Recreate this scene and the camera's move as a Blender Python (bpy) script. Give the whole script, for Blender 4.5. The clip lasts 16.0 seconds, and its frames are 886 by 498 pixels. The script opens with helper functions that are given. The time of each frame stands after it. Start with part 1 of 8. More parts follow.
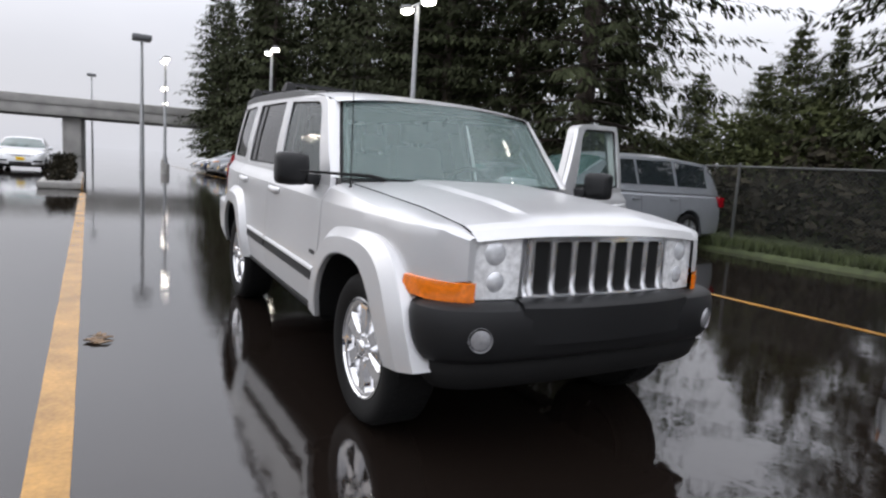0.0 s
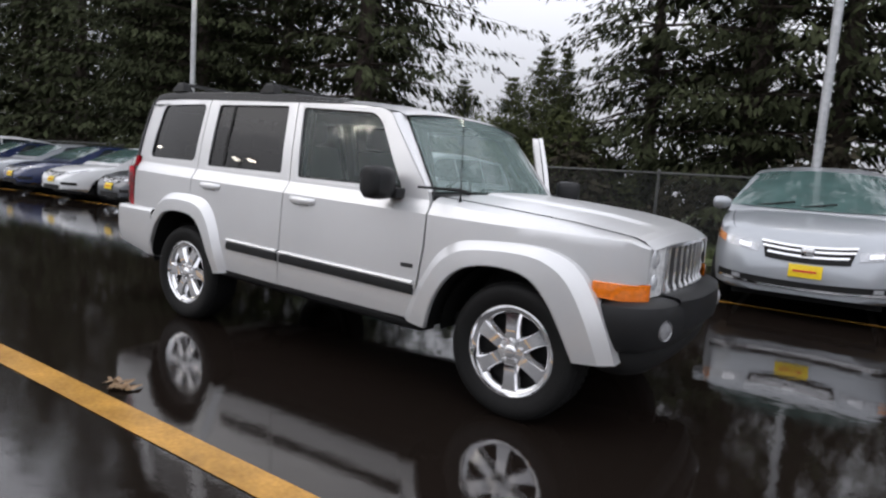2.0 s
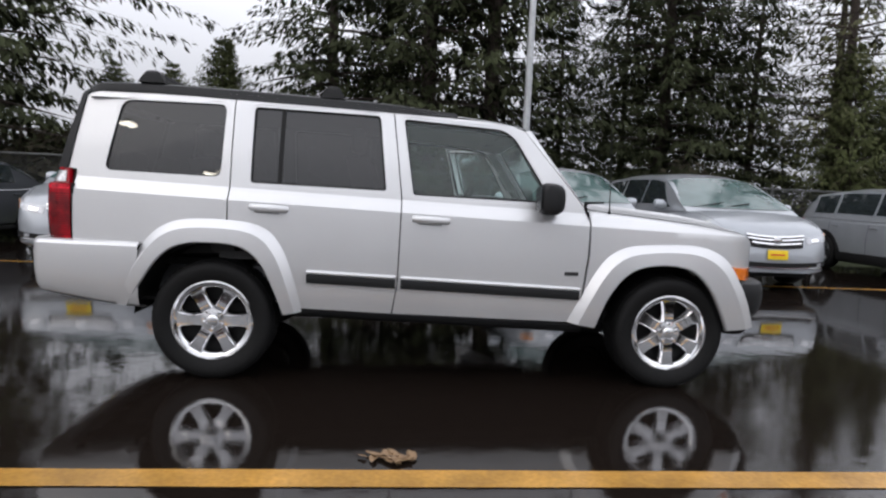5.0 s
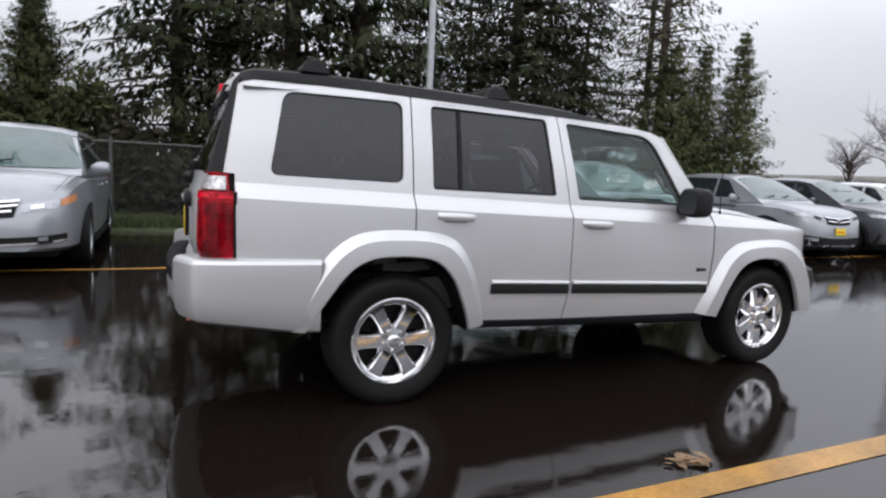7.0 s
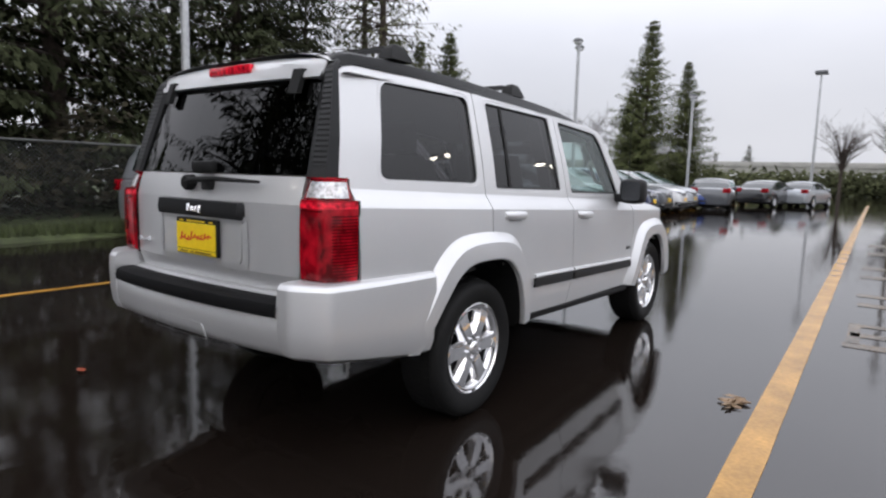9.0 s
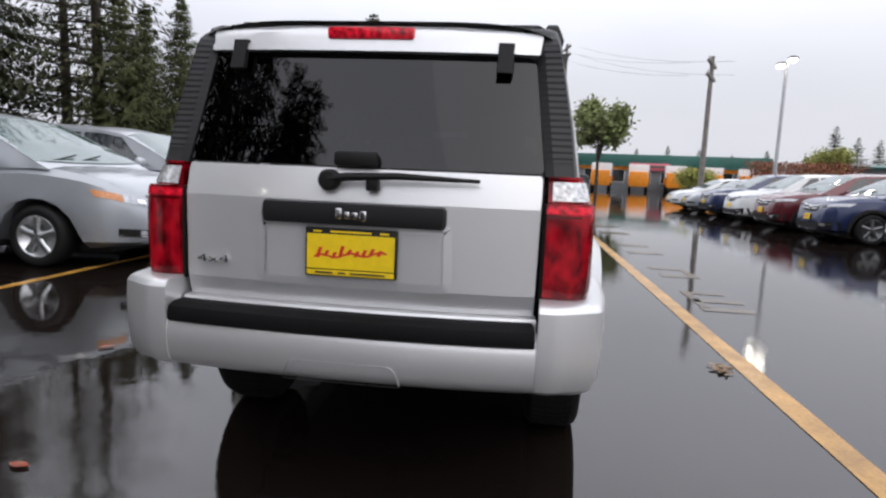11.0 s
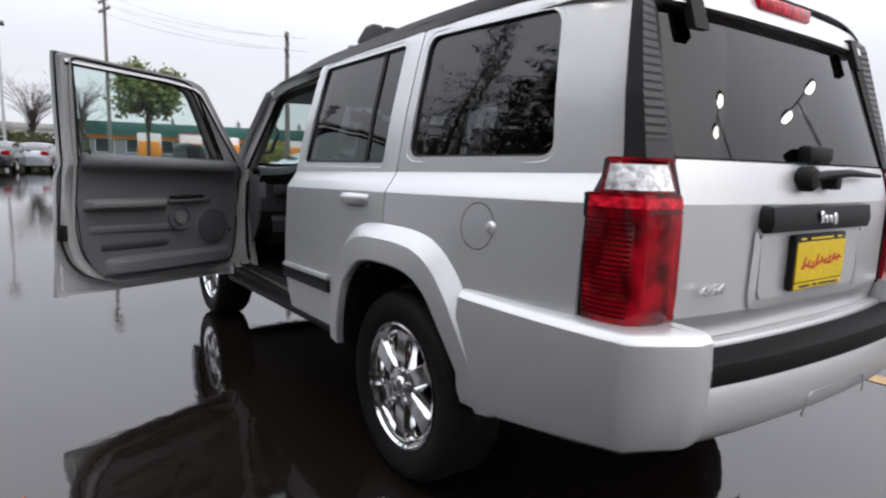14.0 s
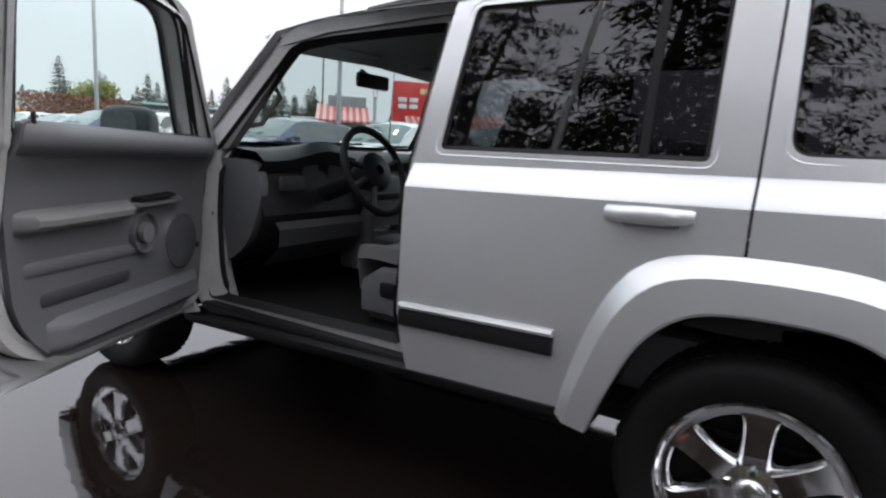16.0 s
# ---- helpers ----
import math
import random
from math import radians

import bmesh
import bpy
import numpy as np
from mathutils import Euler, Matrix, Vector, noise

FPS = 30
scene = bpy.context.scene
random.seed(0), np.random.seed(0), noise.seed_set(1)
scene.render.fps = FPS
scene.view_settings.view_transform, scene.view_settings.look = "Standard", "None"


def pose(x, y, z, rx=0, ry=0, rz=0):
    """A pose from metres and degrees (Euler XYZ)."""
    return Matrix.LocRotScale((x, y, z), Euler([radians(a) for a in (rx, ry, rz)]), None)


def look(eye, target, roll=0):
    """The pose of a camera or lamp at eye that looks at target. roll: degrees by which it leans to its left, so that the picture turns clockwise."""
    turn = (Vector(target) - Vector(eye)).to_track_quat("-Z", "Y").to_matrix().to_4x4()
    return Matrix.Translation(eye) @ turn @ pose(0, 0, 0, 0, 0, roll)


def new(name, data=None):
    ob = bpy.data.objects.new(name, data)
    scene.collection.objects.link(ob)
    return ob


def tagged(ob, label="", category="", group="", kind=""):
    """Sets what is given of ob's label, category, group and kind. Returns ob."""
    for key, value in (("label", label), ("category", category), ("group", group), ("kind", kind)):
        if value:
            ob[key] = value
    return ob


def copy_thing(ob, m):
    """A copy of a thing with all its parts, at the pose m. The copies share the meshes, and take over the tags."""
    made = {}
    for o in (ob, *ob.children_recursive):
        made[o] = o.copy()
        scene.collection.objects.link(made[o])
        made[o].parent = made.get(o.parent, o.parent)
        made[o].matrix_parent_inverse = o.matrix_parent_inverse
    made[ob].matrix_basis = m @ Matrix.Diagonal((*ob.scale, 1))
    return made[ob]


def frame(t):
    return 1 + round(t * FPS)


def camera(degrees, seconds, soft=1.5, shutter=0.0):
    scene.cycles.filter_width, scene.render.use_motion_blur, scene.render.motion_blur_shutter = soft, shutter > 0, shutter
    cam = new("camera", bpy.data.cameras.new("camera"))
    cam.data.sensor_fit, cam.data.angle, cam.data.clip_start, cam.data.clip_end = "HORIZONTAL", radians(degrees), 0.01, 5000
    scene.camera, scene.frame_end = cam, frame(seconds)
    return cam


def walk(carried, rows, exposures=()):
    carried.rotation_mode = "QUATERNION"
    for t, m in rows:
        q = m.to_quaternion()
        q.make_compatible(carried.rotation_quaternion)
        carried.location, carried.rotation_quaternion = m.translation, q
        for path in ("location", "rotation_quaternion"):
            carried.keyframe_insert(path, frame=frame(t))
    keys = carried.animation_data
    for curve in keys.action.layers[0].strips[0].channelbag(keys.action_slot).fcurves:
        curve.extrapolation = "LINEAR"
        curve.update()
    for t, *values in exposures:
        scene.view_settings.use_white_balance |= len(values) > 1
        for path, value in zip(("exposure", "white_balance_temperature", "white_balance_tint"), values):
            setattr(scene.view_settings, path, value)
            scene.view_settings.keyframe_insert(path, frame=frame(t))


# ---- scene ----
cam = camera(72.7, 16.0, soft=2.3, shutter=0.2)
PATH = [
    (0, (3.884, -1.929, 1.196), (2.179, -0.917, 0.934), 3.7),
    (0.5, (3.598, -2.349, 1.163), (2.008, -1.164, 0.905), 3.8),
    (1, (3.351, -2.813, 1.152), (1.932, -1.42, 0.935), 4.4),
    (1.5, (3.064, -3.167, 1.162), (1.835, -1.607, 0.924), 3.2),
    (2, (2.687, -3.527, 1.192), (1.599, -1.865, 0.961), 4.1),
    (2.5, (2.252, -3.882, 1.181), (1.403, -2.089, 0.929), 2.9),
    (3, (1.759, -4.104, 1.199), (1.078, -2.245, 0.917), 2.8),
    (3.5, (1.246, -4.302, 1.204), (0.721, -2.385, 0.983), 3.2),
    (4, (0.715, -4.427, 1.146), (0.435, -2.456, 0.951), 3.5),
    (6.5, (-1.964, -4.059, 1.178), (-1.303, -2.182, 0.983), 1.8),
    (7, (-2.473, -3.78, 1.228), (-1.652, -1.972, 0.995), 2.7),
    (7.5, (-2.944, -3.521, 1.221), (-1.875, -1.848, 0.982), 2.0),
    (8, (-3.33, -3.187, 1.182), (-2.059, -1.663, 0.938), 2.0),
    (8.5, (-3.661, -2.833, 1.218), (-2.233, -1.448, 1.014), 2.7),
    (9, (-3.946, -2.427, 1.228), (-2.329, -1.276, 0.985), 1.6),
    (11.5, (-4.345, -0.04, 1.186), (-2.359, 0.005, 0.952), 2.5),
    (12, (-4.26, 0.428, 1.161), (-2.281, 0.26, 0.929), 2.1),
    (12.5, (-4.116, 0.901, 1.157), (-2.182, 0.455, 0.91), 2.0),
    (13, (-3.876, 1.313, 1.166), (-2.033, 0.586, 0.895), 2.1),
    (13.5, (-3.552, 1.667, 1.184), (-1.788, 0.764, 0.91), 2.7),
    (14, (-3.207, 1.989, 1.182), (-1.593, 0.843, 0.893), 1.9),
    (14.5, (-2.79, 2.215, 1.169), (-1.302, 0.917, 0.853), 1.5),
    (15, (-2.347, 2.361, 1.15), (-1.011, 0.901, 0.86), 2.8),
    (15.5, (-1.888, 2.467, 1.162), (-0.774, 0.834, 0.86), 2.2),
    (16, (-1.382, 2.479, 1.168), (-0.39, 0.776, 0.828), 3.6),
]
walk(cam, [(t, look(eye, target, roll)) for t, eye, target, roll in PATH],
     [(0.0, 0.18), (0.5, 0.08), (1.0, 0.0), (1.5, 0.02), (4.0, 0.04), (6.5, 0.06), (8.0, 0.10), (9.0, 0.14), (11.5, 0.18), (12.5, 0.22), (14.0, 0.34), (15.5, 0.46), (16.0, 0.56)])

# ---- light: an overcast, wet afternoon ----
world = bpy.data.worlds.new("overcast_sky")
world.use_nodes = True
scene.world = world
wn, wl = world.node_tree.nodes, world.node_tree.links
wn.clear()
w_out = wn.new("ShaderNodeOutputWorld")
w_bg = wn.new("ShaderNodeBackground")
w_sky = wn.new("ShaderNodeTexSky")
w_sky.sky_type = 'NISHITA'
w_sky.sun_disc = False
w_sky.sun_elevation = radians(38)
w_sky.sun_rotation = radians(235)
w_sky.dust_density = 4.0
w_scale = wn.new("ShaderNodeVectorMath")
w_scale.operation = 'SCALE'
w_scale.inputs["Scale"].default_value = 0.06
w_co = wn.new("ShaderNodeTexCoord")
w_map = wn.new("ShaderNodeMapping")
w_map.inputs["Scale"].default_value = (1.0, 1.0, 2.6)
w_noise = wn.new("ShaderNodeTexNoise")
w_noise.inputs["Scale"].default_value = 1.6
w_noise.inputs["Detail"].default_value = 5.0
w_ramp = wn.new("ShaderNodeValToRGB")
w_ramp.color_ramp.elements[0].position, w_ramp.color_ramp.elements[0].color = 0.3, (0.705, 0.718, 0.79, 1)
w_ramp.color_ramp.elements[1].position, w_ramp.color_ramp.elements[1].color = 0.7, (0.81, 0.818, 0.885, 1)
w_mix = wn.new("ShaderNodeMix")
w_mix.data_type = 'RGBA'
w_mix.inputs[0].default_value = 0.9
wl.new(w_co.outputs["Generated"], w_map.inputs["Vector"])
wl.new(w_map.outputs["Vector"], w_noise.inputs["Vector"])
wl.new(w_noise.outputs["Fac"], w_ramp.inputs["Fac"])
wl.new(w_sky.outputs["Color"], w_scale.inputs[0])
wl.new(w_scale.outputs["Vector"], w_mix.inputs[6])
wl.new(w_ramp.outputs["Color"], w_mix.inputs[7])
# an overcast sky is brighter overhead than at the horizon
w_sep = wn.new("ShaderNodeSeparateXYZ")
wl.new(w_co.outputs["Generated"], w_sep.inputs["Vector"])
w_gain = wn.new("ShaderNodeMapRange")
w_gain.interpolation_type = 'SMOOTHSTEP'
w_gain.inputs["From Min"].default_value, w_gain.inputs["From Max"].default_value = 0.08, 0.54
w_gain.inputs["To Min"].default_value, w_gain.inputs["To Max"].default_value = 0.91, 2.14
wl.new(w_sep.outputs["Z"], w_gain.inputs["Value"])
w_lift = wn.new("ShaderNodeVectorMath")
w_lift.operation = 'SCALE'
wl.new(w_mix.outputs[2], w_lift.inputs[0])
wl.new(w_gain.outputs["Result"], w_lift.inputs["Scale"])
wl.new(w_lift.outputs["Vector"], w_bg.inputs["Color"])
wl.new(w_bg.outputs["Background"], w_out.inputs["Surface"])
w_bg.inputs["Strength"].default_value = 1.0

sun = new("sun", bpy.data.lights.new("sun", 'SUN'))
sun.data.energy = 0.2
sun.data.angle = radians(60)
sun.data.color = (1.0, 0.97, 0.93)
sun.matrix_world = look((0, 0, 0), (0.55, 0.38, -0.74))

# ---- materials ----
def material(name, base, rough=0.5, metal=0.0, spec=0.5, grain=0.0, grain_scale=40.0, bump=0.0, stain=0.0,
             stain_scale=3.0, coat=0.0, coat_rough=0.03, emit=None, emit_strength=0.0, ior=1.5, island=0.0):
    """A surface with colour variation at two scales (grain, stains) and a fine relief."""
    m = bpy.data.materials.new(name)
    m.use_nodes = True
    n, l = m.node_tree.nodes, m.node_tree.links
    b = n["Principled BSDF"]
    b.inputs["Roughness"].default_value = rough
    b.inputs["Metallic"].default_value = metal
    b.inputs["Specular IOR Level"].default_value = spec
    b.inputs["IOR"].default_value = ior
    b.inputs["Coat Weight"].default_value = coat
    b.inputs["Coat Roughness"].default_value = coat_rough
    b.inputs["Base Color"].default_value = (*base, 1)
    co = n.new("ShaderNodeTexCoord")
    last = None
    for amount, size, detail in ((grain, grain_scale, 6.0), (stain, stain_scale, 4.0)):
        if not amount:
            continue
        t = n.new("ShaderNodeTexNoise")
        t.inputs["Scale"].default_value = size
        t.inputs["Detail"].default_value = detail
        l.new(co.outputs["Object"], t.inputs["Vector"])
        r = n.new("ShaderNodeMapRange")
        r.inputs["From Min"].default_value, r.inputs["From Max"].default_value = 0.3, 0.7
        r.inputs["To Min"].default_value, r.inputs["To Max"].default_value = 1 - amount, 1 + amount
        l.new(t.outputs["Fac"], r.inputs["Value"])
        v = n.new("ShaderNodeVectorMath")
        v.operation = 'SCALE'
        if last is None:
            v.inputs[0].default_value = base
        else:
            l.new(last, v.inputs[0])
        l.new(r.outputs["Result"], v.inputs["Scale"])
        last = v.outputs["Vector"]
        if bump and size == grain_scale:
            bp = n.new("ShaderNodeBump")
            bp.inputs["Strength"].default_value = bump
            bp.inputs["Distance"].default_value = 0.01
            l.new(t.outputs["Fac"], bp.inputs["Height"])
            l.new(bp.outputs["Normal"], b.inputs["Normal"])
    if island:
        g = n.new("ShaderNodeNewGeometry")
        r = n.new("ShaderNodeMapRange")
        r.inputs["To Min"].default_value, r.inputs["To Max"].default_value = 1 - island, 1 + island
        l.new(g.outputs["Random Per Island"], r.inputs["Value"])
        v = n.new("ShaderNodeVectorMath")
        v.operation = 'SCALE'
        if last is None:
            v.inputs[0].default_value = base
        else:
            l.new(last, v.inputs[0])
        l.new(r.outputs["Result"], v.inputs["Scale"])
        last = v.outputs["Vector"]
    if last is not None:
        l.new(last, b.inputs["Base Color"])
    if emit:
        b.inputs["Emission Color"].default_value = (*emit, 1)
        b.inputs["Emission Strength"].default_value = emit_strength
    return m


def glass(name, tint, ior=1.5, rough=0.0, drops=0.0, film=0.0, sheen=0.045):
    """A pane: tinted see-through with a Fresnel gloss; drops of rain give it a faint relief. film adds a pale colour
    for rain beads and reflected sky.
    """
    m = bpy.data.materials.new(name)
    m.use_nodes = True
    n, l = m.node_tree.nodes, m.node_tree.links
    n.remove(n["Principled BSDF"])
    out = n["Material Output"]
    tr = n.new("ShaderNodeBsdfTransparent")
    tr.inputs["Color"].default_value = (*tint, 1)
    gl = n.new("ShaderNodeBsdfGlossy")
    gl.inputs["Roughness"].default_value = rough
    lw = n.new("ShaderNodeLayerWeight")
    lw.inputs["Blend"].default_value = 0.5
    pw = n.new("ShaderNodeMath")
    pw.operation = 'POWER'
    pw.inputs[1].default_value = 5.0
    l.new(lw.outputs["Facing"], pw.inputs[0])
    fr = n.new("ShaderNodeMath")
    fr.operation = 'MULTIPLY_ADD'
    fr.inputs[1].default_value, fr.inputs[2].default_value = 1.0 - sheen, sheen
    l.new(pw.outputs["Value"], fr.inputs[0])
    mx = n.new("ShaderNodeMixShader")
    l.new(fr.outputs["Value"], mx.inputs["Fac"])
    l.new(tr.outputs["BSDF"], mx.inputs[1])
    l.new(gl.outputs["BSDF"], mx.inputs[2])
    last = mx
    if film:
        # pale diffuse colour: scatter of rain beads, with the sky's reflection painted in
        df = n.new("ShaderNodeBsdfDiffuse")
        df.inputs["Color"].default_value = (0.50, 0.66, 0.63, 1)
        last = n.new("ShaderNodeMixShader")
        last.inputs["Fac"].default_value = film
        l.new(mx.outputs["Shader"], last.inputs[1])
        l.new(df.outputs["BSDF"], last.inputs[2])
    l.new(last.outputs["Shader"], out.inputs["Surface"])
    if drops:
        co = n.new("ShaderNodeTexCoord")
        t = n.new("ShaderNodeTexVoronoi")
        t.inputs["Scale"].default_value = 160
        l.new(co.outputs["Object"], t.inputs["Vector"])
        bp = n.new("ShaderNodeBump")
        bp.inputs["Strength"].default_value = drops
        bp.inputs["Distance"].default_value = 0.002
        l.new(t.outputs["Distance"], bp.inputs["Height"])
        l.new(bp.outputs["Normal"], gl.inputs["Normal"])
    return m


def wet_asphalt():
    """Dark asphalt under a film of rain water: smooth where water stands, grainier where it has run off."""
    m = bpy.data.materials.new("wet_asphalt")
    m.use_nodes = True
    n, l = m.node_tree.nodes, m.node_tree.links
    b = n["Principled BSDF"]
    co = n.new("ShaderNodeTexCoord")
    big = n.new("ShaderNodeTexNoise")
    big.inputs["Scale"].default_value, big.inputs["Detail"].default_value = 0.22, 5.0
    fine = n.new("ShaderNodeTexNoise")
    fine.inputs["Scale"].default_value, fine.inputs["Detail"].default_value = 90.0, 4.0
    ripple = n.new("ShaderNodeTexNoise")
    ripple.inputs["Scale"].default_value, ripple.inputs["Detail"].default_value = 7.0, 6.0
    for t in (big, fine, ripple):
        l.new(co.outputs["Object"], t.inputs["Vector"])
    depth = n.new("ShaderNodeMapRange")
    depth.inputs["From Min"].default_value, depth.inputs["From Max"].default_value = 0.42, 0.62
    l.new(big.outputs["Fac"], depth.inputs["Value"])
    ramp = n.new("ShaderNodeValToRGB")
    ramp.color_ramp.elements[0].color = (0.0060, 0.0043, 0.0035, 1)
    ramp.color_ramp.elements[1].color = (0.0150, 0.0110, 0.0088, 1)
    l.new(fine.outputs["Fac"], ramp.inputs["Fac"])
    l.new(ramp.outputs["Color"], b.inputs["Base Color"])
    rr = n.new("ShaderNodeMapRange")
    rr.inputs["To Min"].default_value, rr.inputs["To Max"].default_value = 0.003, 0.024
    l.new(depth.outputs["Result"], rr.inputs["Value"])
    l.new(rr.outputs["Result"], b.inputs["Roughness"])
    b.inputs["IOR"].default_value = 1.57
    b1 = n.new("ShaderNodeBump")
    b1.inputs["Distance"].default_value = 0.01
    b1.inputs["Strength"].default_value = 0.12
    l.new(ripple.outputs["Fac"], b1.inputs["Height"])
    st = n.new("ShaderNodeMath")
    st.operation = 'MULTIPLY'
    st.inputs[1].default_value = 0.05
    l.new(depth.outputs["Result"], st.inputs[0])
    b2 = n.new("ShaderNodeBump")
    b2.inputs["Distance"].default_value = 0.004
    l.new(st.outputs["Value"], b2.inputs["Strength"])
    l.new(fine.outputs["Fac"], b2.inputs["Height"])
    l.new(b1.outputs["Normal"], b2.inputs["Normal"])
    l.new(b2.outputs["Normal"], b.inputs["Normal"])
    return m


SILVER = material("silver_paint", (0.655, 0.657, 0.662), 0.36, 0.55, grain=0.035, grain_scale=420, bump=0.03, stain=0.045, stain_scale=1.3, coat=0.35, coat_rough=0.05)
DARK_PLASTIC = material("dark_grey_plastic", (0.012, 0.0123, 0.013), 0.46, spec=0.28, grain=0.12, grain_scale=500, bump=0.05, stain=0.1)
# dark plastic made lighter: the sky's sheen on the ribs is painted in
LOUVRE = material("skylit_louvred_plastic", (0.019, 0.0195, 0.020), 0.42, spec=0.35, grain=0.12, grain_scale=500, bump=0.05, stain=0.1)
STEP_RUBBER = material("ribbed_step_rubber", (0.006, 0.006, 0.0064), 0.6, spec=0.10, grain=0.3, grain_scale=160, bump=0.2, stain=0.2)
BLACK = material("black_rubber", (0.009, 0.009, 0.009), 0.6, spec=0.25, grain=0.2, grain_scale=120, stain=0.15)
SATIN_CHROME = material("satin_chrome", (0.78, 0.78, 0.79), 0.17, 0.95, grain=0.05, grain_scale=60)
CHROME = material("chrome", (0.78, 0.78, 0.79), 0.08, 1.0, grain=0.04, grain_scale=60)
BRIGHT_ALLOY = material("polished_alloy", (0.80, 0.80, 0.81), 0.15, 0.95, grain=0.06, grain_scale=80, coat=0.4)
TYRE = material("wet_tyre_rubber", (0.008, 0.008, 0.008), 0.65, spec=0.22, grain=0.25, grain_scale=90, bump=0.1, stain=0.2)


def faceted_red():
    """A red lamp lens: the reflector behind it breaks up into bright and dark facets."""
    m = material("red_lamp_lens", (0.26, 0.0022, 0.008), 0.14, spec=0.2, coat=0.25, coat_rough=0.02)
    n, l = m.node_tree.nodes, m.node_tree.links
    b = n["Principled BSDF"]
    co = n.new("ShaderNodeTexCoord")
    stretch = n.new("ShaderNodeMapping")
    stretch.inputs["Scale"].default_value = (1.0, 1.0, 0.62)
    facets = n.new("ShaderNodeTexNoise")
    facets.inputs["Scale"].default_value, facets.inputs["Detail"].default_value = 19, 2.0
    facets.inputs["Distortion"].default_value = 0.3
    ramp = n.new("ShaderNodeValToRGB")
    ramp.color_ramp.elements[0].position, ramp.color_ramp.elements[0].color = 0.34, (0.085, 0.0009, 0.003, 1)
    ramp.color_ramp.elements[1].position, ramp.color_ramp.elements[1].color = 0.68, (0.46, 0.005, 0.016, 1)
    l.new(co.outputs["Object"], stretch.inputs["Vector"])
    l.new(stretch.outputs["Vector"], facets.inputs["Vector"])
    l.new(facets.outputs["Fac"], ramp.inputs["Fac"])
    l.new(ramp.outputs["Color"], b.inputs["Base Color"])
    return m


RED_LENS = faceted_red()
REV_LENS = material("faceted_reversing_lens", (0.52, 0.515, 0.52), 0.18, 0.35, grain=0.5, grain_scale=55, bump=0.25, coat=0.6)
RED_DEEP = material("dark_red_lens_edge", (0.085, 0.0010, 0.003), 0.12, spec=0.25, grain=0.2, grain_scale=60, coat=0.6, coat_rough=0.02)
RED_BRIGHT = material("bright_red_reflector", (0.62, 0.010, 0.028), 0.16, spec=0.25, grain=0.75, grain_scale=48, coat=0.25, coat_rough=0.04)
WET_MIRROR = material("wet_mirror_glass", (0.055, 0.058, 0.062), 0.08, 1.0, grain=0.9, grain_scale=170, bump=1.0)
FOG_LENS = material("fog_lamp_lens", (0.30, 0.30, 0.31), 0.15, 0.3, grain=0.2, grain_scale=40, coat=0.5)
CLEAR_LENS = material("clear_lamp_lens", (0.86, 0.865, 0.87), 0.15, 0.1, grain=0.25, grain_scale=35, coat=1.0)
AMBER = material("amber_lamp_lens", (0.80, 0.19, 0.010), 0.15, grain=0.2, grain_scale=45, coat=1.0)
GLASS_REAR = glass("dark_rear_glass", (0.012, 0.012, 0.014), drops=0.004, sheen=0.050)
GLASS_DARK = glass("privacy_glass", (0.11, 0.11, 0.12), drops=0.003, sheen=0.07)
WET_SCREEN = glass("rain_beaded_windscreen", (0.74, 0.86, 0.83), drops=0.012, film=0.24)
GLASS_CLEAR = glass("greenish_car_glass", (0.78, 0.90, 0.875), drops=0.03, film=0.05)
YELLOW_LINE = material("worn_yellow_road_paint", (0.42, 0.22, 0.045), 0.24, grain=0.16, grain_scale=45, bump=0.06, stain=0.28, stain_scale=3.5, ior=1.38)
YELLOW_PLATE = material("yellow_plate", (0.85, 0.60, 0.01), 0.4, grain=0.06)
RED_INK = material("red_ink", (0.62, 0.03, 0.02), 0.45, grain=0.05)
BLACK_INK = material("black_ink", (0.02, 0.02, 0.02), 0.5, grain=0.05)
ASPHALT = wet_asphalt()
GREY_TRIM = material("grey_interior_plastic", (0.125, 0.127, 0.132), 0.55, grain=0.08, grain_scale=400, bump=0.04, stain=0.06)
DARK_TRIM = material("dark_interior_plastic", (0.045, 0.046, 0.048), 0.6, grain=0.08, grain_scale=400, bump=0.04)
LIGHT_TRIM = material("light_grey_trim", (0.17, 0.17, 0.168), 0.6, grain=0.06, grain_scale=300, stain=0.06)
DASH = material("black_dashboard_plastic", (0.022, 0.022, 0.024), 0.5, spec=0.35, grain=0.15, grain_scale=300, bump=0.06, stain=0.1)
CARPET = material("black_carpet", (0.009, 0.0088, 0.0085), 0.95, spec=0.1, grain=0.3, grain_scale=200, bump=0.2)
CLOTH = material("grey_seat_cloth", (0.12, 0.118, 0.115), 0.9, grain=0.2, grain_scale=350, bump=0.15, stain=0.1)
GALV = material("galvanised_steel", (0.46, 0.47, 0.48), 0.38, 0.6, grain=0.12, grain_scale=14, stain=0.12)
BARK = material("fir_bark", (0.055, 0.042, 0.034), 0.9, grain=0.4, grain_scale=18, bump=0.6, stain=0.2)
NEEDLES = material("fir_needles", (0.049, 0.056, 0.030), 0.9, spec=0.04, grain=0.4, grain_scale=0.8, island=0.22)
NEEDLES_OLIVE = material("cedar_foliage", (0.092, 0.104, 0.046), 0.9, spec=0.04, grain=0.4, grain_scale=0.8, island=0.22)
NEEDLES_PALE = material("thin_fir_needles", (0.098, 0.100, 0.055), 0.9, spec=0.04, grain=0.4, grain_scale=0.8, island=0.22)
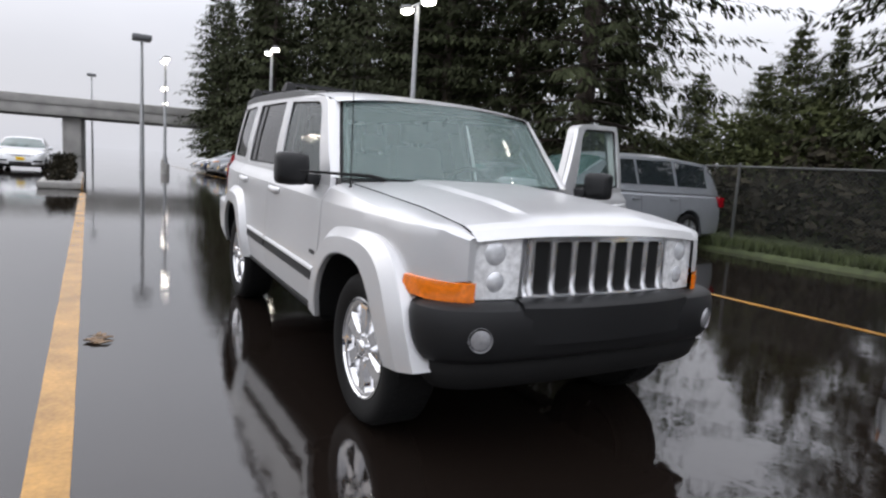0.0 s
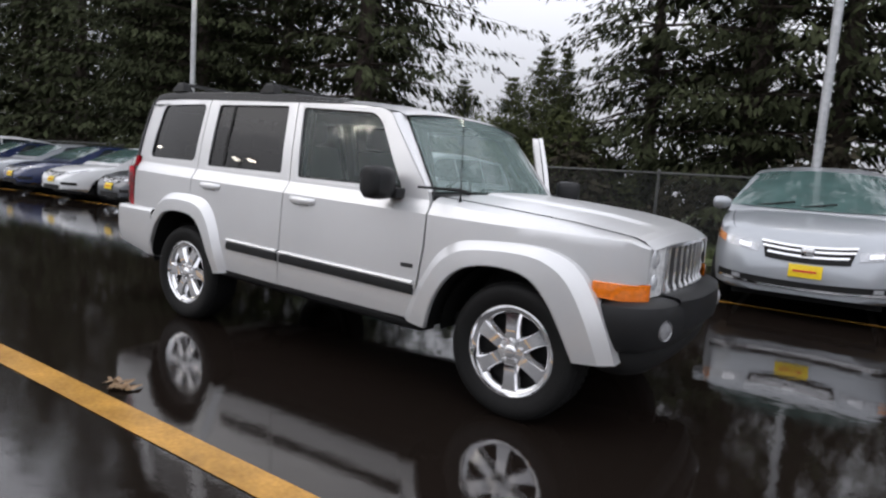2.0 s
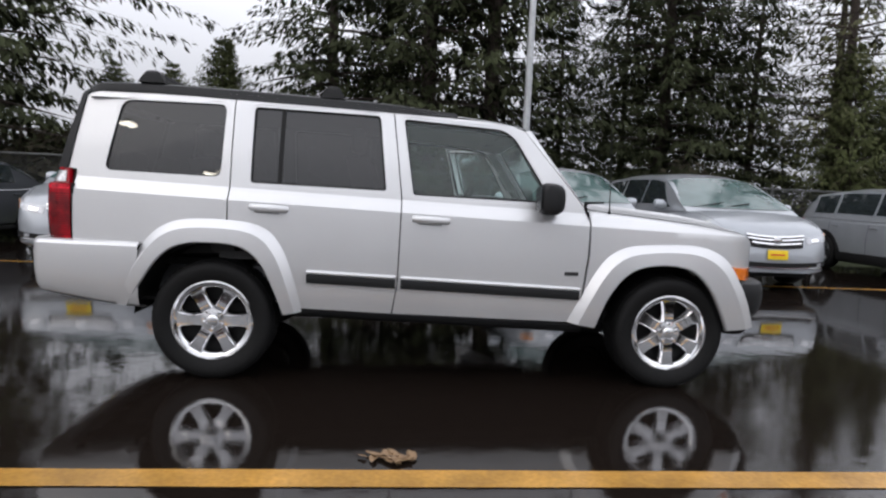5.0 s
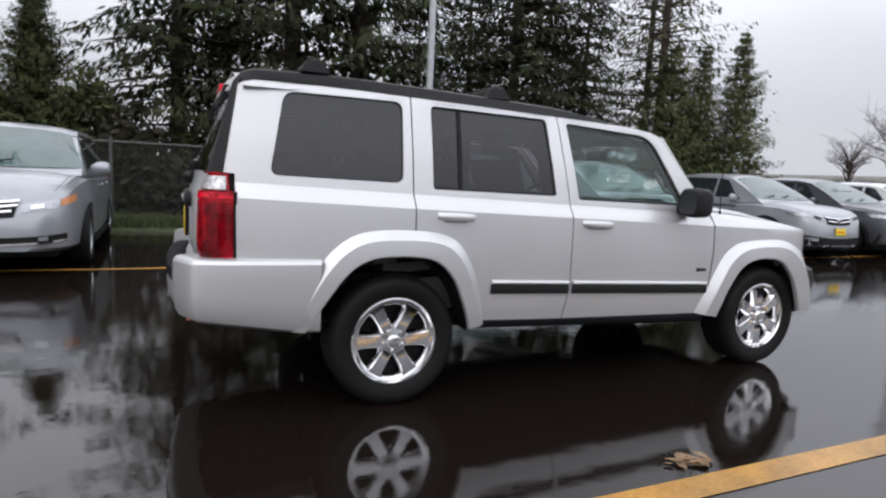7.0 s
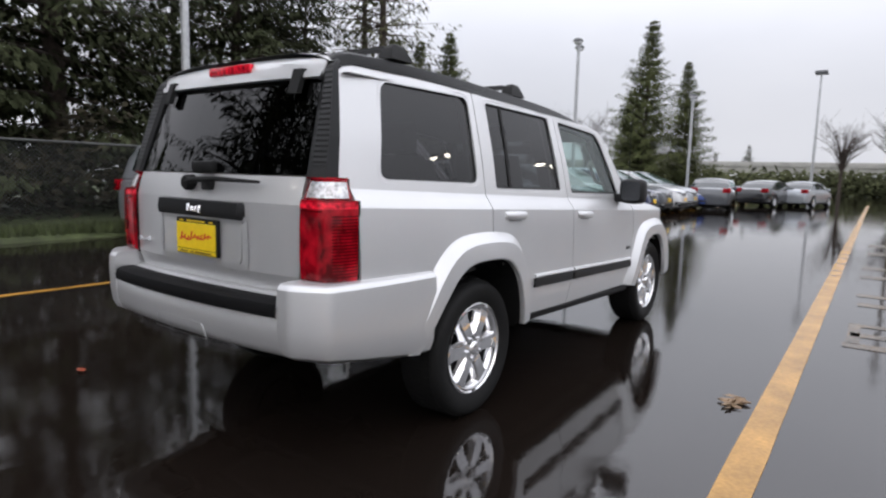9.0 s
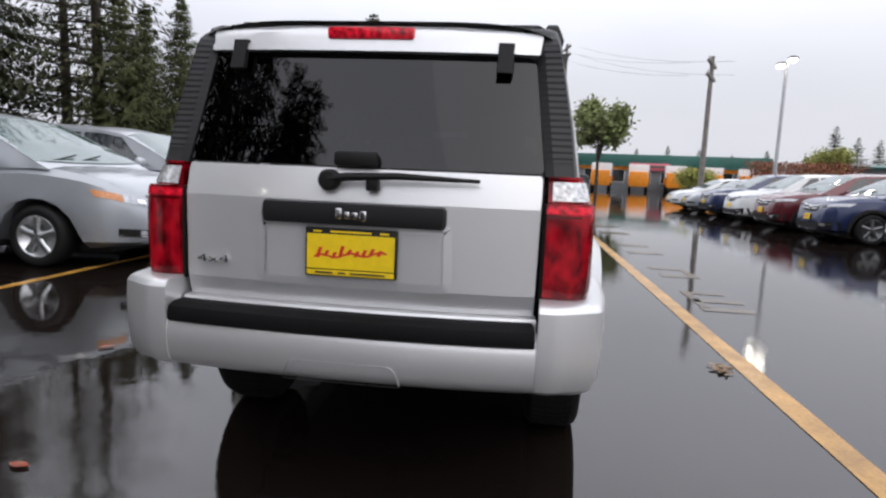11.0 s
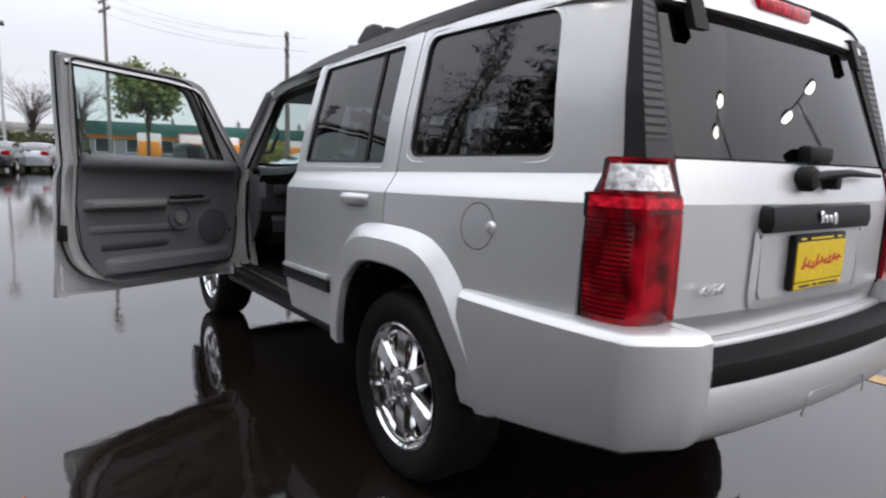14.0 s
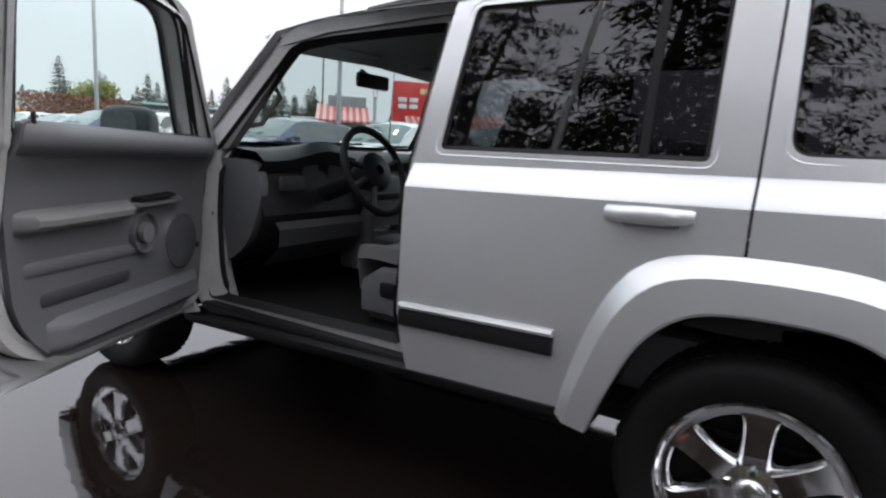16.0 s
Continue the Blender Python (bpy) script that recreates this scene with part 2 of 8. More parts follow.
CONCRETE = material("weathered_concrete", (0.36, 0.35, 0.33), 0.85, grain=0.1, grain_scale=12, bump=0.1, stain=0.2, stain_scale=0.6)
GRASS = material("wet_grass", (0.055, 0.070, 0.024), 0.75, grain=0.35, grain_scale=6, stain=0.3, stain_scale=0.7, island=0.3)

# ---- building helpers ----
from mathutils.bvhtree import BVHTree

def part(name, bm, mat, parent=None, label="", smooth=True, angle=40):
    """Links a bmesh as one mesh object under a thing or a part. Takes one material or a list of them."""
    me = bpy.data.meshes.new(name)
    bmesh.ops.recalc_face_normals(bm, faces=bm.faces)
    if smooth:
        lim = math.cos(radians(angle))
        for f in bm.faces:
            f.smooth = True
        for e in bm.edges:
            fs = e.link_faces
            if len(fs) == 2 and fs[0].normal.dot(fs[1].normal) < lim:
                e.smooth = False
    bm.to_mesh(me)
    bm.free()
    for m in (mat if isinstance(mat, (list, tuple)) else [mat]):
        me.materials.append(m)
    ob = new(name, me)
    if parent is not None:
        ob.parent = parent
    if label:
        tagged(ob, label)
    return ob


def thing(name, label, category, m=None, group="", kind=""):
    ob = new(name)
    ob.empty_display_size = 0.1
    if m is not None:
        ob.matrix_basis = m
    return tagged(ob, label, category, group, kind)


def box(bm, x0, x1, y0, y1, z0, z1, bevel=0.0, seg=2):
    got = bmesh.ops.create_cube(bm, size=1.0, matrix=Matrix.Translation(((x0 + x1) / 2, (y0 + y1) / 2, (z0 + z1) / 2))
                                @ Matrix.Diagonal((x1 - x0, y1 - y0, z1 - z0, 1)))
    vs = got["verts"]
    if bevel:
        es = list({e for v in vs for e in v.link_edges})
        bmesh.ops.bevel(bm, geom=es, offset=bevel, segments=seg, profile=0.5, affect='EDGES')
    return vs


def boxm(x0, x1, y0, y1, z0, z1, bevel=0.0, seg=2):
    bm = bmesh.new()
    box(bm, x0, x1, y0, y1, z0, z1, bevel, seg)
    return bm


def tube(bm, points, radii, sides=8, cap=True):
    """A round bar along points, with a radius at each."""
    pts = [Vector(p) for p in points]
    if not isinstance(radii, (list, tuple)):
        radii = [radii] * len(pts)
    rings = []
    up = Vector((0, 0, 1))
    for i, p in enumerate(pts):
        d = (pts[min(i + 1, len(pts) - 1)] - pts[max(i - 1, 0)]).normalized()
        a = up if abs(d.dot(up)) < 0.95 else Vector((1, 0, 0))
        s = d.cross(a).normalized()
        t = s.cross(d)
        rings.append([bm.verts.new(p + radii[i] * (math.cos(2 * math.pi * k / sides) * s + math.sin(2 * math.pi * k / sides) * t)) for k in range(sides)])
    for a, b in zip(rings, rings[1:]):
        for k in range(sides):
            bm.faces.new((a[k], a[(k + 1) % sides], b[(k + 1) % sides], b[k]))
    if cap:
        bm.faces.new(rings[0][::-1])
        bm.faces.new(rings[-1])
    return rings


def loft(bm, rows, closed_u=False, closed_v=False, cap=False):
    """Quads through rows of points of equal length."""
    vs = [[bm.verts.new(p) for p in r] for r in rows]
    nu, nv = len(vs), len(vs[0])
    for i in range(nu if closed_u else nu - 1):
        for j in range(nv if closed_v else nv - 1):
            q = (vs[i][j], vs[i][(j + 1) % nv], vs[(i + 1) % nu][(j + 1) % nv], vs[(i + 1) % nu][j])
            if len(set(q)) == 4:
                bm.faces.new(q)
    if cap and closed_v:
        bm.faces.new(vs[0][::-1])
        bm.faces.new(vs[-1])
    return vs


def lathe(bm, profile, axis_y=True, seg=40):
    """A turned form: profile of (radius, depth), spun round the y axis."""
    rows = []
    for k in range(seg):
        a = 2 * math.pi * k / seg
        rows.append([(r * math.cos(a), d, r * math.sin(a)) for r, d in profile])
    return loft(bm, rows, closed_u=True)


def rounded(points, seg=5):
    """A closed outline of (x, z, radius), with its corners rounded."""
    out = []
    n = len(points)
    for i, (x, z, r) in enumerate(points):
        p = Vector((x, z))
        a = Vector(points[i - 1][:2]) - p
        b = Vector(points[(i + 1) % n][:2]) - p
        if r <= 0:
            out.append((x, z))
            continue
        r = min(r, a.length * 0.48, b.length * 0.48)
        p0, p1 = p + a.normalized() * r, p + b.normalized() * r
        for k in range(seg + 1):
            t = k / seg
            q = p0 * (1 - t) ** 2 + p * 2 * t * (1 - t) + p1 * t * t
            out.append((q.x, q.y))
    return out


def interp(x, table):
    """Piecewise smooth reading of a table of (x, value)."""
    if x <= table[0][0]:
        return table[0][1]
    for (a, va), (b, vb) in zip(table, table[1:]):
        if x <= b:
            t = (x - a) / (b - a)
            return va + (vb - va) * t
    return table[-1][1]


def skin(outline, holes, where, step=0.05, rim=0.02, inward=(0, 1, 0), creases=()):
    """A sheet cut to an outline with holes (both as (u, v)), bent by where(u, v) -> point, with a rim turned inward."""
    bm = bmesh.new()
    for loop in [outline] + list(holes):
        vs = [bm.verts.new((u, v, 0)) for u, v in loop]
        for a, b in zip(vs, vs[1:] + vs[:1]):
            bm.edges.new((a, b))
    bmesh.ops.triangle_fill(bm, use_beauty=True, edges=list(bm.edges))
    us = [p[0] for p in outline]
    ws = [p[1] for p in outline]
    for lo, hi, no in ((min(us), max(us), (1, 0, 0)), (min(ws), max(ws), (0, 1, 0))):
        n = max(1, int((hi - lo) / step))
        for k in range(1, n):
            c = lo + (hi - lo) * k / n
            bmesh.ops.bisect_plane(bm, geom=list(bm.verts) + list(bm.edges) + list(bm.faces), dist=1e-5,
                                   plane_co=Vector(no) * c, plane_no=no)
    for c in creases:
        bmesh.ops.bisect_plane(bm, geom=list(bm.verts) + list(bm.edges) + list(bm.faces), dist=1e-5, plane_co=(0, c, 0), plane_no=(0, 1, 0))
    border = [e for e in bm.edges if e.is_boundary]
    for v in bm.verts:
        v.co = where(v.co.x, v.co.y)
    if rim:
        got = bmesh.ops.extrude_edge_only(bm, edges=border)
        d = Vector(inward) * rim
        for v in got["geom"]:
            if isinstance(v, bmesh.types.BMVert):
                v.co += d
    return bm


def sweep(bm, path, profile, closed=False):
    """Carries a profile of (outward, z) along a plan path of (x, y); outward is to the right of the way."""
    rows = []
    n = len(path)
    for i, (x, y) in enumerate(path):
        a, b = path[max(i - 1, 0)], path[min(i + 1, n - 1)]
        d = Vector((b[0] - a[0], b[1] - a[1])).normalized()
        nx, ny = d.y, -d.x
        rows.append([(x + nx * o, y + ny * o, z) for o, z in profile])
    return loft(bm, rows)

# ---- ground ----
bm = bmesh.new()
loft(bm, [[(x, y, 0) for y in (-1500, -60, 8.6, 60, 1500)] for x in (-1500, -80, 80, 1500)])
tagged(part("ground", bm, ASPHALT), "wet dark asphalt of a car lot, with standing rain water", "ground", kind="structure")


def stripe(label, pts, width=0.145):
    bm = bmesh.new()
    rows = []
    for (x, y), (x2, y2) in zip(pts, pts[1:]):
        n = max(2, int(math.hypot(x2 - x, y2 - y) / 0.5))
        for k in range(n):
            t = k / n
            d = Vector((y2 - y, x - x2)).normalized()
            px, py = x + (x2 - x) * t, y + (y2 - y) * t
            w = width / 2 * (1 + 0.06 * noise.noise((px * 2, py * 2, 0.3)))
            rows.append([(px + d.x * w, py + d.y * w, 0.004), (px - d.x * w, py - d.y * w, 0.004)])
    loft(bm, rows)
    return tagged(part("line", bm, YELLOW_LINE), label, "road marking", kind="structure")


stripe("worn yellow line painted on wet asphalt", [(-14, -2.07), (45, -2.07)])
stripe("worn yellow line in front of the parked cars", [(-60, 4.08), (45, 4.08)], 0.11)

# faded lettering on the ground beside the line, too worn to read
FADED = material("faded_yellow_road_paint", (0.10, 0.068, 0.036), 0.2, grain=0.45, grain_scale=28, stain=0.5, stain_scale=4, ior=1.4)
word = thing("painted_word", "faded yellow lettering painted on the asphalt beside the line", "road marking")
for x, x2, y, y2 in ((1.55, 1.72, -2.32, -2.80), (1.98, 2.14, -2.36, -2.84), (2.42, 2.56, -2.34, -2.78), (1.70, 2.42, -2.34, -2.43), (3.55, 3.78, -2.38, -2.86), (4.20, 4.42, -2.36, -2.84), (3.78, 4.20, -2.76, -2.85),
                     (5.9, 6.2, -2.36, -2.92), (7.0, 7.35, -2.36, -2.92), (9.4, 9.9, -2.4, -3.0), (11.2, 11.8, -2.4, -3.0)):
    bm = bmesh.new()
    n = max(2, int((x2 - x) / 0.08))
    loft(bm, [[(x + (x2 - x) * k / n, yy + 0.012 * noise.noise((x * 9 + k, yy * 7, 1)), 0.004) for yy in (y2, (y + y2) / 2, y)] for k in range(n + 1)])
    part("stroke", bm, FADED, word)

# ---- the silver suv: body shape ----
K = 0.031                       # the body's rake: z = h - K x
SUV = thing("suv", "boxy silver suv on wet asphalt with its driver's door open", "car",
            pose(0, 0.01, 0, 0, 0, -0.5))

PROFILE = [(0.30, 0.835), (0.40, 0.862), (0.50, 0.880), (0.60, 0.888), (0.66, 0.890), (0.80, 0.887), (0.95, 0.880), (1.022, 0.8755),
           (1.030, 0.8720), (1.088, 0.8310), (1.097, 0.8270), (1.13, 0.822), (1.30, 0.793), (1.50, 0.746), (1.60, 0.720), (1.66, 0.690)]
TAPER = [(-2.45, -0.150), (-2.30, -0.105), (-2.20, -0.082), (-2.0, -0.052), (-1.7, -0.022), (-1.3, 0.0), (1.0, 0.0), (1.4, -0.015),
         (1.70, -0.045), (1.80, -0.070), (1.88, -0.115), (1.94, -0.165), (1.98, -0.225)]


CREASES = (1.022, 1.030, 1.088, 1.097)      # the shoulder line under the windows


def half(x, h):
    """Half the body's width at x and height h."""
    return interp(h, PROFILE) + interp(x, TAPER)


def side(s, off=0.0):
    return lambda x, h: Vector((x, s * (half(x, h) + off), h - K * x))


def to_h(pts):
    return [(x, z + K * x) for x, z in pts]


REAR_IN = to_h([(-1.86, 0.428), (-1.79, 0.55), (-1.67, 0.72), (-1.56, 0.795), (-1.42, 0.815), (-1.22, 0.80), (-1.10, 0.71), (-1.02, 0.55), (-0.97, 0.41)])
REAR_OUT = to_h([(-1.950, 0.440), (-1.885, 0.60), (-1.785, 0.78), (-1.67, 0.895), (-1.52, 0.945), (-1.23, 0.945), (-1.07, 0.90), (-0.975, 0.78), (-0.91, 0.60), (-0.865, 0.425)])
FRONT_IN = to_h([(0.89, 0.385), (0.945, 0.55), (1.03, 0.68), (1.14, 0.755), (1.31, 0.778), (1.47, 0.75), (1.585, 0.65), (1.665, 0.52), (1.73, 0.385)])
FRONT_OUT = to_h([(0.725, 0.41), (0.815, 0.60), (0.925, 0.785), (1.045, 0.87), (1.20, 0.897), (1.45, 0.905), (1.60, 0.885), (1.72, 0.82), (1.81, 0.69), (1.88, 0.54), (1.925, 0.405)])


def spread(pts, n):
    """n points at even steps along a smooth line through pts."""
    ps = [Vector(p) for p in pts]
    fine = []
    for i in range(len(ps) - 1):
        a, b, c, d = ps[max(i - 1, 0)], ps[i], ps[i + 1], ps[min(i + 2, len(ps) - 1)]
        for k in range(8):
            t = k / 8
            fine.append(0.5 * (2 * b + (c - a) * t + (2 * a - 5 * b + 4 * c - d) * t * t + (3 * b - a - 3 * c + d) * t ** 3))
    fine.append(ps[-1])
    run = [0.0]
    for a, b in zip(fine, fine[1:]):
        run.append(run[-1] + (b - a).length)
    out, j = [], 0
    for k in range(n):
        want = run[-1] * k / (n - 1)
        while j < len(run) - 2 and run[j + 1] < want:
            j += 1
        t = (want - run[j]) / max(run[j + 1] - run[j], 1e-9)
        out.append(fine[j].lerp(fine[j + 1], t))
    return out


def flare(s, outer, inner, n=36):
    """The broad plastic wheel-arch flare, painted like the body."""
    bm = bmesh.new()
    rows, lining = [], []
    for o, i in zip(spread(outer, n), spread(inner, n)):
        row = []
        for t, off in ((0.0, -0.012), (0.0, 0.003), (0.025, 0.006), (0.33, 0.043), (0.36, 0.046), (0.70, 0.049), (0.95, 0.050), (1.0, 0.045), (1.0, 0.020), (1.0, 0.018), (0.98, -0.14)):
            x, h = o.x + (i.x - o.x) * t, o.y + (i.y - o.y) * t
            y = half(x, min(h, 1.0))
            if x > 1.0 and t > 0:
                y = interp(min(h, 1.0), PROFILE) - 0.03 * (x - 1.0)
            row.append((x, s * (y + off), h - K * x))
        rows.append(row[:-2])
        lining.append(row[-2:])
    loft(bm, rows)
    inner_bm = bmesh.new()
    loft(inner_bm, lining)
    return bm, inner_bm


Q_WIN = [(-2.03, 1.142, 0.05), (-1.355, 1.150, 0.05), (-1.345, 1.578, 0.05), (-1.955, 1.562, 0.06)]
R_WIN = [(-1.185, 1.130, 0.02), (-0.395, 1.142, 0.02), (-0.445, 1.588, 0.03), (-1.185, 1.578, 0.03)]
F_WIN = [(-0.235, 1.130, 0.02), (0.615, 1.142, 0.02), (0.375, 1.520, 0.07), (0.30, 1.566, 0.05), (-0.305, 1.582, 0.03)]
QUARTER = [(-1.3028, 0.775), (-1.3028, 1.634), (-1.7, 1.632), (-2.10, 1.618), (-2.165, 1.595), (-2.20, 1.54), (-2.272, 1.142), (-2.190, 1.136), (-2.184, 0.728),
           (-1.80, 0.735), (-1.72, 0.70), (-1.62, 0.745), (-1.52, 0.770), (-1.42, 0.778)]
R_DOOR = [(-0.3425, 0.415), (-0.3155, 0.60), (-0.3055, 1.10), (-0.3695, 1.618), (-1.2955, 1.634), (-1.2955, 0.772), (-1.20, 0.765), (-1.09, 0.68), (-1.0, 0.52), (-0.955, 0.40)]
F_DOOR = [(0.715, 0.432), (0.755, 0.46), (0.80, 0.60), (0.828, 0.85), (0.832, 1.05), (0.80, 1.135), (0.435, 1.565), (0.36, 1.592), (0.20, 1.607), (-0.3625, 1.618), (-0.2985, 1.10),
          (-0.3085, 0.60), (-0.3355, 0.418)]
FENDER = [(0.842, 1.088), (0.842, 0.85), (0.812, 0.60), (0.765, 0.45), (0.85, 0.44), (0.91, 0.60), (1.0, 0.72), (1.12, 0.80), (1.31, 0.825), (1.47, 0.80), (1.60, 0.71),
          (1.70, 0.745), (1.975, 0.836), (1.972, 0.992), (1.90, 1.022), (1.6, 1.050), (1.2, 1.075)]


def shrink(pts, d):
    """A closed outline moved in by d."""
    n = len(pts)
    area = sum(pts[i - 1][0] * pts[i][1] - pts[i][0] * pts[i - 1][1] for i in range(n))
    sg = 1 if area > 0 else -1
    out = []
    for i in range(n):
        a, p, b = Vector(pts[i - 1]), Vector(pts[i]), Vector(pts[(i + 1) % n])
        e1, e2 = (p - a).normalized(), (b - p).normalized()
        m = Vector((-e1.y - e2.y, e1.x + e2.x)) * sg
        if m.length < 1e-6:
            m = Vector((-e1.y, e1.x)) * sg
        m.normalize()
        c = max(0.5, m.dot(Vector((-e1.y, e1.x)) * sg))
        q = p + m * d / c
        out.append((q.x, q.y))
    return out


def ring(outer, inner, where_out, where_in=None):
    bm = bmesh.new()
    w2 = where_in or where_out
    a = [bm.verts.new(where_out(u, v)) for u, v in outer]
    b = [bm.verts.new(w2(u, v)) for u, v in inner]
    n = len(a)
    for k in range(n):
        bm.faces.new((a[k], a[(k + 1) % n], b[(k + 1) % n], b[k]))
    return bm


def window_set(s, win, pane_mat, parent, lip=0.012, seg=5):
    """A pane with its black seal, sunk into a side of the body."""
    o = rounded(win, seg)
    g = shrink(o, lip)
    bm = ring(o, g, side(s, -0.006), side(s, -0.011))
    got = ring(g, shrink(g, 0.002), side(s, -0.011), side(s, -0.022))
    me = bpy.data.meshes.new("tmp")
    got.to_mesh(me)
    got.free()
    bm.from_mesh(me)
    bpy.data.meshes.remove(me)
    part("window_seal", bm, BLACK, parent, "black rubber window seal")
    part("window_lip", ring(shrink(o, -0.017), o, side(s, 0.0015), side(s, -0.0075)), SILVER, parent, angle=10)
    pane = part("window_pane", skin(g, [], side(s, -0.014), 0.2, 0.004, (0, -s, 0)), pane_mat, parent)
    pane.visible_shadow = False
    return pane


def door_handle(s, x, h, parent):
    """A body-coloured pull handle over a flat patch, darkened like a recess in shade."""
    bm = bmesh.new()
    y = half(x, h)
    rows = []
    for k in range(13):
        t = k / 12 * 2 - 1
        out = 0.030 * (1 - t ** 4) + 0.002
        hh = 0.019 + 0.004 * (1 - t * t)
        xx = x + 0.112 * t
        rows.append([(xx, s * (y + out - 0.010), h - K * xx - hh), (xx, s * (y + out + 0.004), h - K * xx - hh * 0.6), (xx, s * (y + out + 0.008), h - K * xx),
                     (xx, s * (y + out + 0.002), h - K * xx + hh * 0.7), (xx, s * (y + out - 0.010), h - K * xx + hh), (xx, s * (y + out - 0.016), h - K * xx)])
    loft(bm, rows, closed_v=True, cap=True)
    part("door_handle", bm, SILVER, parent, "silver pull handle")
    # the recess is not hollow: its shade is put into the patch's colour
    cup = skin(rounded([(x - 0.085, h - 0.032, 0.03), (x + 0.07, h - 0.032, 0.03), (x + 0.07, h + 0.018, 0.02), (x - 0.085, h + 0.018, 0.02)]), [],
               lambda u, v: Vector((u, s * (half(u, v) + 0.002 - 0.0 * u), v - K * u)), 0.03, 0)
    part("handle_recess", cup, DARK_SILVER, parent, "handle recess with its shade put into the paint colour")


LAMP_BOWL = material("lamp_bowl", (0.72, 0.73, 0.75), 0.25, 0.4, grain=0.2, grain_scale=30, coat=0.6)
# silver darkened to paint the handle recess's shade and the hitch cover's seam
DARK_SILVER = material("silver_paint_shade_seam", (0.26, 0.263, 0.26), 0.35, 0.35, grain=0.05, grain_scale=300, stain=0.08, coat=0.4)


def moulding(s, x0, x1, parent):
    """The side moulding: a painted strip with a black insert."""
    for name, h0, h1, off, mat in (("moulding_strip", 0.628, 0.652, 0.020, SILVER), ("moulding_insert", 0.572, 0.628, 0.016, DARK_PLASTIC)):
        bm = bmesh.new()
        rows = []
        for k in range(17):
            x = x0 + (x1 - x0) * k / 16
            y = half(x, 0.62)
            rows.append([(x, s * (y - 0.004), h0 - K * x), (x, s * (y + off - 0.004), h0 + 0.003 - K * x), (x, s * (y + off), (h0 + h1) / 2 - K * x),
                         (x, s * (y + off - 0.005), h1 - 0.003 - K * x), (x, s * (y - 0.004), h1 - K * x)])
        loft(bm, rows, closed_v=True, cap=True)
        part(name, bm, mat, parent, "black plastic rubbing strip" if mat is DARK_PLASTIC else "")


def mirror(s, parent):
    """A boxy folding mirror: housing, foot and wet glass."""
    bm = bmesh.new()
    rows = []
    for t, w, hh in ((0, 0.030, 0.070), (0.06, 0.062, 0.088), (0.2, 0.085, 0.096), (0.55, 0.090, 0.100), (0.88, 0.080, 0.094), (0.97, 0.060, 0.084), (1.0, 0.035, 0.065)):
        y = s * (0.868 + 0.185 * t)
        row = []
        for k in range(24):
            a = 2 * math.pi * k / 24
            ca, sa = math.cos(a), math.sin(a)
            row.append((0.545 + w * abs(ca) ** 0.70 * (1.05 if ca > 0 else -0.62), y, 1.148 + 0.94 * hh * abs(sa) ** 0.60 * (1 if sa > 0 else -1)))
        rows.append(row)
    loft(bm, rows, closed_v=True, cap=True)
    m = part("side_mirror", bm, DARK_PLASTIC, parent, "black side mirror housing beaded with rain")
    bm = bmesh.new()
    box(bm, 0.535, 0.64, *sorted((s * 0.80, s * 0.90)), 1.065, 1.125, 0.012)
    part("mirror_foot", bm, DARK_PLASTIC, m)
    g = rounded([(0.894, 1.078, 0.035), (1.034, 1.080, 0.04), (1.034, 1.218, 0.04), (0.894, 1.218, 0.035)])
    bm = skin(g, [], lambda y, z: Vector((0.4865, s * y, z)), 0.1, 0.004, (1, 0, 0))
    part("mirror_glass", bm, WET_MIRROR, m, "mirror glass covered with rain drops")


def make_door(s, outline, win, pane_mat, handle_x, parent, mould):
    door = part("front_door" if win is F_WIN else "rear_door", skin(outline, [rounded(win)], side(s), 0.05, 0.03, (0, -s, 0), CREASES), SILVER, parent, angle=14)
    window_set(s, win, pane_mat, door)
    door_handle(s, handle_x, 0.992, door)
    moulding(s, *mould, door)
    return door


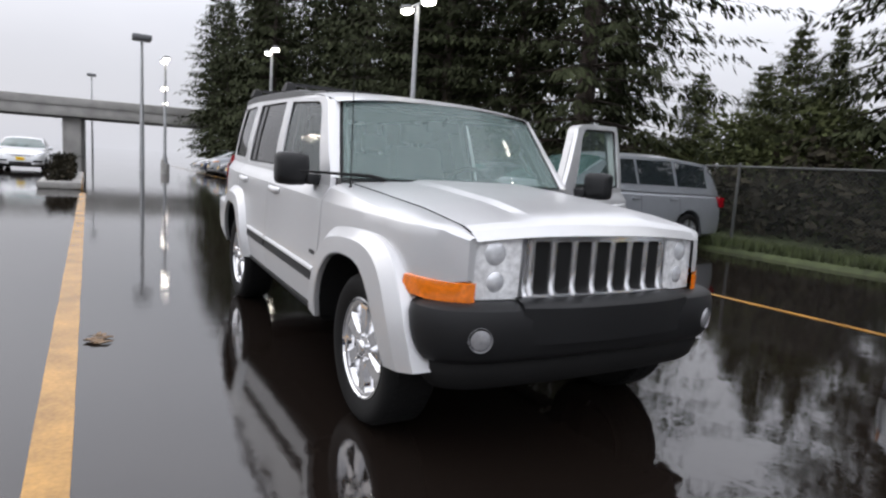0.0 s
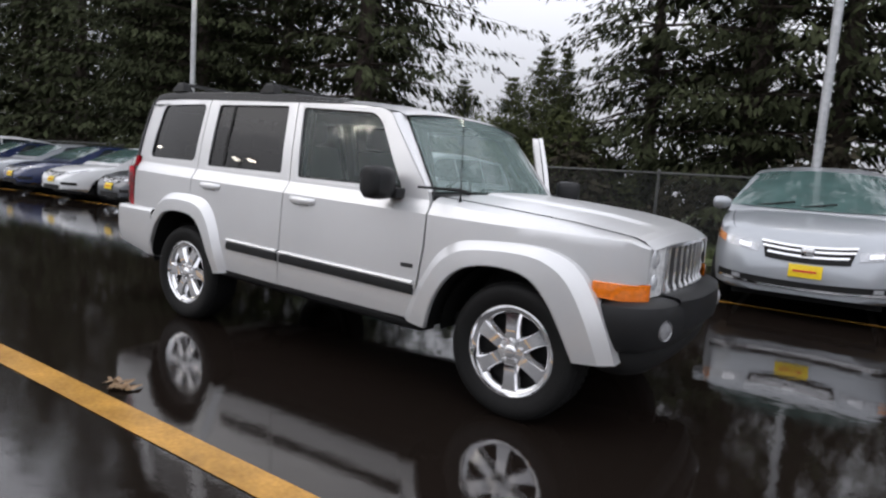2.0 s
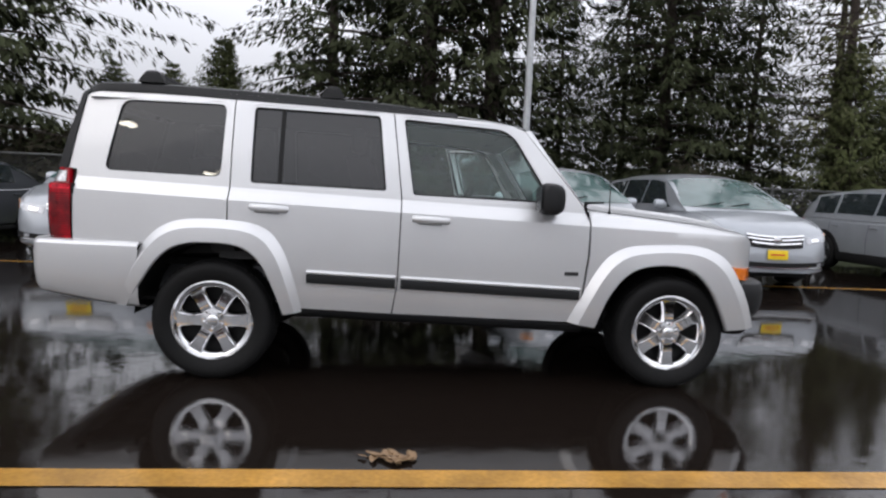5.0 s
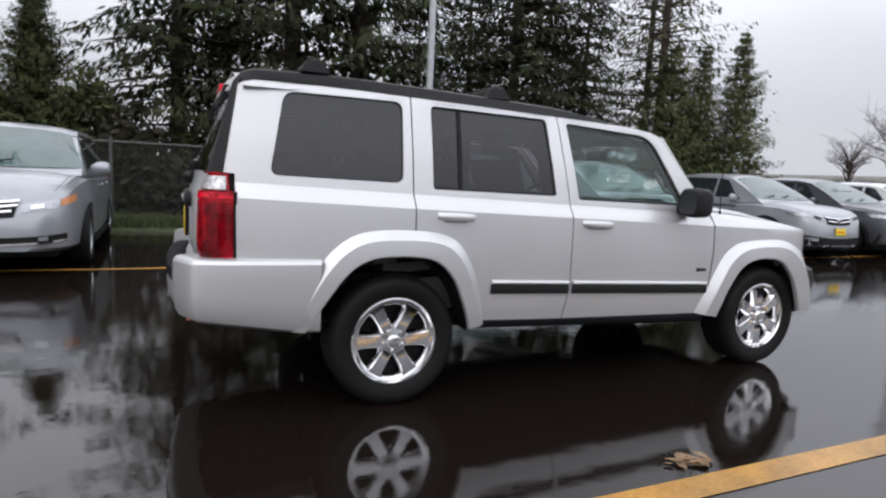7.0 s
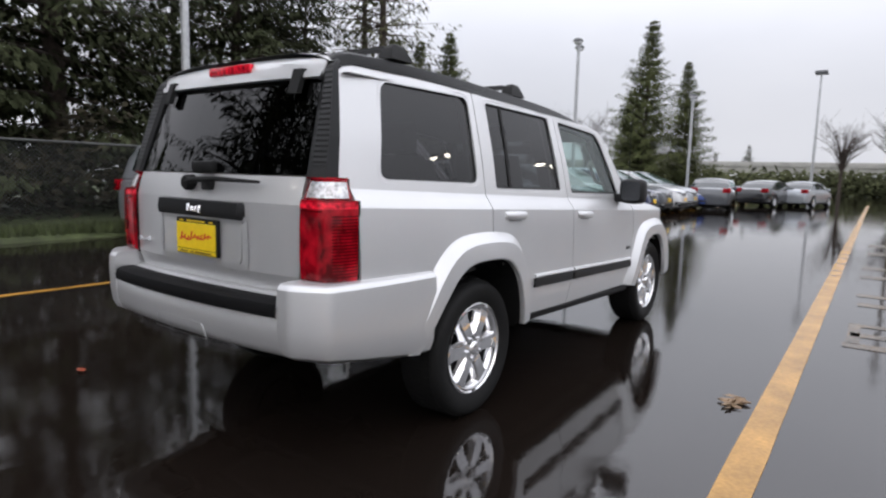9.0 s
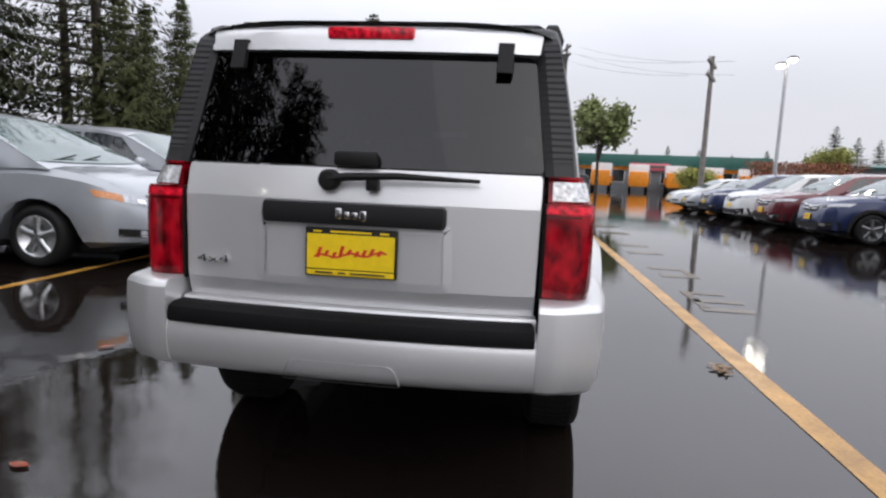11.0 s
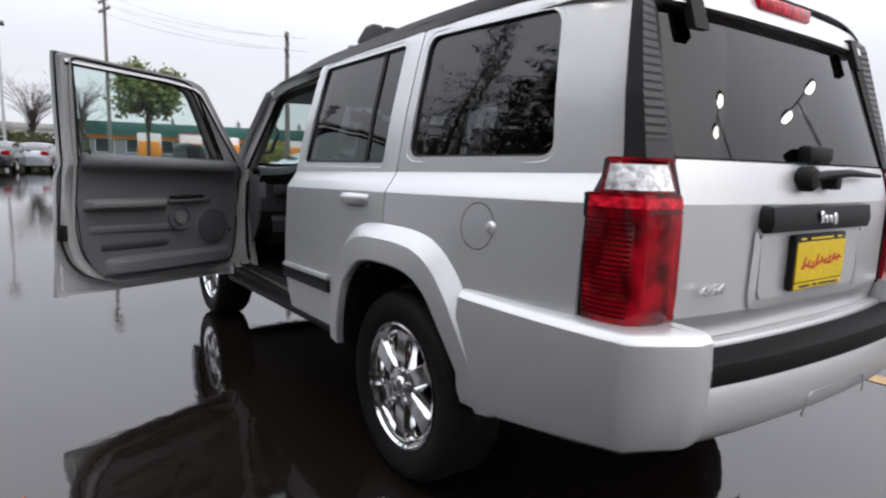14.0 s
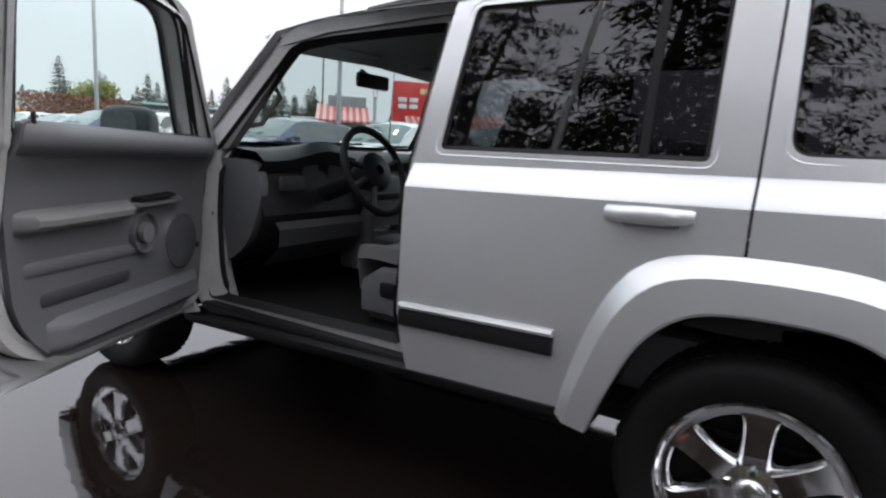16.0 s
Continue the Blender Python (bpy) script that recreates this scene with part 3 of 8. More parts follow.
for s in (-1, 1):
    q = part("rear_quarter_panel", skin(QUARTER, [rounded(Q_WIN)], side(s), 0.05, 0.03, (0, -s, 0), CREASES), SILVER, SUV, angle=14)
    window_set(s, Q_WIN, GLASS_DARK, q, 0.006)
    d = make_door(s, R_DOOR, R_WIN, GLASS_DARK, -1.065, SUV, (-0.84 if s < 0 else -0.85, -0.325))
    # the bar that divides the rear door's pane
    bm = bmesh.new()
    rows = [[(-1.02 + dx + 0.005 * t, s * (half(-1.02, 1.13 + 0.45 * t) + o), 1.132 + 0.447 * t - K * -1.02) for dx, o in ((-0.012, -0.016), (-0.012, -0.008), (0.012, -0.008), (0.012, -0.016))] for t in (0, 0.5, 1)]
    loft(bm, rows)
    part("pane_divider", bm, BLACK, d)
    f = part("front_fender", skin(FENDER, [], side(s), 0.05, 0.03, (0, -s, 0), CREASES), SILVER, SUV, angle=20)
    # shoulder between the fender's side and the hood
    bm = bmesh.new()
    rows = []
    for k in range(25):
        x = 0.842 + (1.972 - 0.842) * k / 24
        h0 = interp(x, [(0.842, 1.088), (1.2, 1.075), (1.6, 1.050), (1.90, 1.022), (1.972, 0.992)])
        y0 = half(x, h0)
        y1 = interp(x, [(0.842, 0.728), (1.5, 0.690), (1.9, 0.655), (1.972, 0.640)])
        y1 = min(y1, y0 - 0.004)
        h1 = interp(x, [(0.842, 1.118), (1.2, 1.100), (1.6, 1.075), (1.9, 1.038), (1.972, 1.002)])
        rows.append([(x, s * (y0 + (y1 - y0) * t), h0 + (h1 - h0) * (1 - (1 - t) ** 2.4) - K * x) for t in (0, 0.15, 0.35, 0.6, 0.85, 1.0)] + [(x, s * y1, h1 - 0.03 - K * x)])
    loft(bm, rows)
    part("fender_top", bm, SILVER, f)
    for host, edge_out, edge_in in ((q, REAR_OUT, REAR_IN), (f, FRONT_OUT, FRONT_IN)):
        painted, lined = flare(s, edge_out, edge_in)
        fl = part("wheel_arch_flare", painted, SILVER, host, angle=16)
        part("arch_lining", lined, BLACK, fl, "black wheel-arch lining")
    # fender emblem: a plain dark bar
    bm = boxm(0.69, 0.775, *sorted((s * 0.884, s * 0.893)), 0.695, 0.718, 0.003, 1)
    part("emblem", bm, BLACK_INK, f if s > 0 else f, "small dark model emblem")
    # sill
    bm = bmesh.new()
    rows = [[(x, s * (0.800 + o), z - K * x) for o, z in ((-0.10, 0.36), (0.035, 0.365), (0.062, 0.385), (0.070, 0.415), (0.045, 0.428), (-0.08, 0.43))] for x in (-0.95, -0.3, 0.3, 0.82)]
    loft(bm, rows, closed_v=True, cap=True)
    part("sill", bm, DARK_PLASTIC, SUV, "black plastic sill under the doors")
    # wheel housings
    for cx in (-1.39, 1.39):
        bm = bmesh.new()
        rows = []
        for k in range(15):
            a = math.pi * k / 14
            rows.append([(cx + 0.44 * math.cos(a), s * y, 0.38 + 0.43 * math.sin(a)) for y in (0.50, 0.84)])
        loft(bm, rows)
        vs = [bm.verts.new((cx + 0.44 * math.cos(math.pi * k / 14), s * 0.50, 0.38 + 0.43 * math.sin(math.pi * k / 14))) for k in range(15)]
        bm.faces.new(vs)
        part("wheel_housing", bm, BLACK, SUV)

# the passenger's door is shut, the driver's stands open on its hinges
fr_door = make_door(-1, F_DOOR, F_WIN, GLASS_CLEAR, -0.125, SUV, (-0.292, 0.785))
mirror(-1, fr_door)
fl_door = make_door(1, F_DOOR, F_WIN, GLASS_CLEAR, -0.125, SUV, (-0.292, 0.785))
mirror(1, fl_door)
HINGE = Vector((0.785, 0.825, 0.0))
OPEN = Matrix.Translation(HINGE) @ Matrix.Rotation(radians(-65.5), 4, 'Z') @ Matrix.Translation(-HINGE)

# inner side of the open door
DOOR_METAL = material("door_frame_paint", (0.56, 0.555, 0.545), 0.33, 0.35, grain=0.05, grain_scale=60, stain=0.12, stain_scale=4, coat=0.4)
GRILLE_CLOTH = material("speaker_cloth", (0.075, 0.077, 0.082), 0.8, spec=0.2, grain=0.5, grain_scale=420, bump=0.3)
inner_edge = rounded([(0.66, 0.470, 0.05), (0.755, 0.500, 0.05), (0.795, 0.62, 0.02), (0.820, 0.85, 0.02), (0.824, 1.05, 0.02), (0.79, 1.135, 0.02), (0.430, 1.560, 0.03), (0.355, 1.586, 0.03), (0.20, 1.600, 0.02),
                      (-0.356, 1.610, 0.02), (-0.292, 1.10, 0.02), (-0.290, 0.72, 0.10), (-0.235, 0.545, 0.12), (-0.06, 0.462, 0.10)], 6)
part("door_flange", skin(F_DOOR, [rounded(F_WIN)], side(1, -0.012), 0.08, 0), SILVER, fl_door, "painted inner flange of the door skin")
emb = rounded([(-0.300, 0.440, 0.02), (-0.120, 0.436, 0.02), (-0.235, 0.530, 0.03), (-0.290, 0.600, 0.02)])
part("drain_plate", ring(emb, shrink(emb, 0.010), side(1, -0.013), side(1, -0.018)), DOOR_METAL, fl_door)
trim_edge = [(0.60, 0.475, 0.10), (0.735, 0.62, 0.05), (0.76, 1.05, 0.04), (0.72, 1.13, 0.03), (0.60, 1.165, 0.02), (-0.235, 1.155, 0.02), (-0.252, 1.02, 0.05), (-0.215, 0.62, 0.12), (-0.10, 0.485, 0.10)]
bm = skin(inner_edge, [rounded(F_WIN)], side(1, -0.085), 0.08, 0.058, (0, 1, 0))
part("door_inner_frame", bm, DOOR_METAL, fl_door, "bare silver metal of the door's edge and frame")
bm = ring(shrink(rounded(F_WIN), -0.018), shrink(rounded(F_WIN), 0.012), side(1, -0.090), side(1, -0.078))
part("inner_window_seal", bm, BLACK, fl_door)
bm = ring(shrink(inner_edge, -0.005), shrink(inner_edge, 0.003), side(1, -0.028), side(1, -0.040))
part("door_edge_seal", bm, BLACK, fl_door, "black rubber seal round the door's edge")
bm = ring(shrink(inner_edge, 0.028), shrink(inner_edge, 0.040), side(1, -0.086), side(1, -0.094))
part("frame_step", bm, DOOR_METAL, fl_door)
bm = ring(shrink(inner_edge, 0.044), shrink(inner_edge, 0.052), side(1, -0.094), side(1, -0.088))
part("door_weatherstrip", bm, BLACK, fl_door, "black rubber strip round the door")
trim = part("door_trim", skin(rounded(trim_edge), [], side(1, -0.105), 0.06, 0.03, (0, 1, 0)), GREY_TRIM, fl_door, "grey moulded plastic door lining")


def on_trim(x, h, off=0.0):
    return Vector((x, half(x, h) - 0.105 - off, h - K * x))


def pad(x0, x1, h0, h1, out, name, mat, slope=0.0, label="", edge=0.35):
    """A raised cushion on the door lining."""
    bm = bmesh.new()
    rows = []
    for i in range(15):
        t = i / 14
        x = x0 + (x1 - x0) * t
        row = []
        for j in range(9):
            w = j / 8
            h = h0 + (h1 - h0) * w + slope * t
            b = min(1, min(t, 1 - t) / 0.10) ** 0.5 * min(1, min(w, 1 - w) / edge) ** 0.5
            row.append(on_trim(x, h, out * b - 0.004))
        rows.append(row)
    loft(bm, rows)
    return part(name, bm, mat, trim, label)


pad(-0.235, 0.72, 1.068, 1.160, 0.052, "trim_top_roll", GREY_TRIM)
pad(-0.215, 0.26, 0.858, 0.925, 0.065, "armrest", LIGHT_TRIM, 0.01, "light grey armrest")
pad(0.26, 0.56, 0.895, 0.925, 0.040, "switch_panel", GREY_TRIM, 0.012)
pad(-0.12, 0.70, 0.500, 0.610, 0.050, "map_pocket", GREY_TRIM, 0.02, "bulging map pocket", 0.25)
# a raised pad whose darker colour paints the shade of the pocket's opening
pad(-0.14, 0.28, 0.640, 0.690, 0.012, "pocket_shade", DARK_TRIM, 0.01)
pad(0.27, 0.50, 0.925, 0.940, 0.046, "window_switch", BLACK, 0.012, "black window switch panel")
pad(-0.20, 0.40, 0.735, 0.785, 0.014, "trim_rib", GREY_TRIM, 0.0)


def disc(x, h, r, out, name, mat, label="", dish=0.0, rim=None):
    bm = bmesh.new()
    c = on_trim(x, h, out)
    rows = []
    for rr, dd in ((0.0, dish), (r * 0.5, dish), (r * 0.86, dish * 0.8), (r * 0.93, 0.0), (r, 0.0), (r * 1.03, 0.02)):
        rows.append([(c.x + rr * math.cos(2 * math.pi * k / 32), c.y + dd, c.z + rr * math.sin(2 * math.pi * k / 32)) for k in range(32)])
    loft(bm, rows, closed_v=True)
    bmesh.ops.remove_doubles(bm, verts=bm.verts, dist=1e-5)
    return part(name, bm, mat, trim, label)


disc(0.335, 0.815, 0.072, 0.020, "handle_bezel", GREY_TRIM, "round bezel of the inner door handle", 0.03)
disc(0.335, 0.815, 0.034, 0.028, "inner_handle", LIGHT_TRIM)
disc(0.565, 0.758, 0.108, 0.016, "speaker_ring", SATIN_CHROME, "bright thin ring round the speaker")
disc(0.565, 0.758, 0.101, 0.020, "speaker_grille", GRILLE_CLOTH, "round grey speaker grille", -0.004)
bm = bmesh.new()
tube(bm, [on_trim(-0.20, 1.15, 0.0), on_trim(-0.20, 1.15, 0.0) + Vector((0, 0, 0.03))], 0.006)
part("lock_pin", bm, BLACK, trim)
for hh in (0.60, 0.92):
    bm = boxm(0.80, 0.87, 0.775, 0.80, hh - 0.03, hh + 0.03, 0.006)
    part("hinge", bm, DOOR_METAL, SUV, "steel door hinge")
# latch on the door's rear edge
part("latch", boxm(-0.312, -0.285, 0.79, 0.85, 0.72, 0.80, 0.004), BLACK, fl_door)
fl_door.matrix_basis = OPEN

# ---- roof, pillars, windscreen ----
ROOF_EDGE = [(-2.180, 1.606), (-2.12, 1.622), (-1.7, 1.640), (-1.3, 1.643), (-0.3, 1.632), (0.0, 1.622), (0.25, 1.608), (0.46, 1.580), (0.53, 1.560)]
bm = bmesh.new()
rows = []
for k in range(40):
    x = -2.180 + (0.53 + 2.180) * k / 39
    e = interp(x, ROOF_EDGE)
    y0 = min(half(x, 1.63), 0.705) if x < 0.3 else min(half(x, e - 0.01), 0.705) - 0.02 * (x - 0.3)
    crown = 0.052 - 0.012 * max(0, x) / 0.5
    row = []
    for j in range(25):
        t = j / 24 * 2 - 1
        a = abs(t)
        row.append((x + (0.06 * (1 - t * t) if x > 0.2 else 0) * (max(0, x - 0.2) / 0.33), y0 * t, e + crown * (1 - a ** (3.2 + 2.5 * max(0.0, -1.9 - x) / 0.28)) - K * x))
    rows.append(row)
loft(bm, rows)
part("roof", bm, SILVER, SUV)
bm = bmesh.new()
loft(bm, [[(x, y, interp(x, ROOF_EDGE) - 0.03 - 0.03 * abs(y) - K * x) for y in (-0.69, -0.5, 0, 0.5, 0.69)] for x in (-2.15, -1.2, -0.3, 0.2, 0.5)])
part("headliner", bm, LIGHT_TRIM, SUV, "light grey roof lining")


def screen(u, v):
    """The windscreen: u across from -1 to 1, v up from 0 to 1."""
    yb, yt = 0.765, 0.672
    y = (yb + (yt - yb) * v) * u
    bow = 0.11 * (1 - u * u)
    x = 0.80 + bow - (0.305 + 0.02 * (1 - u * u)) * v
    h = 1.135 + (1.566 - 1.135) * v + 0.028 * (1 - u * u) * v + 0.012 * (1 - u * u)
    return Vector((x, y, h - K * x))


edge = rounded([(-1, 0, 0.03), (1, 0, 0.03), (1, 1, 0.04), (-1, 1, 0.04)])
ws = part("windscreen", skin(shrink(edge, 0.02), [], screen, 0.1, 0.005, (-0.7, 0, -0.7)), WET_SCREEN, SUV, "wet greenish windscreen")
ws.visible_shadow = False
bm = ring(shrink(edge, -0.004), shrink(edge, 0.045), lambda u, v: screen(u, v) + Vector((0.001, 0, 0.001)), lambda u, v: screen(u, v) + Vector((-0.002, 0, -0.002)))
part("windscreen_seal", bm, BLACK, SUV)
for s in (-1, 1):
    bm = bmesh.new()
    rows = []
    for k in range(13):
        t = k / 12
        a = Vector(side(s)(0.806 + (0.437 - 0.806) * t, 1.136 + (1.570 - 1.136) * t))
        b = screen(s, t) + Vector((0.0, s * 0.006, 0.002))
        c = b + Vector((-0.02, 0, -0.03))
        rows.append([a + Vector((-0.01, -s * 0.03, 0)), a, a.lerp(b, 0.5) + Vector((0.006, s * 0.006, 0.006)), b, c])
    loft(bm, rows)
    part("windscreen_pillar", bm, SILVER, SUV)
    # lining of the pillar, with its grab handle
    bm = bmesh.new()
    rows = [[p + Vector((-0.03, -s * 0.02, -0.03)), p + Vector((-0.09, -s * 0.01, -0.05)), p + Vector((-0.09, -s * 0.05, -0.05)), p + Vector((-0.03, -s * 0.06, -0.04))]
            for p in [screen(s, k / 8) for k in range(9)]]
    loft(bm, rows, closed_v=True)
    pl = part("pillar_lining", bm, LIGHT_TRIM, SUV)
    bm = bmesh.new()
    tube(bm, [screen(s, 0.30) + Vector((-0.06, -s * 0.05, -0.05)), screen(s, 0.36) + Vector((-0.10, -s * 0.08, -0.06)), screen(s, 0.62) + Vector((-0.10, -s * 0.08, -0.06)), screen(s, 0.70) + Vector((-0.06, -s * 0.05, -0.05))], 0.012)
    part("grab_handle", bm, LIGHT_TRIM, pl)
    # door frames: seals and painted posts seen in the open doorway
    bm = bmesh.new()
    ins = shrink(F_DOOR, 0.056 if s > 0 else 0.03)
    bmr = ring(shrink(F_DOOR, -0.004), ins, side(s, -0.045), side(s, -0.075))
    part("door_opening", bmr, DOOR_METAL, SUV)
    bm.free()
    bmr = ring(ins, shrink(F_DOOR, 0.078 if s > 0 else 0.062), side(s, -0.060), side(s, -0.105))
    part("door_opening_seal", bmr, BLACK, SUV, "black rubber seal round the doorway")
    # rear doors' and quarters' inner lining
    for outl, win in ((R_DOOR, R_WIN), (QUARTER, Q_WIN)):
        part("inner_lining", skin(shrink(outl, 0.015), [rounded(win)], side(s, -0.07), 0.15, 0), LIGHT_TRIM, SUV)
    if s < 0:
        part("inner_lining", skin(shrink(F_DOOR, 0.015), [rounded(F_WIN)], side(s, -0.07), 0.15, 0), GREY_TRIM, SUV)
    # post between the doors
    bm = bmesh.new()
    rows = []
    for k in range(12):
        h = 0.42 + (1.60 - 0.42) * k / 11
        xc = interp(h, [(0.42, -0.34), (0.6, -0.31), (1.10, -0.302), (1.61, -0.366)])
        rows.append([(xc - 0.10, s * (half(xc, h) - 0.05), h - K * xc), (xc - 0.0, s * (half(xc, h) - 0.045), h - K * xc), (xc + 0.05, s * (half(xc, h) - 0.075), h - K * xc),
                     (xc + 0.045, s * (half(xc, h) - 0.13), h - K * xc), (xc - 0.10, s * (half(xc, h) - 0.14), h - K * xc)])
    loft(bm, rows)
    part("door_post", bm, DOOR_METAL if s > 0 else BLACK, SUV)
    # painted post that carries the hinges, with its rubber lip
    if s > 0:
        bm, lip, line = bmesh.new(), bmesh.new(), []
        rows = []
        for k in range(15):
            h = 0.452 + (1.115 - 0.452) * k / 14
            xe = interp(h, [(0.432, 0.715), (0.46, 0.750), (0.50, 0.772), (0.60, 0.80), (0.85, 0.826), (1.05, 0.828), (1.135, 0.80)])
            yo = half(xe, h)
            dent = 0.006 * math.sin(9 * h) + 0.004 * math.sin(23 * h)
            rows.append([(xe - dx, yo - dy, h - K * xe) for dx, dy in ((0.012, 0.034), (0.032, 0.036), (0.058 + dent, 0.050), (0.084 + dent, 0.074), (0.112, 0.090), (0.134, 0.116), (0.120, 0.160))])
            line.append(Vector((xe - 0.132, yo - 0.106, h - K * xe)))
        loft(bm, rows)
        hp = part("hinge_post", bm, DOOR_METAL, SUV, "painted silver hinge post in the doorway")
        tube(lip, line, 0.011)
        part("rubber_lip", lip, BLACK, hp)
        part("door_check", boxm(0.715, 0.775, 0.775, 0.800, 0.80, 0.835, 0.005), BLACK, hp)
    # sill plate in the doorway
    bm = boxm(-0.33, 0.74, *sorted((s * 0.62, s * 0.845)), 0.415, 0.455, 0.015)
    part("sill_plate", bm, DARK_PLASTIC, SUV)

# ---- hood and front ----
bm = bmesh.new()
rows = []
for k in range(28):
    t = k / 27
    x = 0.862 + (1.985 - 0.862) * t
    yw = interp(x, [(0.842, 0.7255), (1.5, 0.6875), (1.9, 0.6525), (1.985, 0.6375)])
    he = interp(x, [(0.842, 1.122), (1.2, 1.104), (1.6, 1.079), (1.9, 1.042), (1.96, 1.018), (1.985, 0.99)])
    hc = interp(x, [(0.842, 1.150), (1.2, 1.142), (1.6, 1.120), (1.85, 1.088), (1.93, 1.068), (1.985, 1.018)])
    row = []
    for j in range(33):
        u = j / 32 * 2 - 1
        a = abs(u)
        b = 1 - a ** 2.6
        bulge = 0.012 * (1 if a < 0.5001 else max(0, 1 - (a - 0.50) / 0.0625)) * min(1, (1 - t) * 6)
        row.append((x + (0.10 * (1 - t) + 0.035 * t) * (1 - u * u), yw * u, he + (hc - he) * b + bulge - K * x))
    rows.append(row)
loft(bm, rows)
hood = part("hood", bm, SILVER, SUV, "silver hood with a raised centre, beaded with rain", angle=12)
bm = bmesh.new()
rows = [[(x + 0.10 * (1 - (y / 0.75) ** 2), y, z) for x, z in ((0.77, 1.095), (0.815, 1.100), (0.88, 1.085))] for y in [-0.74 + 0.148 * k for k in range(11)]]
loft(bm, rows)
part("cowl", bm, BLACK, SUV)
for s, y0 in ((-1, 0.10), (1, -0.55)):
    bm = bmesh.new()
    tube(bm, [(0.90, y0, 1.118), (0.875, y0 - 0.08, 1.135), (0.86, y0 - 0.45, 1.142)], [0.012, 0.010, 0.006])
    part("wiper", bm, BLACK, ws, "black wiper blade")


def nose(y, off=0.0):
    return 1.948 + 0.052 * (1 - (y / 0.66) ** 2) + off


# silver panel behind the lamps
bm = skin([(-0.655, 0.665), (0.655, 0.665), (0.645, 0.952), (-0.645, 0.952)], [], lambda y, z: Vector((nose(y, -0.018), y, z)), 0.08, 0.05, (-1, 0, 0))
part("front_panel", bm, SILVER, SUV)
slots = []
for k in range(7):
    c = -0.324 + 0.108 * k
    slots.append(rounded([(c - 0.038, 0.712, 0.02), (c + 0.038, 0.712, 0.02), (c + 0.040, 0.930, 0.015), (c - 0.040, 0.930, 0.015)], 4))
bm = skin(rounded([(-0.415, 0.675, 0.03), (0.415, 0.675, 0.03), (0.405, 0.952, 0.03), (-0.405, 0.952, 0.03)]), slots, lambda y, z: Vector((nose(y, 0.012 + 0.12 * (0.82 - z) * (z < 0.72)), y, z)), 0.05, 0.035, (-1, 0, 0))
gr = part("grille", bm, SATIN_CHROME, SUV, "chrome grille with seven upright slots")
for k in range(8):
    c = -0.378 + 0.108 * k
    bm = bmesh.new()
    rows = [[(nose(c, 0.008 + d + (0.016 if z < 0.73 else 0.0)), c + w, z) for w, d in ((-0.0155, 0.0), (-0.011, 0.006), (-0.004, 0.009), (0.004, 0.009), (0.011, 0.006), (0.0155, 0.0))] for z in (0.700, 0.716, 0.745, 0.82, 0.905, 0.930)]
    loft(bm, rows)
    part("grille_bar", bm, SATIN_CHROME, gr)
for k in range(7):
    c = -0.324 + 0.108 * k
    bm = boxm(nose(c, -0.012), nose(c, -0.004), c - 0.045, c + 0.045, 0.70, 0.935)
    part("grille_slot", bm, BLACK, gr, "black mesh behind a slot")
for s in (-1, 1):
    bm = skin(rounded([(s * 0.428, 0.695, 0.015), (s * 0.640, 0.695, 0.02), (s * 0.634, 0.950, 0.02), (s * 0.425, 0.950, 0.015)]), [], lambda y, z: Vector((nose(y, 0.006), y, z)), 0.04, 0.02, (-1, 0, 0))
    hl = part("headlight", bm, CLEAR_LENS, SUV, "clear square headlight")
    for name, y, z, r in (("reflector", 0.530, 0.880, 0.060), ("projector", 0.525, 0.765, 0.052)):
        bm = bmesh.new()
        prof = [(0.0, 0.0), (r * 0.5, -0.004), (r * 0.85, -0.012), (r, -0.02)]
        loft(bm, [[(nose(y, 0.016 + d), s * y + rr * math.cos(2 * math.pi * k / 24), z + rr * math.sin(2 * math.pi * k / 24)) for k in range(24)] for rr, d in prof], closed_v=True)
        bmesh.ops.remove_doubles(bm, verts=bm.verts, dist=1e-5)
        part(name, bm, LAMP_BOWL, hl)
    # amber lamp wrapping the corner
    bm = bmesh.new()
    rows = []
    for k in range(11):
        t = k / 10
        x = 1.775 + (1.985 - 1.775) * t
        y = interp(x, [(1.765, 0.838), (1.88, 0.782), (1.95, 0.705), (1.985, 0.652)]) + 0.012
        z0, z1 = 0.700 - 0.024 * t, 0.778 - 0.012 * t
        rows.append([(x, s * (y - 0.03), z0), (x, s * y, z0 + 0.004), (x, s * (y + 0.002), (z0 + z1) / 2), (x, s * (y - 0.004), z1 - 0.004), (x, s * (y - 0.03), z1)])
    loft(bm, rows, closed_v=True, cap=True)
    part("turn_lamp", bm, AMBER, SUV, "amber corner lamp")

FB = [(1.74, 0.800), (1.82, 0.835), (1.90, 0.838), (1.985, 0.80), (2.045, 0.72), (2.08, 0.62), (2.10, 0.45), (2.115, 0.22)]
fpath = [(x, -y) for x, y in FB] + [(2.118, 0.0)] + [(x, y) for x, y in FB[::-1]]
bm = bmesh.new()
sweep(bm, spread(fpath, 60), [(-0.12, 0.690), (-0.035, 0.688), (-0.008, 0.672), (0.004, 0.635), (0.006, 0.575), (0.0, 0.53), (-0.012, 0.490), (-0.030, 0.462), (-0.060, 0.452), (-0.2, 0.445)])
fb = part("front_bumper", bm, DARK_PLASTIC, SUV, "dark grey textured plastic front bumper")
bm = bmesh.new()
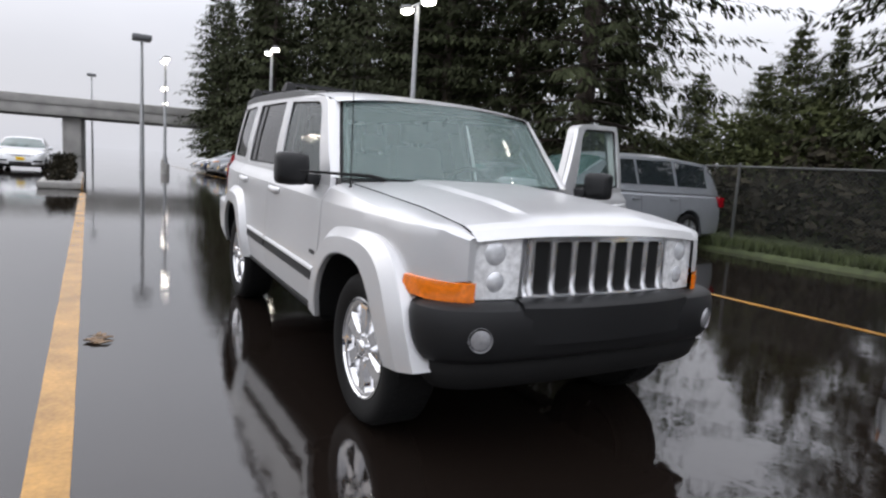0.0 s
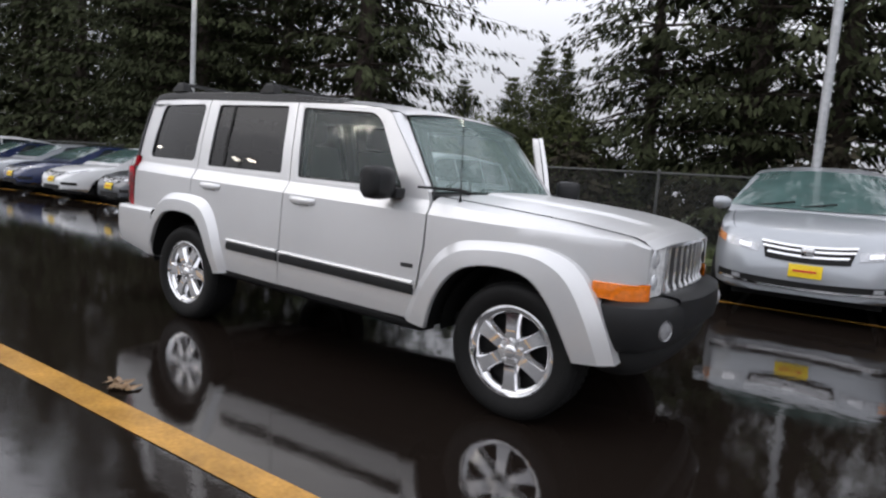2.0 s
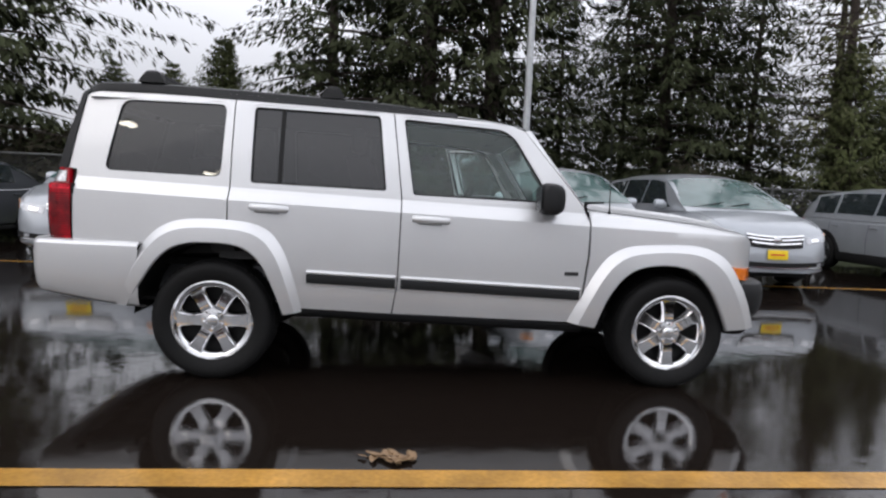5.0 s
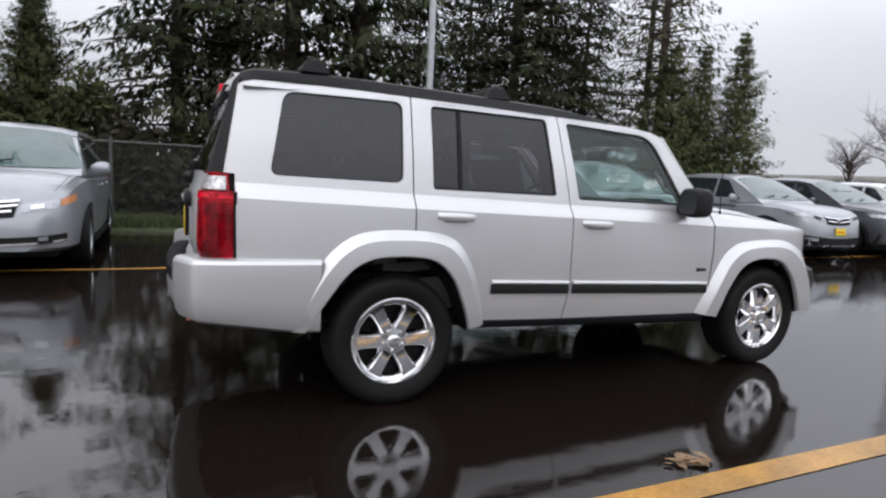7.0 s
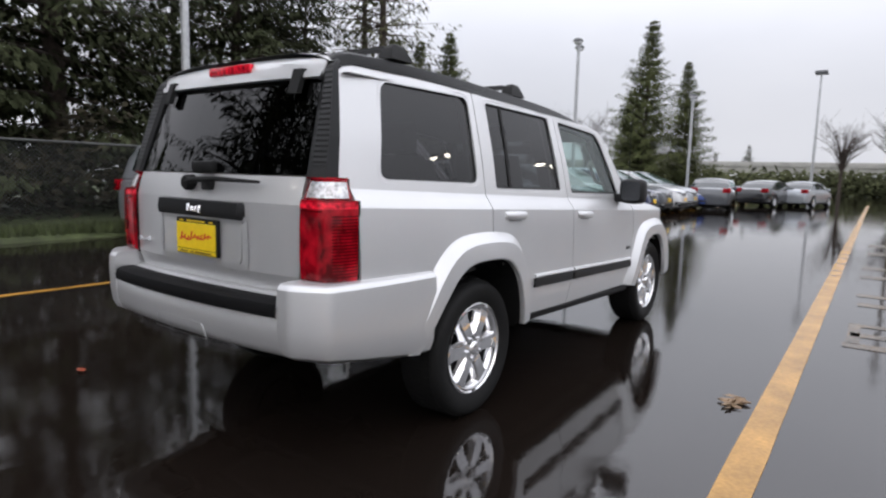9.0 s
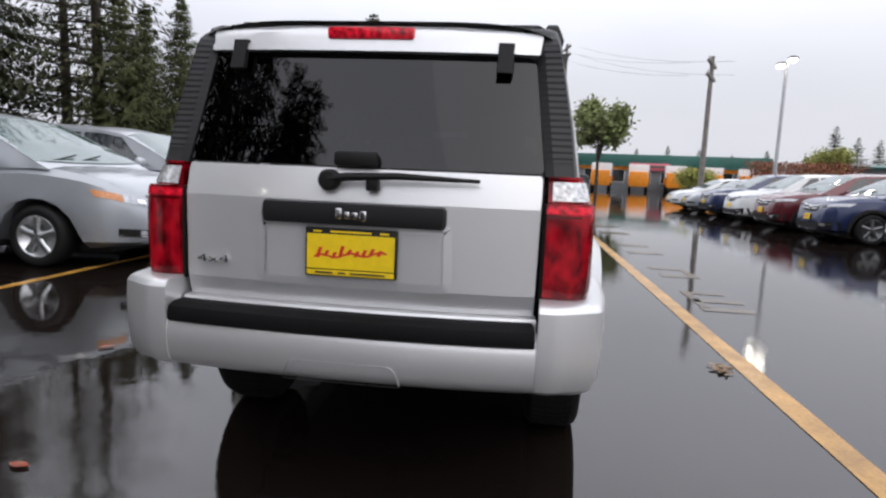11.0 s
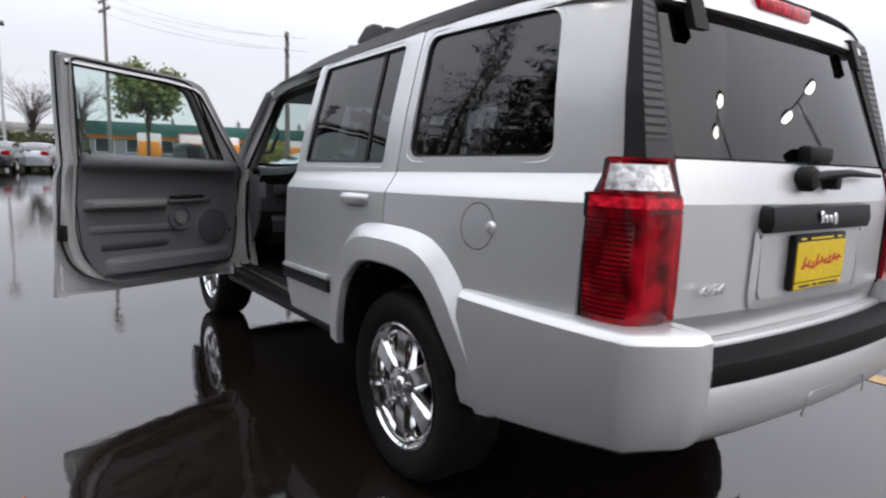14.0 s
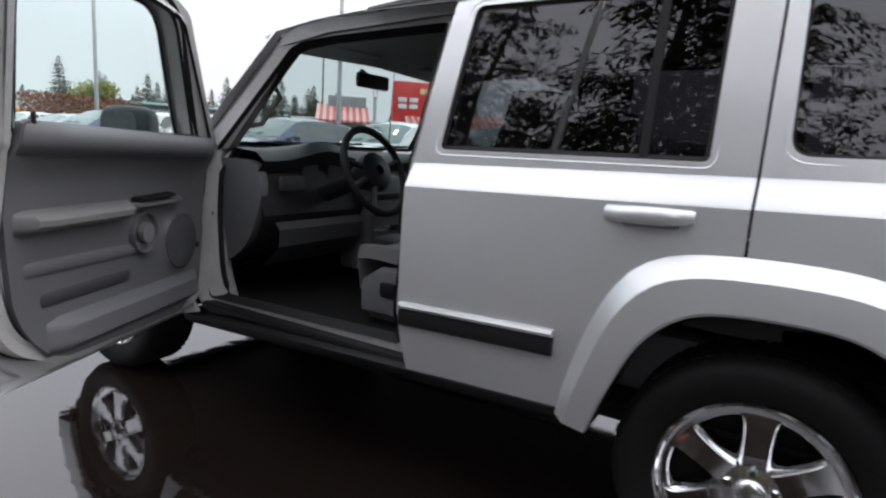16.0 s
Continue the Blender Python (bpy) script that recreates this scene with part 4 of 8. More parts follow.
sweep(bm, spread([(2.05, -0.46), (2.09, -0.25), (2.10, 0), (2.09, 0.25), (2.05, 0.46)], 20), [(-0.06, 0.704), (0.030, 0.696), (0.046, 0.682), (0.050, 0.60), (0.044, 0.535), (0.0, 0.520)])
part("bumper_centre", bm, DARK_PLASTIC, fb)
bm = bmesh.new()
sweep(bm, spread(fpath, 60), [(-0.16, 0.47), (-0.055, 0.460), (-0.050, 0.42), (-0.070, 0.36), (-0.095, 0.335), (-0.2, 0.33)])
part("lower_valance", bm, BLACK, fb, "black plastic valance under the bumper")
for s in (-1, 1):
    bm = bmesh.new()
    prof = [(0.0, 0.008), (0.022, 0.007), (0.038, 0.002), (0.042, -0.006), (0.048, 0.004), (0.052, -0.02)]
    c = Vector((2.078, s * 0.655, 0.565))
    nrm = Vector((0.93, s * 0.36, 0)).normalized()
    tan = Vector((-nrm.y, nrm.x, 0))
    vs = loft(bm, [[c + nrm * d + tan * r * math.cos(2 * math.pi * k / 24) + Vector((0, 0, r * math.sin(2 * math.pi * k / 24))) for k in range(24)] for r, d in prof], closed_v=True)
    bmesh.ops.remove_doubles(bm, verts=bm.verts, dist=1e-5)
    part("fog_lamp", bm, FOG_LENS, fb, "round fog lamp")

# ---- rear ----
def tail(y, z):
    """The rear face of the body."""
    x = -2.378 + 0.04 * (abs(y) / 0.63) ** 3
    if z > 1.17:
        x += 0.0195 + (z - 1.17) * 0.335
    elif z > 1.095:
        x += 0.26 * (z - 1.095)
    elif z < 0.805:
        x += 0.30 * (0.805 - z)
    return Vector((x, y, z))


GATE = [(-0.616, 0.735), (0.616, 0.735), (0.622, 1.195), (0.616, 1.206), (-0.616, 1.206), (-0.622, 1.195)]
gate = part("tailgate", skin(GATE, [], tail, 0.05, 0.03, (1, 0, 0), (0.805, 1.095)), SILVER, SUV, "silver tailgate", angle=10)
GL = rounded([(-0.625, 1.212, 0.02), (0.625, 1.212, 0.02), (0.578, 1.608, 0.04), (-0.578, 1.608, 0.04)])
pane = part("rear_window", skin(GL, [], tail, 0.1, 0.006, (1, 0, 0)), GLASS_REAR, gate, "dark privacy glass rear window")
pane.visible_shadow = False
bm = skin(rounded([(-0.588, 1.613, 0.01), (0.588, 1.613, 0.01), (0.60, 1.690, 0.02), (0.30, 1.712, 0.05), (-0.30, 1.712, 0.05), (-0.60, 1.690, 0.02)]), [], lambda y, z: tail(y, z) + Vector((-0.022 + 1.2 * max(0, z - 1.685), 0, 0)), 0.02, 0.08, (1, 0, 0))
part("gate_header", bm, SILVER, gate)
bm = skin(rounded([(-0.590, 1.612, 0.006), (0.590, 1.612, 0.006), (0.592, 1.636, 0.006), (-0.592, 1.636, 0.006)], 2), [], lambda y, z: tail(y, z) + Vector((-0.031, 0, 0)), 0.1, 0.012, (1, 0, 0))
part("header_lip", bm, SILVER, gate)
bm = boxm(-2.227, -2.15, -0.155, 0.155, 1.655, 1.697, 0.010)
part("brake_lamp", bm, RED_BRIGHT, gate, "red high-mounted brake lamp")
for s in (-1, 1):
    bm = bmesh.new()
    rows = [[tail(s * 0.475 + dx, z) + Vector((-0.030 - o, 0, 0)) for dx, o in ((-0.028, -0.012), (-0.026, 0.012), (0.026, 0.012), (0.028, -0.012))] for z in (1.545, 1.56, 1.63, 1.648)]
    loft(bm, rows, cap=True, closed_v=True)
    part("gate_hinge", bm, BLACK, gate, "black glass hinge cover")
# ribbed dark pillars beside the rear window
for s in (-1, 1):
    bm = bmesh.new()
    rows = []
    for k in range(73):
        z = 1.205 + (1.715 - 1.205) * k / 72
        rib = 0.0009 * (2 - k % 3) if k > 6 else 0
        inn = tail(s * (0.628 - 0.118 * max(0, z - 1.21)), z)
        h = min(z + K * -2.2, 1.62)
        xo = -2.244 + (h - 1.14) * 0.165
        top = max(0.0, (z - 1.635) / 0.08) ** 2
        out = Vector((xo + 0.07 * top, s * (half(xo, h) + 0.006 - 0.030 * top), z))
        inn += Vector((0.05 * top, 0, 0))
        mid = inn.lerp(out, 0.5) + Vector((-0.026 - rib, s * 0.016, 0)) * (1 - 0.5 * top)
        q1 = inn.lerp(mid, 0.30) + Vector((-0.010 - rib, s * 0.008, 0)) * (1 - 0.5 * top)
        q2 = mid.lerp(out, 0.5) + Vector((-0.006 - rib, s * 0.003, 0)) * (1 - 0.5 * top)
        for q in (mid, q2, out):
            q.y = s * max(abs(q.y), half(q.x, h) + 0.009 - 0.030 * top)
        rows.append([inn + Vector((0.03, 0, 0)), inn + Vector((-0.006, 0, 0)), q1, mid, q2, out, out + Vector((0.01, -s * 0.03, 0))])
    loft(bm, [r[:3] for r in rows])
    loft(bm, [r[3:] for r in rows])
    trim = part("rear_pillar_trim", bm, DARK_PLASTIC, SUV, "ribbed dark plastic rear pillar cover")
    # ribbed middle strip in the lightened colour that stands for reflected sky
    bm = bmesh.new()
    loft(bm, [r[2:4] for r in rows])
    part("louvre_panel", bm, LOUVRE, trim, "ribbed plastic panel, its colour lightened for sky sheen", angle=8)
    # tail lamp, wrapping the corner
    def lamp_rows(z0, z1, n, out=0.0):
        rows = []
        for k in range(n + 1):
            z = z0 + (z1 - z0) * k / n
            sw = 0.012 * (1 - ((z - 0.96) / 0.17) ** 4)
            x_in = tail(s * 0.636, 0.96).x
            rows.append([(x_in + 0.06, s * (0.636 - out), z), (x_in - 0.010 - sw - out, s * (0.640 - out), z), (x_in - 0.012 - sw - out, s * 0.70, z), (x_in + 0.002 - sw - out, s * (0.748 + sw * 0.5 + out), z),
                         (x_in + 0.022 - sw * 0.6 - out, s * (0.776 + sw * 0.6 + out), z), (x_in + 0.05, s * (0.790 + sw * 0.6 + out), z), (x_in + 0.09, s * (0.797 + sw * 0.6 + out), z), (-2.200 - out, s * (0.800 + sw * 0.4 + out), z), (-2.200, s * 0.75, z)])
        return rows

    bm = bmesh.new()
    loft(bm, lamp_rows(0.802, 1.120, 16), closed_v=True, cap=True)
    tl = part("tail_lamp", bm, RED_LENS, SUV, "tall red tail lamp with a clear top")
    bm = bmesh.new()
    rows = []
    for z, d in ((0.790, 0.0), (0.792, 0.004), (1.117, 0.004), (1.119, -0.01)):
        x_in = tail(s * 0.636, z).x
        rows.append([(x_in + 0.06, s * 0.629, z), (x_in - 0.004 - d, s * 0.629, z), (x_in - 0.004 - d, s * 0.69, z), (x_in + 0.014 - d, s * 0.745, z), (x_in + 0.040 - d, s * (0.774 + d), z),
                     (x_in + 0.08, s * (0.788 + d), z), (-2.182, s * (0.794 + d), z), (-2.182, s * 0.74, z)])
    loft(bm, rows, closed_v=True, cap=True)
    part("lamp_gasket", bm, BLACK, tl, "black gasket round the lamp")
    # fine ribs on the wrapped side of the lens
    for q in range(20):
        z = 0.818 + 0.0125 * q
        bm = bmesh.new()
        rows = []
        for r in (lamp_rows(z, z + 0.005, 1, 0.0012)):
            rows.append(r[4:8])
        loft(bm, rows)
        part("lens_rib", bm, RED_DEEP, tl)
    for z0, z1 in ((0.804, 0.810), (1.074, 1.080)):
        bm = bmesh.new()
        loft(bm, [r[1:4] for r in lamp_rows(z0, z1, 1, 0.0012)])
        part("lens_rim", bm, RED_DEEP, tl)
    bm = bmesh.new()
    loft(bm, lamp_rows(1.086, 1.112, 3, 0.0015), closed_v=True, cap=True)
    part("lens_band", bm, RED_BRIGHT, tl, "brighter red band across the lens")
    bm = bmesh.new()
    rows = []
    for k in range(7):
        t = k / 6
        z = 1.122 + 0.078 * t
        x_in = tail(s * 0.636, z).x
        e = 0.010 * t
        rows.append([(x_in + 0.06, s * 0.638, z), (x_in - 0.008 + e, s * 0.642, z), (x_in - 0.008 + e, s * (0.69 - e), z), (x_in + 0.012 + e, s * (0.745 - 2 * e), z),
                     (x_in + 0.045 + e, s * (0.772 - 2 * e), z), (x_in + 0.07, s * (0.782 - 2 * e), z), (-2.215 - 0.01 * t, s * (0.782 - 2 * e), z), (-2.215, s * 0.74, z)])
    loft(bm, rows, closed_v=True, cap=True)
    part("lens_frame", bm, RED_LENS, tl)
    bm = bmesh.new()
    rows = []
    for k in range(5):
        t = k / 4
        z = 1.128 + 0.062 * t
        x_in = tail(s * 0.636, z).x - 0.004
        e = 0.010 * (z - 1.122) / 0.078
        rows.append([(x_in + 0.03, s * 0.656, z), (x_in - 0.008 + e, s * 0.656, z), (x_in - 0.008 + e, s * (0.69 - e), z), (x_in + 0.012 + e, s * (0.749 - 2 * e), z),
                     (x_in + 0.045 + e, s * (0.776 - 2 * e), z), (x_in + 0.07, s * (0.786 - 2 * e), z), (-2.232, s * (0.787 - 2 * e), z), (-2.232, s * 0.74, z)])
    loft(bm, rows, closed_v=True, cap=True)
    part("reversing_lens", bm, REV_LENS, tl, "clear faceted reversing lens")
    bm = bmesh.new()
    rows = []
    for z in (1.199, 1.207):
        rows.append([(-2.27, s * 0.640, z), (-2.322, s * 0.642, z), (-2.318, s * 0.69, z), (-2.29, s * 0.735, z), (-2.25, s * 0.757, z), (-2.215, s * 0.76, z), (-2.215, s * 0.73, z)])
    loft(bm, rows, closed_v=True, cap=True)
    part("lamp_cap", bm, RED_LENS, tl)

# wiper of the rear window
bm = bmesh.new()
tube(bm, [tail(0.10, 1.165) + Vector((-0.03, 0, 0)), tail(0.02, 1.178) + Vector((-0.045, 0, 0)), tail(-0.15, 1.186) + Vector((-0.045, 0, 0)), tail(-0.42, 1.180) + Vector((-0.035, 0, 0))], [0.016, 0.014, 0.012, 0.006])
rw = part("rear_wiper", bm, BLACK, gate, "black rear wiper resting on the tailgate")
bm = bmesh.new()
c = tail(0.085, 1.165)
loft(bm, [[(c.x - d, 0.085 + r * math.cos(2 * math.pi * k / 20), 1.165 + r * math.sin(2 * math.pi * k / 20)) for k in range(20)] for r, d in ((0.036, 0.0), (0.036, 0.035), (0.028, 0.045), (0.001, 0.048))], closed_v=True)
part("wiper_hub", bm, BLACK, rw)
part("wiper_rest", boxm(c.x - 0.045, c.x + 0.005, -0.085, -0.045, 1.135, 1.185, 0.006), BLACK, rw)
part("gate_latch", boxm(-2.378, -2.335, -0.075, 0.075, 1.212, 1.262, 0.012), BLACK, gate, "black glass release")

# plate recess, applique and plate
bm = skin(rounded([(-0.30, 0.825, 0.04), (0.30, 0.825, 0.04), (0.305, 1.02, 0.01), (-0.305, 1.02, 0.01)]), [], lambda y, z: Vector((-2.3825, y, z)), 0.1, 0.02, (1, 0, 0))
part("plate_recess", bm, SILVER, gate)
rl = rounded([(-0.345, 0.800, 0.05), (0.345, 0.800, 0.05), (0.335, 1.03, 0.02), (-0.335, 1.03, 0.02)])
bm = ring(rl, shrink(rl, 0.030), lambda y, z: Vector((-2.3785, y, z)), lambda y, z: Vector((-2.3832, y, z)))
part("recess_lip", bm, SILVER, gate)
bm = bmesh.new()
rows = []
for y in (-0.315, -0.305, -0.15, 0, 0.15, 0.305, 0.315):
    e = 0.012 if abs(y) > 0.31 else 0
    rows.append([(-2.36, y, 1.012 + e), (-2.405 + e, y, 1.018 + e), (-2.412 + e, y, 1.045), (-2.404 + e, y, 1.088 - e), (-2.36, y, 1.094 - e)])
loft(bm, rows, closed_v=True, cap=True)
part("handle_panel", bm, DARK_PLASTIC, gate, "dark plastic panel over the plate")
plate = part("plate_frame", boxm(-2.404, -2.386, -0.158, 0.158, 0.842, 1.006, 0.004), BLACK, gate, "black plate frame")
part("plate_sheet", boxm(-2.4085, -2.403, -0.150, 0.150, 0.868, 0.985, 0.001, 1), YELLOW_PLATE, plate, "yellow dealer plate")
part("frame_strip", boxm(-2.4075, -2.403, -0.150, 0.150, 0.846, 0.864, 0.001, 1), YELLOW_PLATE, plate)
for y0, y1, z0, z1 in ((0.12, 0.06, 0.852, 0.858), (0.04, 0.015, 0.852, 0.858), (0.0, -0.12, 0.852, 0.858)):
    part("lettering", boxm(-2.4090, -2.4070, y1, y0, z0, z1), BLACK_INK, plate)
for y0, y1 in ((0.13, 0.10), (0.07, -0.07), (-0.10, -0.13)):
    part("lettering", boxm(-2.4055, -2.4035, y1, y0, 0.991, 0.997), YELLOW_PLATE, plate)
# the dealer's name as a slanted red flourish
for k in range(9):
    y = 0.112 - 0.026 * k
    bm = bmesh.new()
    hgt = 0.036 if k in (0, 3) else 0.020
    rows = [[(-2.4096, y + 0.006 * w - 0.010 * t, 0.905 + 0.0022 * k + hgt * t + 0.004 * math.sin(k * 2.1)) for w in (-1, 1)] for t in (0, 0.5, 1)]
    loft(bm, rows)
    part("flourish", bm, RED_INK, plate)
bm = bmesh.new()
loft(bm, [[(-2.4094, 0.125 - 0.25 * k / 12, 0.908 + 0.020 * k / 12 + 0.007 * math.sin(k * 1.3) + w) for w in (-0.0035, 0.0035)] for k in range(13)])
part("flourish_stroke", bm, RED_INK, plate)
# maker's emblem: plain bright bars; and the word on the gate's corner
for k, (w, hh) in enumerate(((0.022, 0.036), (0.020, 0.024), (0.020, 0.024), (0.022, 0.030))):
    y = 0.042 - 0.028 * k
    part("emblem_bar", boxm(-2.418, -2.410, y - w / 2, y + w / 2, 1.038 - (0.006 if k == 3 else 0), 1.038 + hh, 0.003, 1), CHROME, gate)


def lettering(text, size, m, mat, parent, depth=0.002, name="lettering"):
    cu = bpy.data.curves.new(name, 'FONT')
    cu.body, cu.size, cu.extrude, cu.align_x, cu.align_y = text, size, depth, 'CENTER', 'CENTER'
    cu.resolution_u = 2
    tmp = bpy.data.objects.new("tmp_text", cu)
    scene.collection.objects.link(tmp)
    me = bpy.data.meshes.new_from_object(tmp.evaluated_get(bpy.context.evaluated_depsgraph_get()))
    bpy.data.objects.remove(tmp)
    me.name = name
    me.materials.clear()
    me.materials.append(mat)
    ob = new(name, me)
    ob.parent = parent
    ob.matrix_basis = m
    return ob


lettering("4x4", 0.050, Matrix.Translation((-2.372, 0.505, 0.872)) @ Matrix(((0, 0, -1, 0), (-1, 0, 0, 0), (0, 1, 0, 0), (0, 0, 0, 1))) @ Matrix.Diagonal((1.6, 0.75, 1, 1)), CHROME, gate, 0.003)

# rear bumper: a low middle under a black step pad, and taller corner caps
RB = [(-1.79, 0.888), (-1.9, 0.885), (-2.0, 0.880), (-2.1, 0.872), (-2.2, 0.862), (-2.30, 0.846), (-2.355, 0.836), (-2.372, 0.830), (-2.386, 0.818), (-2.42, 0.760), (-2.446, 0.714), (-2.455, 0.694), (-2.459, 0.676)]
bm = bmesh.new()
mid = [(-2.452, 0.64), (-2.475, 0.45), (-2.49, 0.2), (-2.493, 0.0), (-2.49, -0.2), (-2.475, -0.45), (-2.452, -0.64)]
sweep(bm, spread(mid, 30), [(-0.15, 0.735), (-0.102, 0.731), (-0.096, 0.722), (-0.094, 0.690), (-0.03, 0.684), (-0.006, 0.668), (0.004, 0.64), (0.006, 0.60), (-0.004, 0.545), (-0.022, 0.512), (-0.05, 0.495), (-0.15, 0.485)])
rb = part("rear_bumper", bm, SILVER, SUV, "silver rear bumper with a black step pad")
for s in (-1, 1):
    path = [(x, s * y) for x, y in RB + [(-2.458, 0.632)]]
    if s < 0:
        path = path[::-1]
    bm = bmesh.new()
    rows = sweep(bm, path, [(-0.17, 0.803), (-0.05, 0.801), (-0.016, 0.798), (-0.006, 0.792), (0.004, 0.777), (0.008, 0.72), (0.005, 0.62), (-0.004, 0.545), (-0.022, 0.512), (-0.05, 0.495), (-0.15, 0.485)])
    bm.faces.new(rows[-1] if s > 0 else rows[0])
    for v in bm.verts:
        if v.co.z < 0.66:
            v.co.z -= 0.075 * min(1, max(0, (v.co.x + 2.40) / 0.55)) * min(1, (0.66 - v.co.z) / 0.14)
    part("bumper_corner", bm, SILVER, rb, angle=26)
bm = bmesh.new()
sweep(bm, spread([(-2.455, 0.622), (-2.476, 0.45), (-2.491, 0.2), (-2.494, 0.0), (-2.491, -0.2), (-2.476, -0.45), (-2.455, -0.622)], 30),
      [(-0.095, 0.700), (-0.088, 0.722), (-0.075, 0.728), (-0.02, 0.726), (0.004, 0.714), (0.013, 0.69), (0.010, 0.665), (-0.012, 0.655)])
part("step_pad", bm, STEP_RUBBER, rb, "black ribbed step pad")
lip = rounded([(-0.205, 0.503, 0.02), (0.205, 0.503, 0.02), (0.175, 0.578, 0.03), (-0.175, 0.578, 0.03)])
bm = ring(lip, shrink(lip, 0.0045), lambda y, z: Vector((-2.490 + 0.10 * max(0, 0.545 - z), y, z)), lambda y, z: Vector((-2.4945 + 0.10 * max(0, 0.545 - z), y, z)))
part("hitch_cover", bm, DARK_SILVER, rb)

# fuel flap
bm = bmesh.new()
c = (-1.815, 0.937)
loft(bm, [[side(1, d)(c[0] + r * math.cos(2 * math.pi * k / 36), c[1] + r * math.sin(2 * math.pi * k / 36)) for k in range(36)] for r, d in ((0.001, 0.0015), (0.034, 0.0015), (0.068, 0.0015))], closed_v=True)
ff = part("fuel_flap", bm, SILVER, SUV, "round fuel flap")
bm = bmesh.new()
loft(bm, [[side(1, d)(c[0] + r * math.cos(2 * math.pi * k / 36), c[1] + r * math.sin(2 * math.pi * k / 36)) for k in range(36)] for r, d in ((0.068, 0.0012), (0.0712, 0.0012))], closed_v=True)
part("flap_gap", bm, BLACK, ff)
bm = bmesh.new()
loft(bm, [[side(1, d)(c[0] - 0.060 + r * math.cos(2 * math.pi * k / 16), c[1] + r * math.sin(2 * math.pi * k / 16)) for k in range(16)] for r, d in ((0.001, 0.016), (0.014, 0.013), (0.020, 0.002))], closed_v=True)
part("flap_knob", bm, SILVER, ff)

# ---- roof rails and cross bars ----
for s in (-1, 1):
    pts = [(-2.175, 0.560, 1.612), (-2.150, 0.578, 1.648), (-2.08, 0.600, 1.672), (-1.7, 0.632, 1.684), (-1.2, 0.645, 1.688), (-0.5, 0.645, 1.684), (-0.22, 0.640, 1.672), (0.02, 0.635, 1.645)]
    line = spread([Vector(p) for p in pts], 40)
    bm = bmesh.new()
    rows = []
    for p in line:
        base = interp(p.x, ROOF_EDGE) + 0.004
        foot = min(interp(p.x, [(-2.2, 1.53), (-2.165, 1.582), (-2.10, 1.602), (-1.7, 1.612)]), interp(p.x, ROOF_EDGE) - 0.010)
        rows.append([(p.x, s * (half(p.x, foot) + 0.003), foot - K * p.x), (p.x, s * (p.y + 0.057), base - K * p.x), (p.x, s * (p.y + 0.048), (p.z + base) / 2 - K * p.x), (p.x, s * (p.y + 0.015), p.z - 0.010 - K * p.x), (p.x, s * (p.y - 0.02), p.z - 0.013 - K * p.x), (p.x, s * (p.y - 0.035), base + 0.03 - K * p.x)])
    loft(bm, rows)
    part("roof_rail", bm, DARK_PLASTIC, SUV, "dark plastic roof rail")
for x in (-1.80, -0.74):
    bm = bmesh.new()
    h = 1.730
    rows = [[(x + dx, y, h - 0.02 * (abs(y) > 0.6) + dz - K * x) for dx, dz in ((-0.03, 0), (-0.02, 0.016), (0.02, 0.016), (0.03, 0), (0.0, -0.010))] for y in (-0.62, -0.58, 0, 0.58, 0.62)]
    loft(bm, rows, closed_v=True, cap=True)
    cb = part("cross_bar", bm, BLACK, SUV, "black roof cross bar")
    for s in (-1, 1):
        bm = bmesh.new()
        rows = [[(x + dx * w, s * (0.635 + dy * w), 1.690 + t - K * x) for dx, dy in ((-0.05, -0.03), (0.05, -0.03), (0.05, 0.03), (-0.05, 0.03))] for t, w in ((-0.015, 1.5), (0.01, 1.25), (0.035, 0.95), (0.052, 0.7), (0.058, 0.4))]
        loft(bm, rows, closed_v=True, cap=True)
        part("bar_clamp", bm, BLACK, cb)

# antenna on the front fender
bm = bmesh.new()
tube(bm, [(0.98, -0.775, 1.07), (0.98, -0.775, 1.10), (0.97, -0.775, 1.42), (0.955, -0.775, 1.72)], [0.012, 0.004, 0.0025, 0.002], 6)
part("antenna", bm, BLACK, SUV, "thin whip antenna")

# ---- wheels ----
SPOKES = 6


